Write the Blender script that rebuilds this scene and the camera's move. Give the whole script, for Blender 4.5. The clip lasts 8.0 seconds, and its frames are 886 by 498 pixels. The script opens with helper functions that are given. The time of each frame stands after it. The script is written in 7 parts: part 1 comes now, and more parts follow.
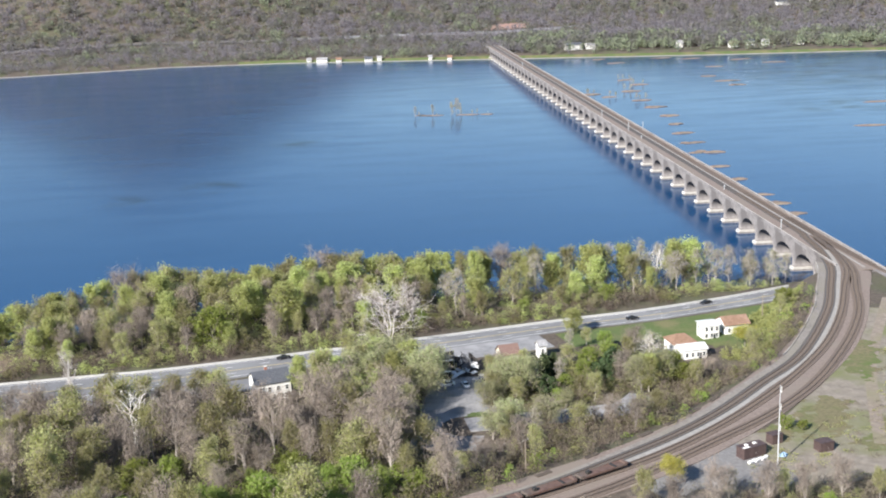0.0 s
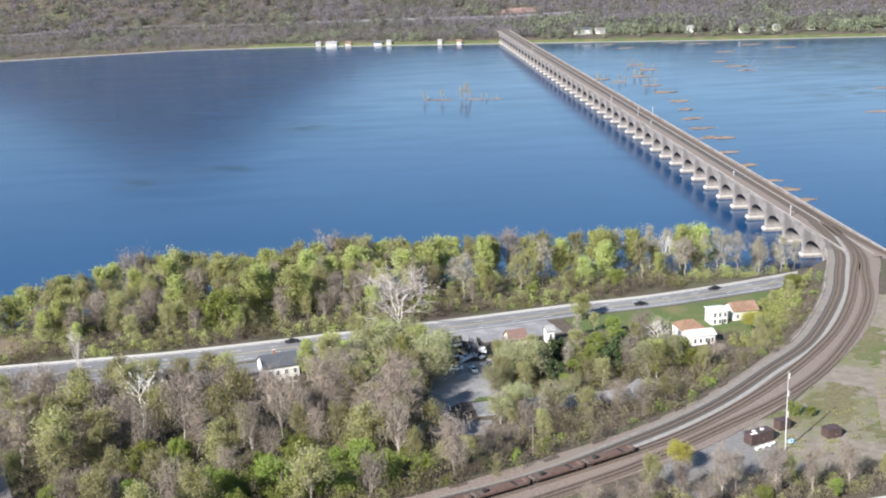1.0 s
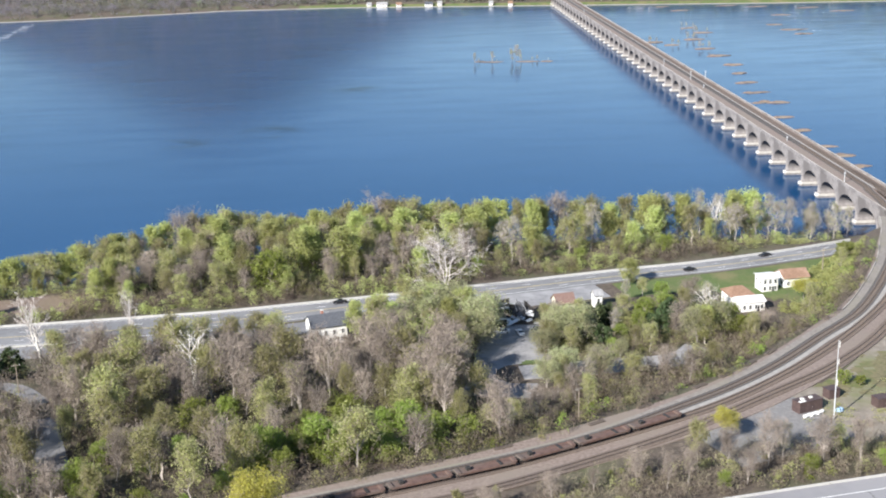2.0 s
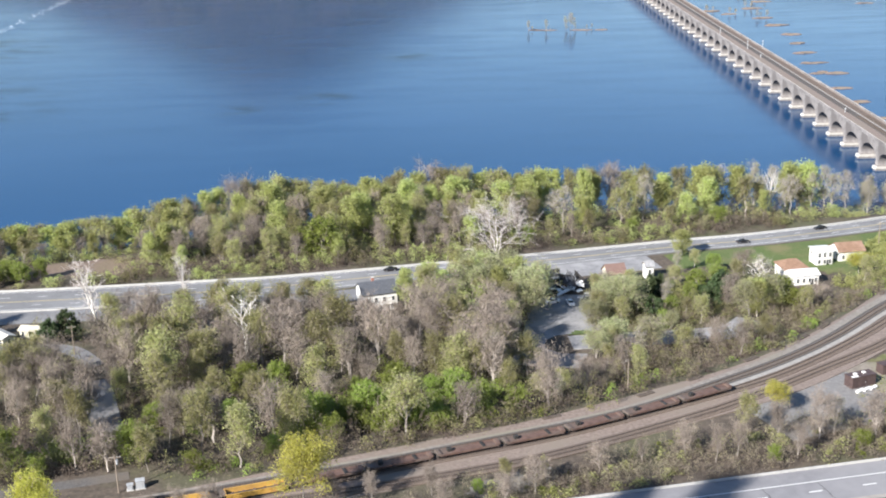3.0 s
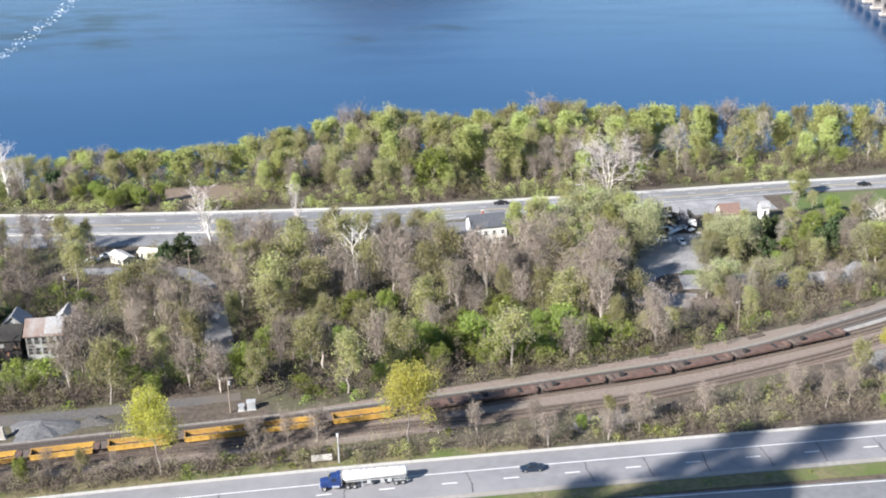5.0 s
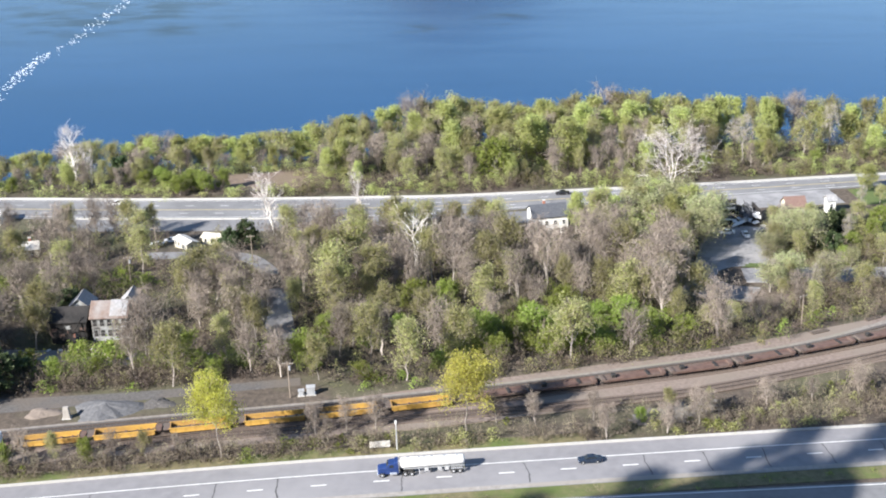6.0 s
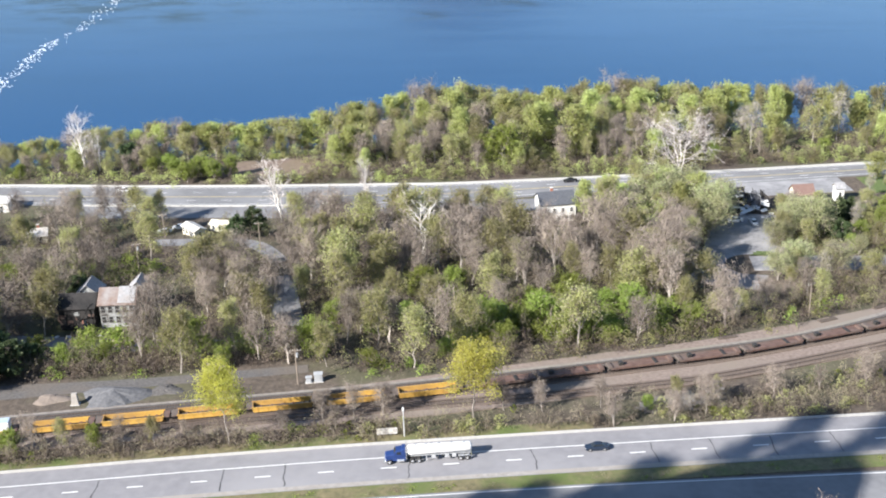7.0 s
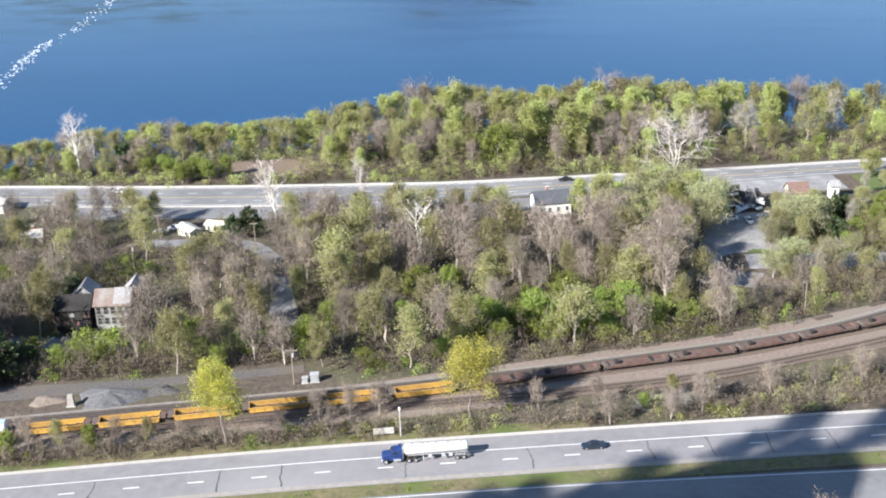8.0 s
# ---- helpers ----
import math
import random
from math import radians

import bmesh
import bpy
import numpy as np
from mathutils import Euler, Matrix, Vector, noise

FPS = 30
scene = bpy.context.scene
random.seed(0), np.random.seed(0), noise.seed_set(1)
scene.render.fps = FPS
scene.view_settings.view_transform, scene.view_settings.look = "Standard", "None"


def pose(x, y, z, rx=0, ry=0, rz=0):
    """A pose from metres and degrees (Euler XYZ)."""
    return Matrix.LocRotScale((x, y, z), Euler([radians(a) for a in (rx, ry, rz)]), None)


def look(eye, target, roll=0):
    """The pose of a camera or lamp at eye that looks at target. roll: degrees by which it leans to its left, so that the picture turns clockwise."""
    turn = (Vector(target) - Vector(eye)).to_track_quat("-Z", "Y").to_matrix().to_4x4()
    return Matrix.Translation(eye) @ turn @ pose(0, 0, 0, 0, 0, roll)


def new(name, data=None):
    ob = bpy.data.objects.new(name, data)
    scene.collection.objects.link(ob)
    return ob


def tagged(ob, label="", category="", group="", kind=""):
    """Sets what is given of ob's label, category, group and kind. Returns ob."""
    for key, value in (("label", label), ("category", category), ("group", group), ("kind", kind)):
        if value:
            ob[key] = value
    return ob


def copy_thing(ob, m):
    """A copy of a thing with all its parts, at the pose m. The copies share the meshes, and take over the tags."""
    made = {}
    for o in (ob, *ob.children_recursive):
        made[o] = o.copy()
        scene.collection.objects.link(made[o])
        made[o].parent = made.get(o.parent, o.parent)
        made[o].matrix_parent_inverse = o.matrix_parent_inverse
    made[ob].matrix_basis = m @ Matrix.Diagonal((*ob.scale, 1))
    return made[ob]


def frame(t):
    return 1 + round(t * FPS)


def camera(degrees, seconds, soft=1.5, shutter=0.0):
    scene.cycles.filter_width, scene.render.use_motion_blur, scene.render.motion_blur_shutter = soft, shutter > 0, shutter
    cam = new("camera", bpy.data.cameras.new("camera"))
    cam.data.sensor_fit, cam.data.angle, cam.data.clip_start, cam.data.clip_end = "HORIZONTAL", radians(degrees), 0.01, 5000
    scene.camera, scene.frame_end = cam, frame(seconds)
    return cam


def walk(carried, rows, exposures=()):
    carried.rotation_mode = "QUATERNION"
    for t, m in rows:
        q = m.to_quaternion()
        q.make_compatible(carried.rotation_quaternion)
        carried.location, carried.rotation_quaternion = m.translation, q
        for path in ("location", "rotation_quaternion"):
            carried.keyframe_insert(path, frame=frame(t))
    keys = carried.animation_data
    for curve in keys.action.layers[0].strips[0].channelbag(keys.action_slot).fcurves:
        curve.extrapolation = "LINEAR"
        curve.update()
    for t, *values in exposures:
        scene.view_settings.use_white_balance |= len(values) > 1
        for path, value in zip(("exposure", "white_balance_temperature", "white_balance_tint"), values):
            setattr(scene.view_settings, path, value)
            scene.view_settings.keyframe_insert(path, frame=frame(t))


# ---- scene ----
# the camera hovers over the hillside and turns
EYE = (-188.66, -443.42, 140.06)
cam = camera(40.0, 8.0, soft=1.95)
PATH = [
    (0, pose(*EYE, 76.030, 1.851, -4.976)),
    (0.5, pose(*EYE, 75.961, 1.822, -4.930)),
    (1, pose(*EYE, 75.319, 1.676, -4.518)),
    (1.5, pose(*EYE, 74.274, 1.602, -3.636)),
    (2, pose(*EYE, 73.629, 1.606, -2.141)),
    (2.2, pose(*EYE, 73.425, 1.606, -1.500)),
    (3.3, pose(*EYE, 71.805, 1.606, 1.100)),
    (3.5, pose(*EYE, 71.592, 1.606, 1.682)),
    (4, pose(*EYE, 71.055, 1.615, 3.014)),
    (4.5, pose(*EYE, 70.298, 1.773, 4.550)),
    (5, pose(*EYE, 69.246, 1.769, 5.777)),
    (5.2, pose(*EYE, 69.030, 1.795, 6.412)),
    (6.3, pose(*EYE, 68.720, 2.035, 9.155)),
    (6.5, pose(*EYE, 68.565, 2.044, 9.208)),
    (7, pose(*EYE, 68.243, 2.030, 9.113)),
    (7.5, pose(*EYE, 68.108, 2.161, 8.886)),
    (8, pose(*EYE, 68.206, 2.211, 8.819)),
]
# the clip's camera opens up a little as it turns down to the woods
walk(cam, PATH, exposures=[(0.0, 1.07), (1.5, 1.1), (4.5, 1.29), (6.5, 1.35), (8.0, 1.35)])

# ---- light ----
SUN_WAY = Vector((-0.67, -0.74, 0.0)).normalized()   # towards the sun, on the ground
SUN_UP = radians(31)
world = bpy.data.worlds.new("world")
scene.world = world
world.use_nodes = True
wn = world.node_tree.nodes
sky = wn.new("ShaderNodeTexSky")
sky.sky_type, sky.sun_disc = "NISHITA", False
sky.sun_elevation, sky.sun_rotation = SUN_UP, math.atan2(SUN_WAY.x, SUN_WAY.y)
sky.air_density, sky.dust_density, sky.ozone_density = 1.0, 0.2, 3.0
world.node_tree.links.new(sky.outputs[0], wn["Background"].inputs[0])
wn["Background"].inputs[1].default_value = 0.078
sun = new("sun", bpy.data.lights.new("sun", "SUN"))
sun.data.energy, sun.data.angle, sun.data.color = 5.0, radians(0.53), (1.0, 0.962, 0.92)
to_sun = (SUN_WAY * math.cos(SUN_UP) + Vector((0, 0, math.sin(SUN_UP)))) * 800
sun.matrix_world = look(to_sun, (0, 0, 0))


# ---- materials ----
def node_mat(name):
    m = bpy.data.materials.new(name)
    m.use_nodes = True
    nt = m.node_tree
    return m, nt.nodes, nt.links, nt.nodes["Principled BSDF"]


def ramp(nodes, links, src, stops):
    r = nodes.new("ShaderNodeValToRGB")
    els = r.color_ramp.elements
    while len(els) < len(stops):
        els.new(0.5)
    for e, (p, c) in zip(els, stops):
        e.position, e.color = p, (*c, 1)
    links.new(src, r.inputs[0])
    return r.outputs[0]


def noise_tex(nodes, links, coord, scale, detail=4, stretch=None, rough=0.55):
    n = nodes.new("ShaderNodeTexNoise")
    n.inputs["Scale"].default_value, n.inputs["Detail"].default_value = scale, detail
    n.inputs["Roughness"].default_value = rough
    if stretch:
        mp = nodes.new("ShaderNodeMapping")
        mp.inputs["Scale"].default_value = stretch
        links.new(coord, mp.inputs[0])
        coord = mp.outputs[0]
    links.new(coord, n.inputs["Vector"])
    return n.outputs["Fac"]


def mix_col(nodes, links, fac, a, b, mode="MIX"):
    m = nodes.new("ShaderNodeMix")
    m.data_type, m.blend_type = "RGBA", mode
    for k, v in ((0, fac), (6, a), (7, b)):
        if hasattr(v, "is_output"):
            links.new(v, m.inputs[k])
        else:
            m.inputs[k].default_value = v if k == 0 else (*v, 1)
    return m.outputs[2]


def surface(name, c1, c2, grain=1.0, patch=0.1, rough=0.85, bump=0.3, metal=0.0, c3=None, stretch=None, vary=0.0, world_space=False):
    """A weathered surface: two colours in grain, a third in large patches, relief by the grain."""
    m, nodes, links, bsdf = node_mat(name)
    if world_space:
        coord = nodes.new("ShaderNodeNewGeometry").outputs["Position"]
    else:
        coord = nodes.new("ShaderNodeTexCoord").outputs["Object"]
    g = noise_tex(nodes, links, coord, grain, 5, stretch)
    col = ramp(nodes, links, g, [(0.3, c1), (0.7, c2)])
    p = noise_tex(nodes, links, coord, patch, 4, stretch)
    if c3:
        fac = ramp(nodes, links, p, [(0.45, (0, 0, 0)), (0.65, (1, 1, 1))])
        col = mix_col(nodes, links, fac, col, c3)
    if vary:
        oi = nodes.new("ShaderNodeObjectInfo")
        hsv = nodes.new("ShaderNodeHueSaturation")
        mr = nodes.new("ShaderNodeMapRange")
        mr.inputs[3].default_value, mr.inputs[4].default_value = 1 - vary, 1 + vary
        links.new(oi.outputs["Random"], mr.inputs[0])
        links.new(mr.outputs[0], hsv.inputs["Value"])
        links.new(col, hsv.inputs["Color"])
        col = hsv.outputs[0]
    links.new(col, bsdf.inputs["Base Color"])
    bsdf.inputs["Roughness"].default_value, bsdf.inputs["Metallic"].default_value = rough, metal
    if bump:
        b = nodes.new("ShaderNodeBump")
        b.inputs["Strength"].default_value, b.inputs["Distance"].default_value = bump, 0.3 / max(grain, 0.3)
        links.new(g, b.inputs["Height"])
        links.new(b.outputs[0], bsdf.inputs["Normal"])
    return m


def leaf_mat(name, c1, c2, c3, glow=0.5, values=(0.7, 1.3)):
    """Leaves: a colour by leaf and by tree, part of the light passes through."""
    m, nodes, links, bsdf = node_mat(name)
    geo = nodes.new("ShaderNodeNewGeometry")
    oi = nodes.new("ShaderNodeObjectInfo")
    col = ramp(nodes, links, geo.outputs["Random Per Island"], [(0.0, c1), (0.55, c2), (1.0, c3)])
    hsv = nodes.new("ShaderNodeHueSaturation")
    for sock, lo, hi in (("Hue", 0.48, 0.515), ("Value", *values)):
        mr = nodes.new("ShaderNodeMapRange")
        mr.inputs[3].default_value, mr.inputs[4].default_value = lo, hi
        links.new(oi.outputs["Random"], mr.inputs[0])
        links.new(mr.outputs[0], hsv.inputs[sock])
    links.new(col, hsv.inputs["Color"])
    links.new(hsv.outputs[0], bsdf.inputs["Base Color"])
    bsdf.inputs["Roughness"].default_value = 0.6
    bsdf.inputs["Specular IOR Level"].default_value = 0.2
    tr = nodes.new("ShaderNodeBsdfTranslucent")
    links.new(hsv.outputs[0], tr.inputs[0])
    mx = nodes.new("ShaderNodeMixShader")
    mx.inputs[0].default_value = glow
    links.new(bsdf.outputs[0], mx.inputs[1])
    links.new(tr.outputs[0], mx.inputs[2])
    links.new(mx.outputs[0], nodes["Material Output"].inputs[0])
    return m


def water_mat():
    m, nodes, links, bsdf = node_mat("river_water")
    pos = nodes.new("ShaderNodeNewGeometry").outputs["Position"]
    deep = noise_tex(nodes, links, pos, 0.005, 3, (1.0, 2.0, 1.0))
    col = ramp(nodes, links, deep, [(0.3, (0.007, 0.046, 0.118)), (0.7, (0.01, 0.053, 0.134))])
    bsdf.inputs["IOR"].default_value = 1.33
    # shallow ledges, where the current breaks into short dark ripples: centre, reach, strength
    ledge = None
    for centre, reach in (((-545, 330, 0), 125), ((-600, 560, 0), 120), ((-470, 290, 0), 50), ((-272, 305, 0), 26), ((-322, 275, 0), 22), ((-226, 467, 0), 30), ((320, 780, 0), 190), ((230, 540, 0), 70)):
        d = nodes.new("ShaderNodeVectorMath")
        d.operation = "DISTANCE"
        d.inputs[1].default_value = centre
        links.new(pos, d.inputs[0])
        fall = nodes.new("ShaderNodeMapRange")
        fall.interpolation_type = "SMOOTHSTEP"
        fall.inputs[1].default_value, fall.inputs[2].default_value = reach, reach * 0.3
        links.new(d.outputs["Value"], fall.inputs[0])
        if ledge is None:
            ledge = fall.outputs[0]
        else:
            mx = nodes.new("ShaderNodeMath")
            mx.operation = "MAXIMUM"
            links.new(ledge, mx.inputs[0])
            links.new(fall.outputs[0], mx.inputs[1])
            ledge = mx.outputs[0]
    streak = noise_tex(nodes, links, pos, 0.045, 4, (0.55, 1.0, 1.0), 0.6)
    cut = nodes.new("ShaderNodeMapRange")
    cut.inputs[1].default_value, cut.inputs[2].default_value = 0.44, 0.58
    links.new(streak, cut.inputs[0])
    broken = nodes.new("ShaderNodeMath")
    broken.operation = "MULTIPLY"
    links.new(cut.outputs[0], broken.inputs[0])
    links.new(ledge, broken.inputs[1])
    # the ripples' duller sky reflection is painted as darker colour and weaker specular
    links.new(mix_col(nodes, links, broken.outputs[0], col, (0.012, 0.032, 0.055)), bsdf.inputs["Base Color"])
    spec = nodes.new("ShaderNodeMapRange")
    spec.inputs[3].default_value, spec.inputs[4].default_value = 0.34, 0.1
    links.new(broken.outputs[0], spec.inputs[0])
    links.new(spec.outputs[0], bsdf.inputs["Specular IOR Level"])
    calm = noise_tex(nodes, links, pos, 0.012, 5, (1.0, 4.5, 1.0), 0.6)
    rr = nodes.new("ShaderNodeMapRange")
    rr.inputs[1].default_value, rr.inputs[2].default_value = 0.35, 0.65
    rr.inputs[3].default_value, rr.inputs[4].default_value = 0.11, 0.19
    links.new(calm, rr.inputs[0])
    links.new(rr.outputs[0], bsdf.inputs["Roughness"])
    wave = noise_tex(nodes, links, pos, 0.5, 4, (0.8, 1.4, 1.0), 0.6)
    b = nodes.new("ShaderNodeBump")
    b.inputs["Strength"].default_value, b.inputs["Distance"].default_value = 0.12, 0.2
    links.new(wave, b.inputs["Height"])
    links.new(b.outputs[0], bsdf.inputs["Normal"])
    return m


M_WATER = water_mat()
M_GROUND = surface("woodland_ground", (0.055, 0.043, 0.033), (0.12, 0.094, 0.072), 0.8, 0.045, 0.95, 0.6, c3=(0.08, 0.082, 0.04), world_space=True)
M_GRASS = surface("mown_grass", (0.06, 0.095, 0.022), (0.105, 0.135, 0.042), 1.2, 0.08, 0.95, 0.4, c3=(0.15, 0.14, 0.06), world_space=True)
M_DRYGRASS = surface("dry_verge_grass", (0.1, 0.092, 0.045), (0.19, 0.16, 0.085), 1.0, 0.1, 0.95, 0.5, c3=(0.09, 0.12, 0.03), world_space=True)
M_ASPHALT = surface("worn_asphalt", (0.145, 0.145, 0.15), (0.185, 0.185, 0.19), 0.6, 0.05, 0.9, 0.1, c3=(0.215, 0.215, 0.22), world_space=True)
M_LOT = surface("patched_asphalt", (0.17, 0.168, 0.172), (0.25, 0.247, 0.25), 0.9, 0.16, 0.92, 0.25, c3=(0.3, 0.296, 0.298), world_space=True)
M_CONCRETE_ROAD = surface("concrete_highway", (0.185, 0.181, 0.19), (0.225, 0.22, 0.228), 0.5, 0.04, 0.85, 0.1, c3=(0.25, 0.244, 0.25), world_space=True)
M_JOINT = surface("tar_joint", (0.05, 0.05, 0.05), (0.09, 0.09, 0.09), 2, 0.3, 0.9, 0.1)
M_PAINT_W = surface("white_road_paint", (0.62, 0.62, 0.6), (0.78, 0.78, 0.76), 1.5, 0.3, 0.7, 0.05)
M_PAINT_Y = surface("yellow_road_paint", (0.42, 0.35, 0.19), (0.5, 0.42, 0.24), 1.5, 0.3, 0.7, 0.05)
M_BARRIER = surface("concrete_barrier", (0.36, 0.355, 0.34), (0.47, 0.46, 0.44), 0.8, 0.1, 0.85, 0.15, c3=(0.42, 0.41, 0.38))
M_BALLAST = surface("railway_ballast", (0.15, 0.115, 0.096), (0.25, 0.198, 0.168), 1.2, 0.05, 0.95, 0.5, c3=(0.2, 0.165, 0.135), world_space=True)
M_BALLAST_DARK = surface("rusty_track_bed", (0.1, 0.075, 0.06), (0.19, 0.145, 0.115), 1.5, 0.06, 0.95, 0.5, c3=(0.13, 0.1, 0.085), world_space=True)
M_BALLAST_GREY = surface("oiled_track_bed", (0.06, 0.056, 0.054), (0.115, 0.106, 0.1), 1.5, 0.06, 0.95, 0.4, world_space=True)
M_CINDER = surface("dark_cinder_gravel", (0.07, 0.066, 0.064), (0.13, 0.122, 0.117), 1.5, 0.06, 0.95, 0.5, c3=(0.125, 0.104, 0.086), world_space=True)
M_WALKWAY = surface("pale_stone_walkway", (0.24, 0.22, 0.2), (0.34, 0.32, 0.295), 1.0, 0.06, 0.95, 0.3, c3=(0.28, 0.255, 0.225), world_space=True)
M_VERGE_STONE = surface("stony_track_verge", (0.17, 0.148, 0.13), (0.26, 0.235, 0.21), 1.0, 0.06, 0.95, 0.3, c3=(0.21, 0.19, 0.15), world_space=True)
M_GRAVEL = surface("grey_gravel", (0.14, 0.135, 0.13), (0.23, 0.22, 0.215), 1.0, 0.04, 0.95, 0.4, c3=(0.18, 0.165, 0.145), world_space=True)
M_YARD = surface("weedy_dirt", (0.17, 0.145, 0.115), (0.26, 0.225, 0.185), 0.5, 0.055, 0.95, 0.4, c3=(0.15, 0.155, 0.07), world_space=True)
M_DIRT = surface("bare_dirt", (0.18, 0.145, 0.115), (0.27, 0.225, 0.18), 0.6, 0.05, 0.95, 0.4, c3=(0.2, 0.18, 0.11), world_space=True)
M_LITTER = surface("brown_leaf_litter", (0.13, 0.094, 0.072), (0.21, 0.155, 0.12), 0.7, 0.08, 0.95, 0.6, c3=(0.17, 0.13, 0.085), world_space=True)
M_RAIL = surface("rail_steel", (0.09, 0.066, 0.056), (0.17, 0.138, 0.122), 3, 0.3, 0.6, 0.0, metal=0.4)
M_TIE = surface("tie_timber", (0.07, 0.055, 0.045), (0.14, 0.11, 0.09), 3, 0.3, 0.9, 0.1)
M_STONE = surface("bridge_sandstone", (0.18, 0.163, 0.157), (0.32, 0.296, 0.285), 0.7, 0.07, 0.9, 0.4, c3=(0.14, 0.126, 0.12))
M_CAPSTONE = surface("pale_coping_stone", (0.45, 0.43, 0.4), (0.6, 0.58, 0.54), 1.0, 0.15, 0.85, 0.2, c3=(0.36, 0.335, 0.3))
M_STONE_LIGHT = surface("weathered_coping", (0.3, 0.275, 0.25), (0.42, 0.39, 0.355), 0.8, 0.1, 0.9, 0.2, c3=(0.26, 0.23, 0.2))
M_BARK = surface("grey_brown_bark", (0.24, 0.21, 0.185), (0.42, 0.375, 0.335), 2.0, 0.3, 0.95, 0.2, vary=0.25)
M_TWIG = surface("budding_twigs", (0.17, 0.137, 0.115), (0.28, 0.234, 0.196), 1.0, 0.3, 0.95, 0.0, vary=0.25)
M_BARK_PALE = surface("sycamore_bark", (0.56, 0.52, 0.47), (0.82, 0.79, 0.74), 0.8, 0.2, 0.85, 0.1, c3=(0.36, 0.31, 0.26))
M_BARK_SILVER = surface("silver_branch_bark", (0.44, 0.395, 0.37), (0.64, 0.59, 0.555), 0.8, 0.2, 0.9, 0.1)
M_BARK_GREY = surface("pale_grey_bark", (0.25, 0.222, 0.2), (0.37, 0.335, 0.305), 0.8, 0.2, 0.9, 0.1)
M_LEAF_GREEN = leaf_mat("spring_leaves", (0.32, 0.352, 0.122), (0.43, 0.462, 0.178), (0.53, 0.55, 0.245), 0.55)
M_LEAF_OLIVE = leaf_mat("olive_buds", (0.275, 0.276, 0.112), (0.365, 0.362, 0.155), (0.465, 0.45, 0.215), 0.55)
M_LEAF_WILLOW = leaf_mat("willow_leaves", (0.3, 0.32, 0.16), (0.4, 0.42, 0.22), (0.52, 0.53, 0.3), 0.5)
M_LEAF_BRIGHT = leaf_mat("bright_leaves", (0.19, 0.24, 0.05), (0.25, 0.31, 0.07), (0.31, 0.37, 0.1))
M_LEAF_YELLOW = leaf_mat("yellow_blossom", (0.44, 0.45, 0.085), (0.55, 0.56, 0.125), (0.64, 0.64, 0.18), 0.6, (0.95, 1.1))
M_LEAF_DARK = leaf_mat("evergreen_needles", (0.03, 0.05, 0.02), (0.05, 0.075, 0.03), (0.08, 0.1, 0.045), 0.1)
M_LEAF_BROWN = leaf_mat("brown_twiggy_scrub", (0.155, 0.122, 0.1), (0.23, 0.188, 0.148), (0.325, 0.295, 0.18), 0.35)
M_BRUSH = leaf_mat("dark_brown_brush", (0.08, 0.062, 0.05), (0.12, 0.093, 0.076), (0.175, 0.14, 0.116), 0.2)
# the haze over the far hill is put into these paler, bluer colours
M_FAR_TWIG = leaf_mat("far_leafless_woods_hazed", (0.262, 0.238, 0.25), (0.28, 0.255, 0.267), (0.298, 0.272, 0.284), 0.6)
M_FAR_OLIVE = leaf_mat("far_budding_woods_hazed", (0.252, 0.25, 0.2), (0.27, 0.267, 0.214), (0.288, 0.285, 0.23), 0.6)
M_FAR_GREEN = leaf_mat("far_green_trees_hazed", (0.232, 0.248, 0.165), (0.252, 0.268, 0.178), (0.272, 0.288, 0.192), 0.6)
M_ROCK = surface("river_rock", (0.12, 0.085, 0.066), (0.24, 0.175, 0.135), 0.5, 0.1, 0.9, 0.5, c3=(0.19, 0.155, 0.115))
M_FOAM = surface("white_water", (0.5, 0.53, 0.56), (0.7, 0.72, 0.74), 0.6, 0.1, 0.6, 0.3)


# ---- building blocks ----
def part(name, data, material, parent=None, label=""):
    """Links a bmesh (or a mesh) as one object under a thing."""
    if isinstance(data, bmesh.types.BMesh):
        me = bpy.data.meshes.new(name)
        data.to_mesh(me)
        data.free()
    else:
        me = data
    if material and not me.materials:
        me.materials.append(material)
    ob = new(name, me)
    ob.parent = parent
    if label:
        tagged(ob, label)
    return ob


def mesh(name, verts, faces):
    me = bpy.data.meshes.new(name)
    co = np.asarray(verts, np.float32)
    quads = np.asarray(faces, np.int32) if (isinstance(faces, np.ndarray) or len(set(map(len, faces))) == 1) else None
    if quads is None:
        me.from_pydata(co.tolist(), [], faces)
    else:
        n, k = quads.shape
        me.vertices.add(len(co))
        me.vertices.foreach_set("co", co.ravel())
        me.loops.add(n * k)
        me.loops.foreach_set("vertex_index", quads.ravel())
        me.polygons.add(n)
        me.polygons.foreach_set("loop_start", np.arange(n, dtype=np.int32) * k)
        me.polygons.foreach_set("use_smooth", np.zeros(n, bool))
    me.update(calc_edges=True)
    return me


def box(bm, x0, x1, y0, y1, z0, z1, bevel=0.0):
    """Adds a box to a bmesh, its edges bevelled."""
    r = bmesh.ops.create_cube(bm, size=1.0)
    vs = r["verts"]
    bmesh.ops.scale(bm, vec=(x1 - x0, y1 - y0, z1 - z0), verts=vs)
    bmesh.ops.translate(bm, vec=((x0 + x1) / 2, (y0 + y1) / 2, (z0 + z1) / 2), verts=vs)
    if bevel:
        es = {e for v in vs for e in v.link_edges}
        bmesh.ops.bevel(bm, geom=list(es), offset=bevel, segments=1, affect="EDGES")
    return bm


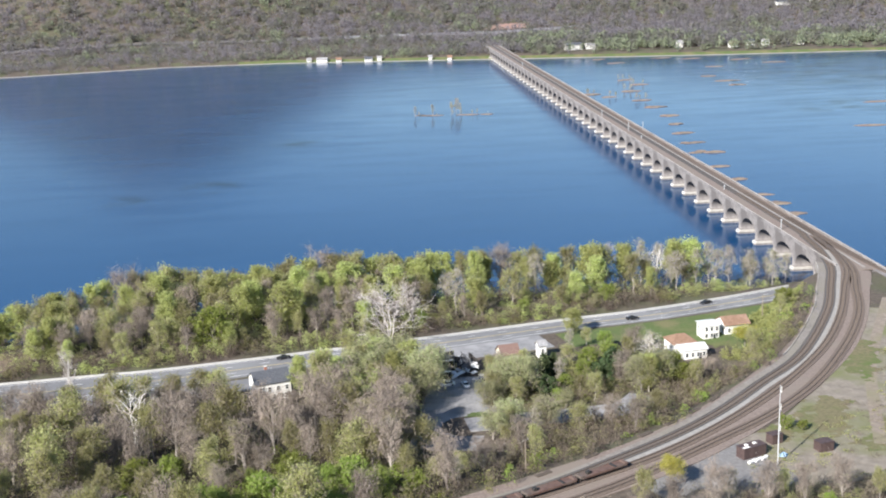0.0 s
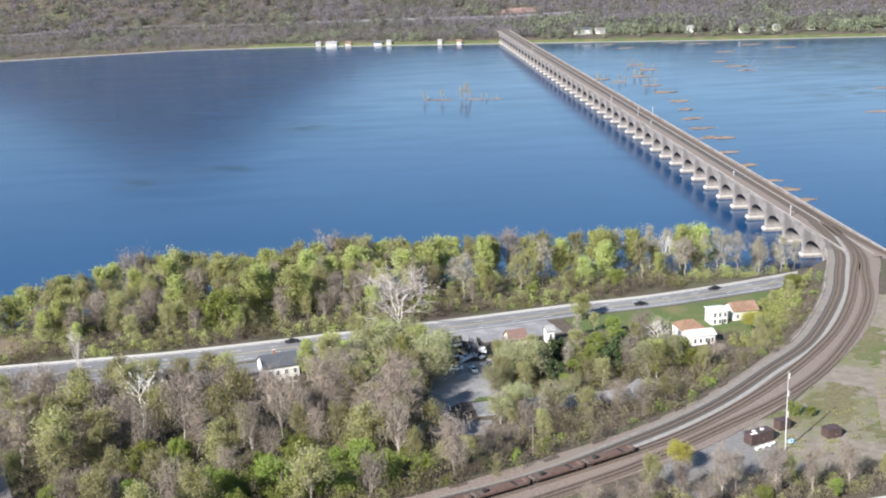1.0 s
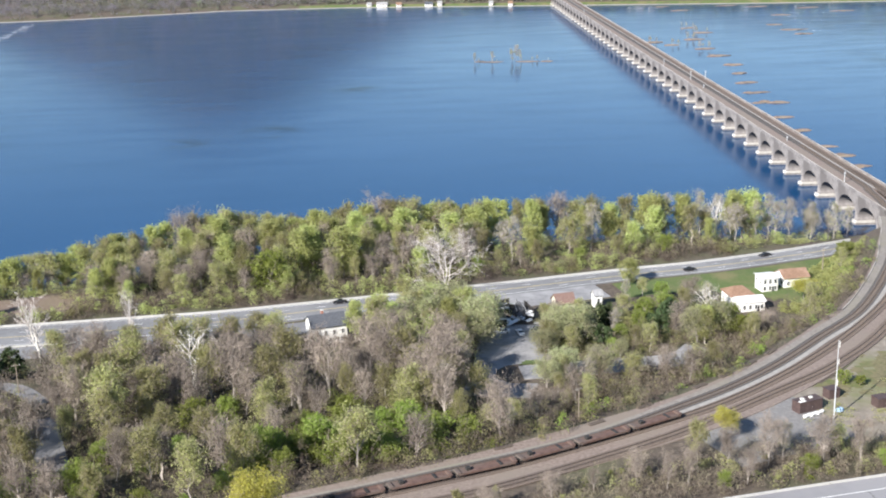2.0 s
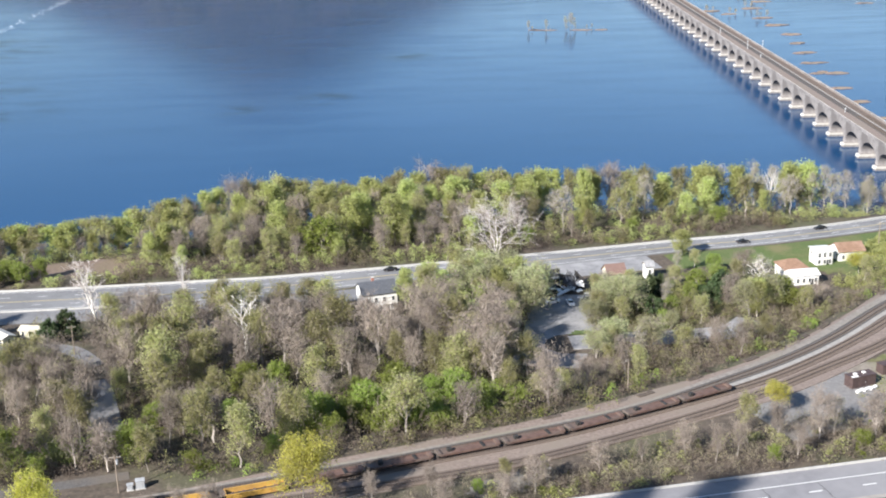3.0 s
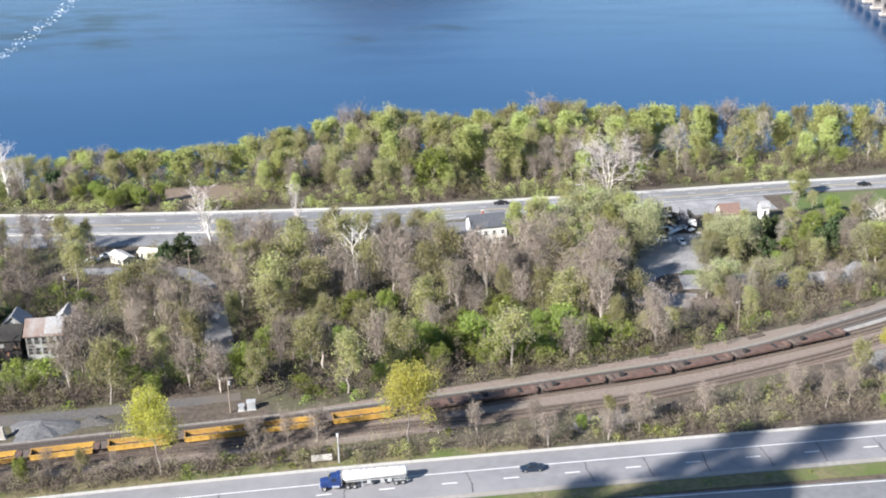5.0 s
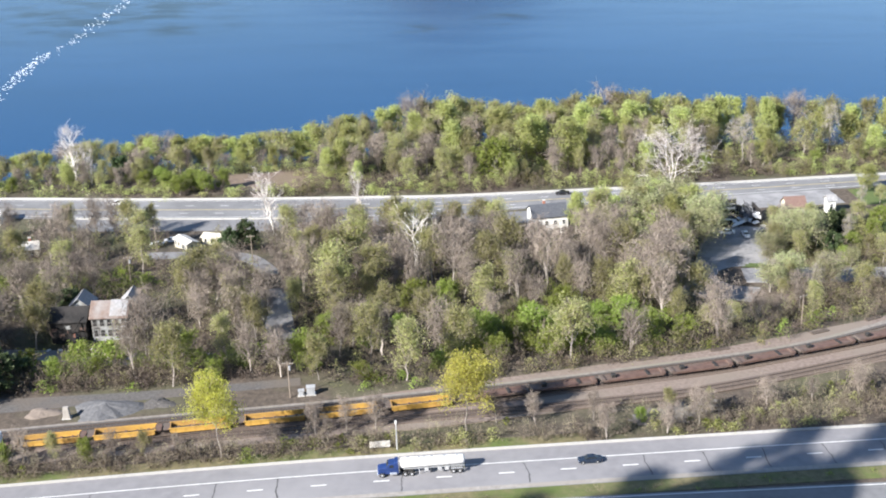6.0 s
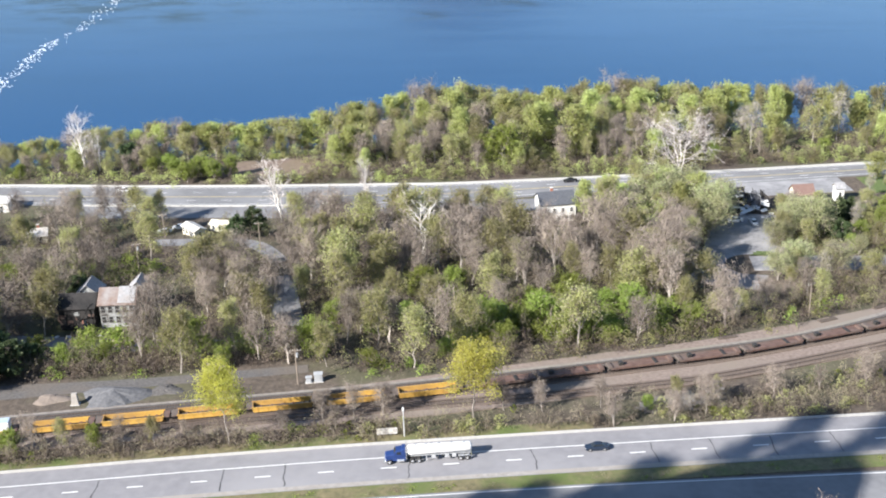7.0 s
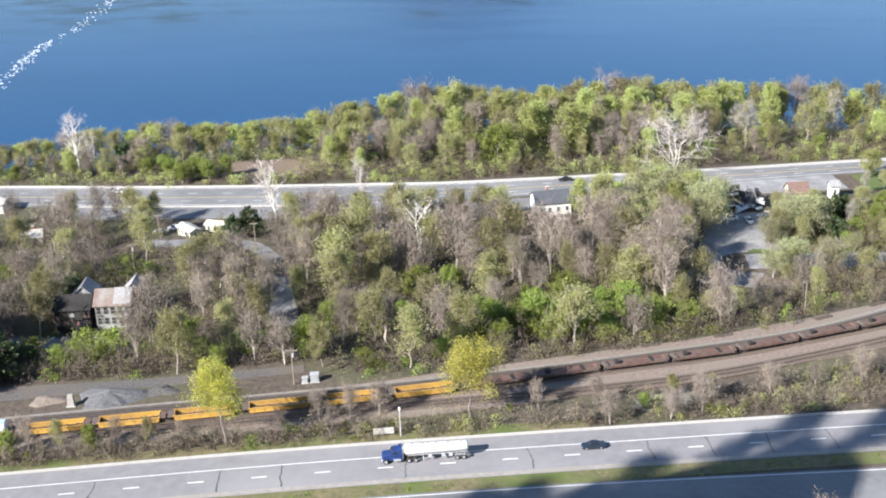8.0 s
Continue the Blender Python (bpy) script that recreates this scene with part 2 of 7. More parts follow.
def boxed(x0, x1, y0, y1, z0, z1, bevel=0.0):
    return box(bmesh.new(), x0, x1, y0, y1, z0, z1, bevel)


def tube(bm, p0, p1, r0, r1, n=10):
    """Adds a tapered rod from p0 to p1."""
    p0, p1 = Vector(p0), Vector(p1)
    m = Matrix.Translation((p0 + p1) / 2) @ (p1 - p0).to_track_quat("Z", "Y").to_matrix().to_4x4()
    bmesh.ops.create_cone(bm, cap_ends=True, segments=n, radius1=r0, radius2=r1, depth=(p1 - p0).length, matrix=m)
    return bm


def thing(name, label, category, group="", kind="", m=None):
    ob = tagged(new(name), label, category, group, kind)
    if m:
        ob.matrix_basis = m
    return ob


def smooth_line(pts, step=4.0):
    """A smooth line (Catmull-Rom) through the points, cut into even steps."""
    p = np.array(pts, float)
    p = np.vstack([2 * p[0] - p[1], p, 2 * p[-1] - p[-2]])
    out = []
    for i in range(1, len(p) - 2):
        n = max(2, int(np.linalg.norm(p[i + 1] - p[i]) / 1.0))
        t = np.linspace(0, 1, n, endpoint=False)[:, None]
        a, b, c, d = p[i - 1], p[i], p[i + 1], p[i + 2]
        out.append(0.5 * (2 * b + (c - a) * t + (2 * a - 5 * b + 4 * c - d) * t ** 2 + (3 * b - a - 3 * c + d) * t ** 3))
    out = np.vstack(out + [p[-2:-1]])
    s = np.r_[0, np.cumsum(np.linalg.norm(np.diff(out[:, :2], axis=0), axis=1))]
    q = np.linspace(0, s[-1], max(2, int(s[-1] / step) + 1))
    return np.stack([np.interp(q, s, out[:, k]) for k in range(out.shape[1])], 1)


def normals(line):
    d = np.gradient(line[:, :2], axis=0)
    d /= np.linalg.norm(d, axis=1)[:, None] + 1e-9
    return np.c_[-d[:, 1], d[:, 0]]


def smoothstep(a, b, x):
    t = np.clip((x - a) / (b - a), 0, 1)
    return t * t * (3 - 2 * t)


def to_line(line, X, Y):
    """The distance of points to a line, and the place along it (in indices)."""
    best = np.full(X.shape, 1e9)
    where = np.zeros(X.shape)
    for i in range(len(line) - 1):
        a, b = line[i, :2], line[i + 1, :2]
        d = b - a
        t = np.clip(((X - a[0]) * d[0] + (Y - a[1]) * d[1]) / (d @ d + 1e-9), 0, 1)
        r = np.hypot(X - a[0] - t * d[0], Y - a[1] - t * d[1])
        m = r < best
        best[m], where[m] = r[m], (i + t)[m]
    return best, where


# ---- the plan of the place ----
TRACK_Z = 13.5
FRONT_ROAD = smooth_line([(-620, -92), (-500, -80), (-405, -73.5), (-366, -72.2), (-320, -69.3), (-270, -64.7), (-249, -61.4), (-215, -53.2), (-160, -41), (-112, -29.2), (-80, -22.8), (-45, -12.5), (-12, -0.5), (30, 15), (110, 40)], 6)
FRONT_HALF = ([-500, -366, -270, -249, -215, -112, -20], [9.5, 9.7, 10.0, 9.0, 7.2, 5.8, 6.0])
HIGHWAY = smooth_line([(-560, -316), (-400, -285), (-312, -262.4), (-268, -250.9), (-225, -240.7), (-138, -221.8), (-60, -206), (40, -190), (150, -178)], 6)
HIGHWAY_SOUTH = smooth_line([(-560, -337), (-400, -303), (-312, -280.5), (-222, -258.1), (-140, -242), (-60, -228), (40, -213), (150, -201)], 6)
TRACK_OUTER = smooth_line([(9, 1175), (9, 600), (9, 120), (7, 50), (0, 8), (-12, -23), (-26, -54), (-50, -94), (-71, -117), (-88, -135), (-104, -149), (-121, -161), (-150, -179), (-187, -194), (-212, -203), (-253, -216), (-307, -231), (-360, -247), (-440, -271), (-560, -305)], 4)
TRACK_TRAIN = smooth_line([(13.3, 1175), (13.3, 600), (13.3, 120), (11.5, 50), (5, 5), (-9, -28), (-23, -58), (-40, -87), (-62, -115), (-85, -139), (-109, -159), (-131, -172), (-167, -190), (-191, -199), (-232, -214), (-281, -229), (-315, -239), (-360, -253), (-440, -277), (-560, -311)], 4)
TRACK_INNER = smooth_line([(11.5, 50), (7, 5), (-4.5, -28), (-15, -55), (-31, -84), (-54, -117), (-75, -139), (-97, -156), (-116, -170), (-133, -181), (-168, -199), (-196, -209), (-240, -221), (-300, -238)], 4)
TRACK_EAST = smooth_line([(13.8, 90), (14, 40), (16, 0), (24, -40), (40, -80), (70, -125), (120, -180)], 4)
SHORE_X = [-3000, -700, -500, -430, -373, -325, -300, -264, -218, -150, -95, -60, -35, -15, 0, 20, 34, 60, 120, 400, 3000]
SHORE_Y = [-260, -80, -45, -32, -12, -4, 10, 30, 33, 37, 34, 32, 24, 12, 3, 3, 16, 40, 60, 50, -100]
FAR_X = [-3000, -606, -407, -262, -6, 91, 259, 471, 900, 3000]
FAR_Y = [900, 1100, 1155, 1148, 1090, 1068, 1030, 996, 940, 700]
LOT = smooth_line([(-156, -80), (-159, -100), (-162, -118), (-166, -137)], 4)
LANE = smooth_line([(-158, -121), (-140, -119.5), (-122, -118), (-110, -115), (-103, -107)], 4)
SIDE_STREET = smooth_line([(-335, -118), (-318, -116), (-303, -117), (-291, -130)], 4)
SIDE_LOT = smooth_line([(-288, -142), (-282, -158), (-276, -174)], 4)
RUIN_STREET = smooth_line([(-290, -186), (-310, -188), (-335, -188), (-390, -191)], 4)
LEFT_YARD = smooth_line([(-420, -246), (-340, -226), (-300, -217.5), (-262, -207)], 5)
RIGHT_YARD = smooth_line([(-120, -182), (-95, -172), (-70, -160), (-45, -130), (-28, -95), (-10, -50)], 5)

# line, height, half width kept level, width of the slope beside it
LEVELLED = [
    (LOT, 7.4, 8, 8), (LANE, 7.8, 4, 6), (SIDE_STREET, 7.8, 4, 8), (SIDE_LOT, 8.6, 6, 6), (RUIN_STREET, 8.6, 4, 7), (FRONT_ROAD, 6.0, 11, 5),
    (TRACK_EAST[TRACK_EAST[:, 1] < -8], 13.3, 5, 12), (RIGHT_YARD, 13.0, 20, 15), (LEFT_YARD, 12.8, 9, 9), (TRACK_TRAIN[TRACK_TRAIN[:, 1] < -12], 13.1, 11, 13),
    (HIGHWAY, 13.4, 11, 8), (HIGHWAY_SOUTH, 13.6, 10, 10),
]


def crest(X, Y):
    """A wooded mountain spur added unseen beside the camera, shaped to shade the highway."""
    ax, ay, bx, by = -410.0, -448.0, -303.0, -399.0
    t = np.clip(((X - ax) * (bx - ax) + (Y - ay) * (by - ay)) / ((bx - ax) ** 2 + (by - ay) ** 2), 0, 1)
    return (70 + 26 * t ** 3) * np.exp(-((X - ax - t * (bx - ax)) ** 2 + (Y - ay - t * (by - ay)) ** 2) / 38.0 ** 2)


def ground_z(X, Y):
    X, Y = np.atleast_1d(np.asarray(X, float)), np.atleast_1d(np.asarray(Y, float))
    near = np.interp(X, SHORE_X, SHORE_Y) - Y
    far = Y - np.interp(X, FAR_X, FAR_Y)
    lump = np.sin(X * 0.11 + 1.3 * np.sin(Y * 0.07)) * np.cos(Y * 0.13 + np.sin(X * 0.05))
    z = np.where(near > 0, 0.3 + 5.6 * smoothstep(0, 30, near), -np.minimum(4, -0.12 * near))
    z = z + 2.6 * smoothstep(-95, -150, Y) + 3.6 * smoothstep(-150, -205, Y) + 0.35 * lump * smoothstep(4, 20, near)
    z = z + np.clip(-268 - Y, 0, 330) * 0.33 + crest(X, Y)
    ridge = 70 + 215 * np.exp(-((X + 530) / 290) ** 2) + 35 * np.exp(-((X - 900) / 500) ** 2)
    rough = 9 * np.sin(X * 0.017 + 0.9 * np.sin(Y * 0.012)) * np.sin(Y * 0.015 + X * 0.004)
    zf = 0.3 + 5 * smoothstep(0, 25, far) + 6 * smoothstep(60, 150, far) + (ridge + rough) * smoothstep(150, 850, far)
    z = np.where(far > 0, zf, np.where(far > -40, np.maximum(z, -4 + 0.1 * (far + 40)), z))
    for line, lz, half, slope in LEVELLED:
        x0, y0 = line[:, 0].min() - half - slope, line[:, 1].min() - half - slope
        x1, y1 = line[:, 0].max() + half + slope, line[:, 1].max() + half + slope
        m = (X > x0) & (X < x1) & (Y > y0) & (Y < y1)
        if m.any():
            d, _ = to_line(line, X[m], Y[m])
            w = 1 - smoothstep(half, half + slope, d)
            z[m] = z[m] * (1 - w) + (lz - 0.15) * w
    return z


# the same heights on a two-metre raster, for standing things on the ground
RX, RY = np.arange(-500, 122, 2.0), np.arange(-360, 92, 2.0)
_gx, _gy = np.meshgrid(RX, RY)
RASTER = ground_z(_gx.ravel(), _gy.ravel()).reshape(_gx.shape)


def gz(x, y):
    if not (RX[0] <= x < RX[-1] and RY[0] <= y < RY[-1]):
        return float(ground_z(x, y)[0])
    i, j = (x - RX[0]) / 2, (y - RY[0]) / 2
    a, b = int(i), int(j)
    u, v = i - a, j - b
    return float((RASTER[b, a] * (1 - u) + RASTER[b, a + 1] * u) * (1 - v) + (RASTER[b + 1, a] * (1 - u) + RASTER[b + 1, a + 1] * u) * v)


def build_ground():
    xs = np.r_[np.linspace(-3600, -900, 24, endpoint=False), np.linspace(-900, -470, 22, endpoint=False), np.arange(-470, 110, 3.0), np.linspace(110, 700, 30, endpoint=False), np.linspace(700, 3600, 24)]
    ys = np.r_[np.linspace(-2400, -420, 24, endpoint=False), np.linspace(-420, -310, 12, endpoint=False), np.arange(-310, 80, 3.0), np.linspace(80, 960, 12, endpoint=False), np.linspace(960, 1260, 36, endpoint=False), np.linspace(1260, 2100, 44, endpoint=False), np.linspace(2100, 4300, 14)]
    X, Y = np.meshgrid(xs, ys)
    Z = ground_z(X.ravel(), Y.ravel())
    n, k = len(xs), len(ys)
    faces = [(j * n + i, j * n + i + 1, (j + 1) * n + i + 1, (j + 1) * n + i) for j in range(k - 1) for i in range(n - 1)]
    me = mesh("ground", np.c_[X.ravel(), Y.ravel(), Z], faces)
    me.polygons.foreach_set("use_smooth", [True] * len(me.polygons))
    return tagged(part("ground", me, M_GROUND), "river valley ground with leaf litter and rough grass", "ground", kind="structure")


def ribbon(name, line, left, right, z, material, label, category, thick=0.25, crown=0.0, over=0.0, parent=None, kind="structure"):
    """A slab along a line, from left to right of it (metres to its left are positive); z is a height or 'ground'."""
    nrm = normals(line)
    L = left if np.ndim(left) else np.full(len(line), float(left))
    R = right if np.ndim(right) else np.full(len(line), float(right))
    cols = [L, (L + R) / 2, R]
    verts, faces = [], []
    for c, lift in zip(cols, (0, crown, 0)):
        p = line[:, :2] + nrm * c[:, None]
        h = (ground_z(p[:, 0], p[:, 1]) + over) if isinstance(z, str) else np.full(len(p), z) + over
        verts.append(np.c_[p, h + lift])
    n = len(line)
    top = np.vstack(verts)
    bot = np.vstack([verts[0], verts[2]]) - (0, 0, thick)
    for c in range(2):
        for i in range(n - 1):
            faces.append((c * n + i, (c + 1) * n + i, (c + 1) * n + i + 1, c * n + i + 1))
    for i in range(n - 1):
        faces.append((i + 1, 3 * n + i + 1, 3 * n + i, i))
        faces.append((2 * n + i, 4 * n + i, 4 * n + i + 1, 2 * n + i + 1))
    ob = part(name, mesh(name, np.vstack([top, bot]), faces), material, parent)
    if parent is None:
        tagged(ob, label, category, kind=kind)
    return ob


def patch(name, poly, material, label, category, over=0.15, ragged=2.5, seed=0):
    """A thin sheet of other ground (grass, dirt) lying on the terrain, with a ragged edge."""
    p = np.array(poly, float)
    xs = np.arange(p[:, 0].min() - 3, p[:, 0].max() + 3, 1.0)
    ys = np.arange(p[:, 1].min() - 3, p[:, 1].max() + 3, 1.0)
    X, Y = np.meshgrid(xs, ys)
    XX = X + ragged * np.sin(Y * 0.9 + seed) * np.sin(X * 0.43 + 2 * seed)
    YY = Y + ragged * np.sin(X * 0.8 + seed) * np.sin(Y * 0.37 + seed)
    ok = np.zeros(X.shape, bool)
    for (x0, y0), (x1, y1) in zip(p, np.roll(p, -1, 0)):
        ok ^= ((y0 > YY) != (y1 > YY)) & (XX < (x1 - x0) * (YY - y0) / (y1 - y0 + 1e-9) + x0)
    v = np.c_[X.ravel(), Y.ravel(), ground_z(X.ravel(), Y.ravel()) + over]
    n = len(xs)
    j, i = np.nonzero(ok[:-1, :-1])
    k = j * n + i
    return tagged(part(name, mesh(name, v, np.stack([k, k + 1, k + n + 1, k + n], 1)), material), label, category, kind="structure")


def stripes(name, line, offset, width, z, material, dash=0.0, gap=0.0, shift=0.0, parent=None):
    """Painted lines along a road, whole or dashed, in one mesh."""
    fine = smooth_line(line, 1.0) if len(line) > 2 else line
    s = np.r_[0, np.cumsum(np.linalg.norm(np.diff(fine[:, :2], axis=0), axis=1))]
    nrm = normals(fine)
    spans = [(0, s[-1])] if not dash else [(a, a + dash) for a in np.arange(shift, s[-1] - dash, dash + gap)]
    verts, faces = [], []
    for a, b in spans:
        q = np.linspace(a, b, max(2, int((b - a) / 4) + 1))
        base = len(verts)
        for v in q:
            c = np.array([np.interp(v, s, fine[:, 0]), np.interp(v, s, fine[:, 1])])
            nn = np.array([np.interp(v, s, nrm[:, 0]), np.interp(v, s, nrm[:, 1])])
            mid_off = offset(c[0]) if callable(offset) else offset
            for o in (mid_off + width / 2, mid_off - width / 2):
                verts.append((*(c + nn * o), z))
        for i in range(len(q) - 1):
            k = base + 2 * i
            faces.append((k, k + 1, k + 3, k + 2))
    return part(name, mesh(name, verts, faces), material, parent)


# ---- the large structure ----
ground = build_ground()


def build_water():
    xs, ys = np.linspace(-3600, 3600, 25), np.linspace(-350, 1250, 17)
    v = [(x, y, 0.0) for y in ys for x in xs]
    f = [(j * 25 + i, j * 25 + i + 1, (j + 1) * 25 + i + 1, (j + 1) * 25 + i) for j in range(16) for i in range(24)]
    return tagged(part("water", mesh("water", v, f), M_WATER), "wide calm blue river with wind ripples", "river", kind="structure")


water = build_water()

# the riverside road, five lanes wide in the west, narrower by the bridge
fw = np.interp(FRONT_ROAD[:, 0], *FRONT_HALF)
road = ribbon("road", FRONT_ROAD, fw, -fw, 6.0, M_ASPHALT, "worn grey asphalt riverside road with painted lanes", "road", 0.3, 0.08)


def across(share):
    return lambda x: share * float(np.interp(x, *FRONT_HALF))


for _name, _share, _mat, _dash in (("edge_line", 0.86, M_PAINT_W, 0), ("lane_line", 0.36, M_PAINT_W, 3.05), ("centre_line", -0.03, M_PAINT_Y, 0), ("centre_line", -0.09, M_PAINT_Y, 0), ("lane_line", -0.43, M_PAINT_W, 3.05), ("edge_line", -0.82, M_PAINT_W, 0)):
    stripes(_name, FRONT_ROAD, across(_share), 0.25, 6.12, _mat, _dash, 9.14 if _dash else 0, parent=road)
rail_line = FRONT_ROAD[FRONT_ROAD[:, 0] < -14]
rw = np.interp(rail_line[:, 0], *FRONT_HALF)
ribbon("road_barrier", rail_line, rw + 0.45, rw + 0.05, 6.65, M_BARRIER, "pale concrete barrier along the riverside road", "barrier", 1.0)
near_wall = FRONT_ROAD[(FRONT_ROAD[:, 0] > -375) & (FRONT_ROAD[:, 0] < -295)]
nw = np.interp(near_wall[:, 0], *FRONT_HALF)
ribbon("road_barrier", near_wall, -nw - 0.05, -nw - 0.45, 6.5, M_BARRIER, "low pale concrete barrier beside the road", "barrier", 0.9)

# the concrete highway below the hill
highway = ribbon("road", HIGHWAY, 7.3, -7.3, 13.5, M_CONCRETE_ROAD, "pale concrete highway with tarred joints", "highway", 0.3, 0.06)
stripes("edge_line", HIGHWAY, 2.2, 0.25, 13.58, M_PAINT_W, parent=highway)
stripes("lane_line", HIGHWAY, -1.65, 0.32, 13.585, M_PAINT_W, 3.05, 9.14, 1.5, parent=highway)
stripes("shoulder_edge", HIGHWAY, -6.5, 1.3, 13.545, M_WALKWAY, parent=highway)
south = ribbon("road", HIGHWAY_SOUTH, 6.0, -6.0, 13.7, M_ASPHALT, "shaded dark asphalt highway carriageway", "highway", 0.3, 0.06)
stripes("edge_line", HIGHWAY_SOUTH, 5.2, 0.25, 13.78, M_PAINT_W, parent=south)
ribbon("highway_barrier", HIGHWAY, 7.7, 7.4, 13.95, M_BARRIER, "long low pale concrete highway barrier", "barrier", 0.8)


def highway_joints():
    """Cracked, tarred slab joints across the highway."""
    rng = random.Random(3)
    line = smooth_line(HIGHWAY, 1.0)
    nrm = normals(line)
    for i in range(60, len(line) - 60, 12):
        if rng.random() < 0.35:
            continue
        v, f = [], []
        wob = 0.0
        offs = np.linspace(2.1, -5.6, 9)
        for o in offs:
            wob += rng.uniform(-0.25, 0.25)
            c = line[i, :2] + nrm[i] * o
            d = np.array([nrm[i][1], -nrm[i][0]])
            w = rng.uniform(0.06, 0.13)
            for s in (-1, 1):
                p = c + d * (wob + s * w)
                v.append((*p, 13.576 + 0.0 * o))
        for k in range(8):
            f.append((2 * k, 2 * k + 1, 2 * k + 3, 2 * k + 2))
        part("tar_joint", mesh("tar_joint", v, f), M_JOINT, highway)


highway_joints()

# ---- the railway ----
rb = TRACK_TRAIN[(TRACK_TRAIN[:, 1] < 2)]
bw = np.interp(rb[:, 0], [-560, -300, -230, -120, 0], [7.5, 7.5, 9.0, 9.5, 9.0])
be = np.interp(rb[:, 0], [-560, -300, -230, -120, -60, 0], [-4, -4, -9, -10.5, -11, -10])
bed = ribbon("railway_bed", rb, -be * 0 + be, bw, 13.2, M_BALLAST, "brown gravel railway bed sweeping round a curve", "railway", 0.5)


def lay_track(line, bed_mat, bed_half=1.9, ties=True):
    t = thing("railway_track", "railway track with rusty rails on dark ties", "railway track", "railway tracks", "structure")
    ribbon("track_bed", line, bed_half, -bed_half, 13.38, bed_mat, "", "", 0.25, parent=t)
    for s in (0.75, -0.75):
        ribbon("rail", line, s + 0.07, s - 0.07, 13.66, M_RAIL, "", "", 0.18, parent=t)
    if ties:
        fine = smooth_line(line[line[:, 1] < 150], 0.62)
        nrm = normals(fine)
        v, f = [], []
        for p, q in zip(fine, nrm):
            d = np.array([q[1], -q[0]])
            k = len(v)
            for z in (13.36, 13.48):
                for a, b in ((1.3, 0.12), (1.3, -0.12), (-1.3, -0.12), (-1.3, 0.12)):
                    v.append((*(p[:2] + q * a + d * b), z))
            f += [(k + 4, k + 5, k + 6, k + 7), (k, k + 1, k + 5, k + 4), (k + 2, k + 3, k + 7, k + 6), (k + 1, k + 2, k + 6, k + 5), (k + 3, k, k + 4, k + 7)]
        tagged(part("ties", mesh("ties", v, f), M_TIE, t), kind="stuff")
    return t


lay_track(TRACK_OUTER, M_BALLAST_GREY)
lay_track(TRACK_TRAIN, M_BALLAST_DARK)
lay_track(TRACK_INNER, M_BALLAST_DARK)
lay_track(TRACK_EAST, M_BALLAST_DARK)
kerb = TRACK_OUTER[(TRACK_OUTER[:, 1] < 10) & (TRACK_OUTER[:, 0] > -330)]
ribbon("stone_walkway", kerb, -2.1, np.interp(kerb[:, 0], [-330, -150, -90, 0], [-2.9, -3.1, -4.4, -4.6]), 13.34, M_VERGE_STONE, "stony path beside the railway track", "path", 0.4)
ribbon("retaining_wall", kerb[kerb[:, 1] > -100], -4.65, -5.0, 13.5, M_STONE_LIGHT, "low stone wall along the railway embankment", "wall", 2.5)
mid = TRACK_OUTER[(TRACK_OUTER[:, 1] < 30) & (TRACK_OUTER[:, 0] > -290)]
ribbon("gravel_strip", mid, 3.4, 1.9, 13.40, M_WALKWAY, "pale gravel strip between railway tracks", "path", 0.3)

# yards and paved ground
ribbon("gravel_yard", RIGHT_YARD[:12], 13, -14, 13.0, M_GRAVEL, "grey gravel yard beside the railway", "yard", 0.3)
ribbon("dirt_yard", RIGHT_YARD[7:], 15, -20, 13.06, M_YARD, "weedy brown dirt inside the railway curve", "ground", 0.3)
ribbon("gravel_path", smooth_line([(2, -40), (-10, -62), (-24, -88), (-35, -110), (-47, -140), (-56, -164)], 4), 1.7, -1.7, 13.02, M_DIRT, "pale gravel path through the yard", "path", 0.3, over=0.06)
for _k, _poly in enumerate(([(-66, -158), (-58, -150), (-52, -132), (-60, -130), (-72, -146)], [(-40, -120), (-30, -104), (-24, -84), (-32, -86), (-44, -108)], [(-84, -152), (-74, -146), (-70, -154), (-80, -160)], [(-58, -172), (-44, -160), (-40, -146), (-50, -150), (-62, -164)])):
    patch("rough_grass", _poly, M_DRYGRASS, "patch of rough green grass in the yard", "grass", 0.22, 3.0, _k + 10)
patch("gravel_yard", [(-190, -218), (-187, -211), (-170, -207), (-169, -214)], M_GRAVEL, "grey gravel patch between railway and highway", "yard", 0.2, 1.5, 6)
ribbon("gravel_yard", LEFT_YARD[LEFT_YARD[:, 0] > -332], 5, -6, 12.82, M_CINDER, "dark grey gravel yard beside the railway", "yard", 0.3)
ribbon("parking_lot", LOT, 10, -10, 7.42, M_LOT, "cracked grey asphalt lot under trees", "parking lot", 0.3)
ribbon("lane", LANE, 5.0, -5.0, 7.83, M_LOT, "narrow grey asphalt lane", "lane", 0.3)
ribbon("side_street", SIDE_STREET, 2.6, -2.6, 7.82, M_ASPHALT, "narrow grey side street through the woods", "street", 0.3)
ribbon("parking_lot", SIDE_LOT, 3.8, -3.8, 8.62, M_ASPHALT, "small asphalt lot striped by tree shadows", "parking lot", 0.3)
ribbon("side_street", RUIN_STREET, 3.0, -3.0, 8.62, M_ASPHALT, "narrow grey street before derelict houses", "street", 0.3)
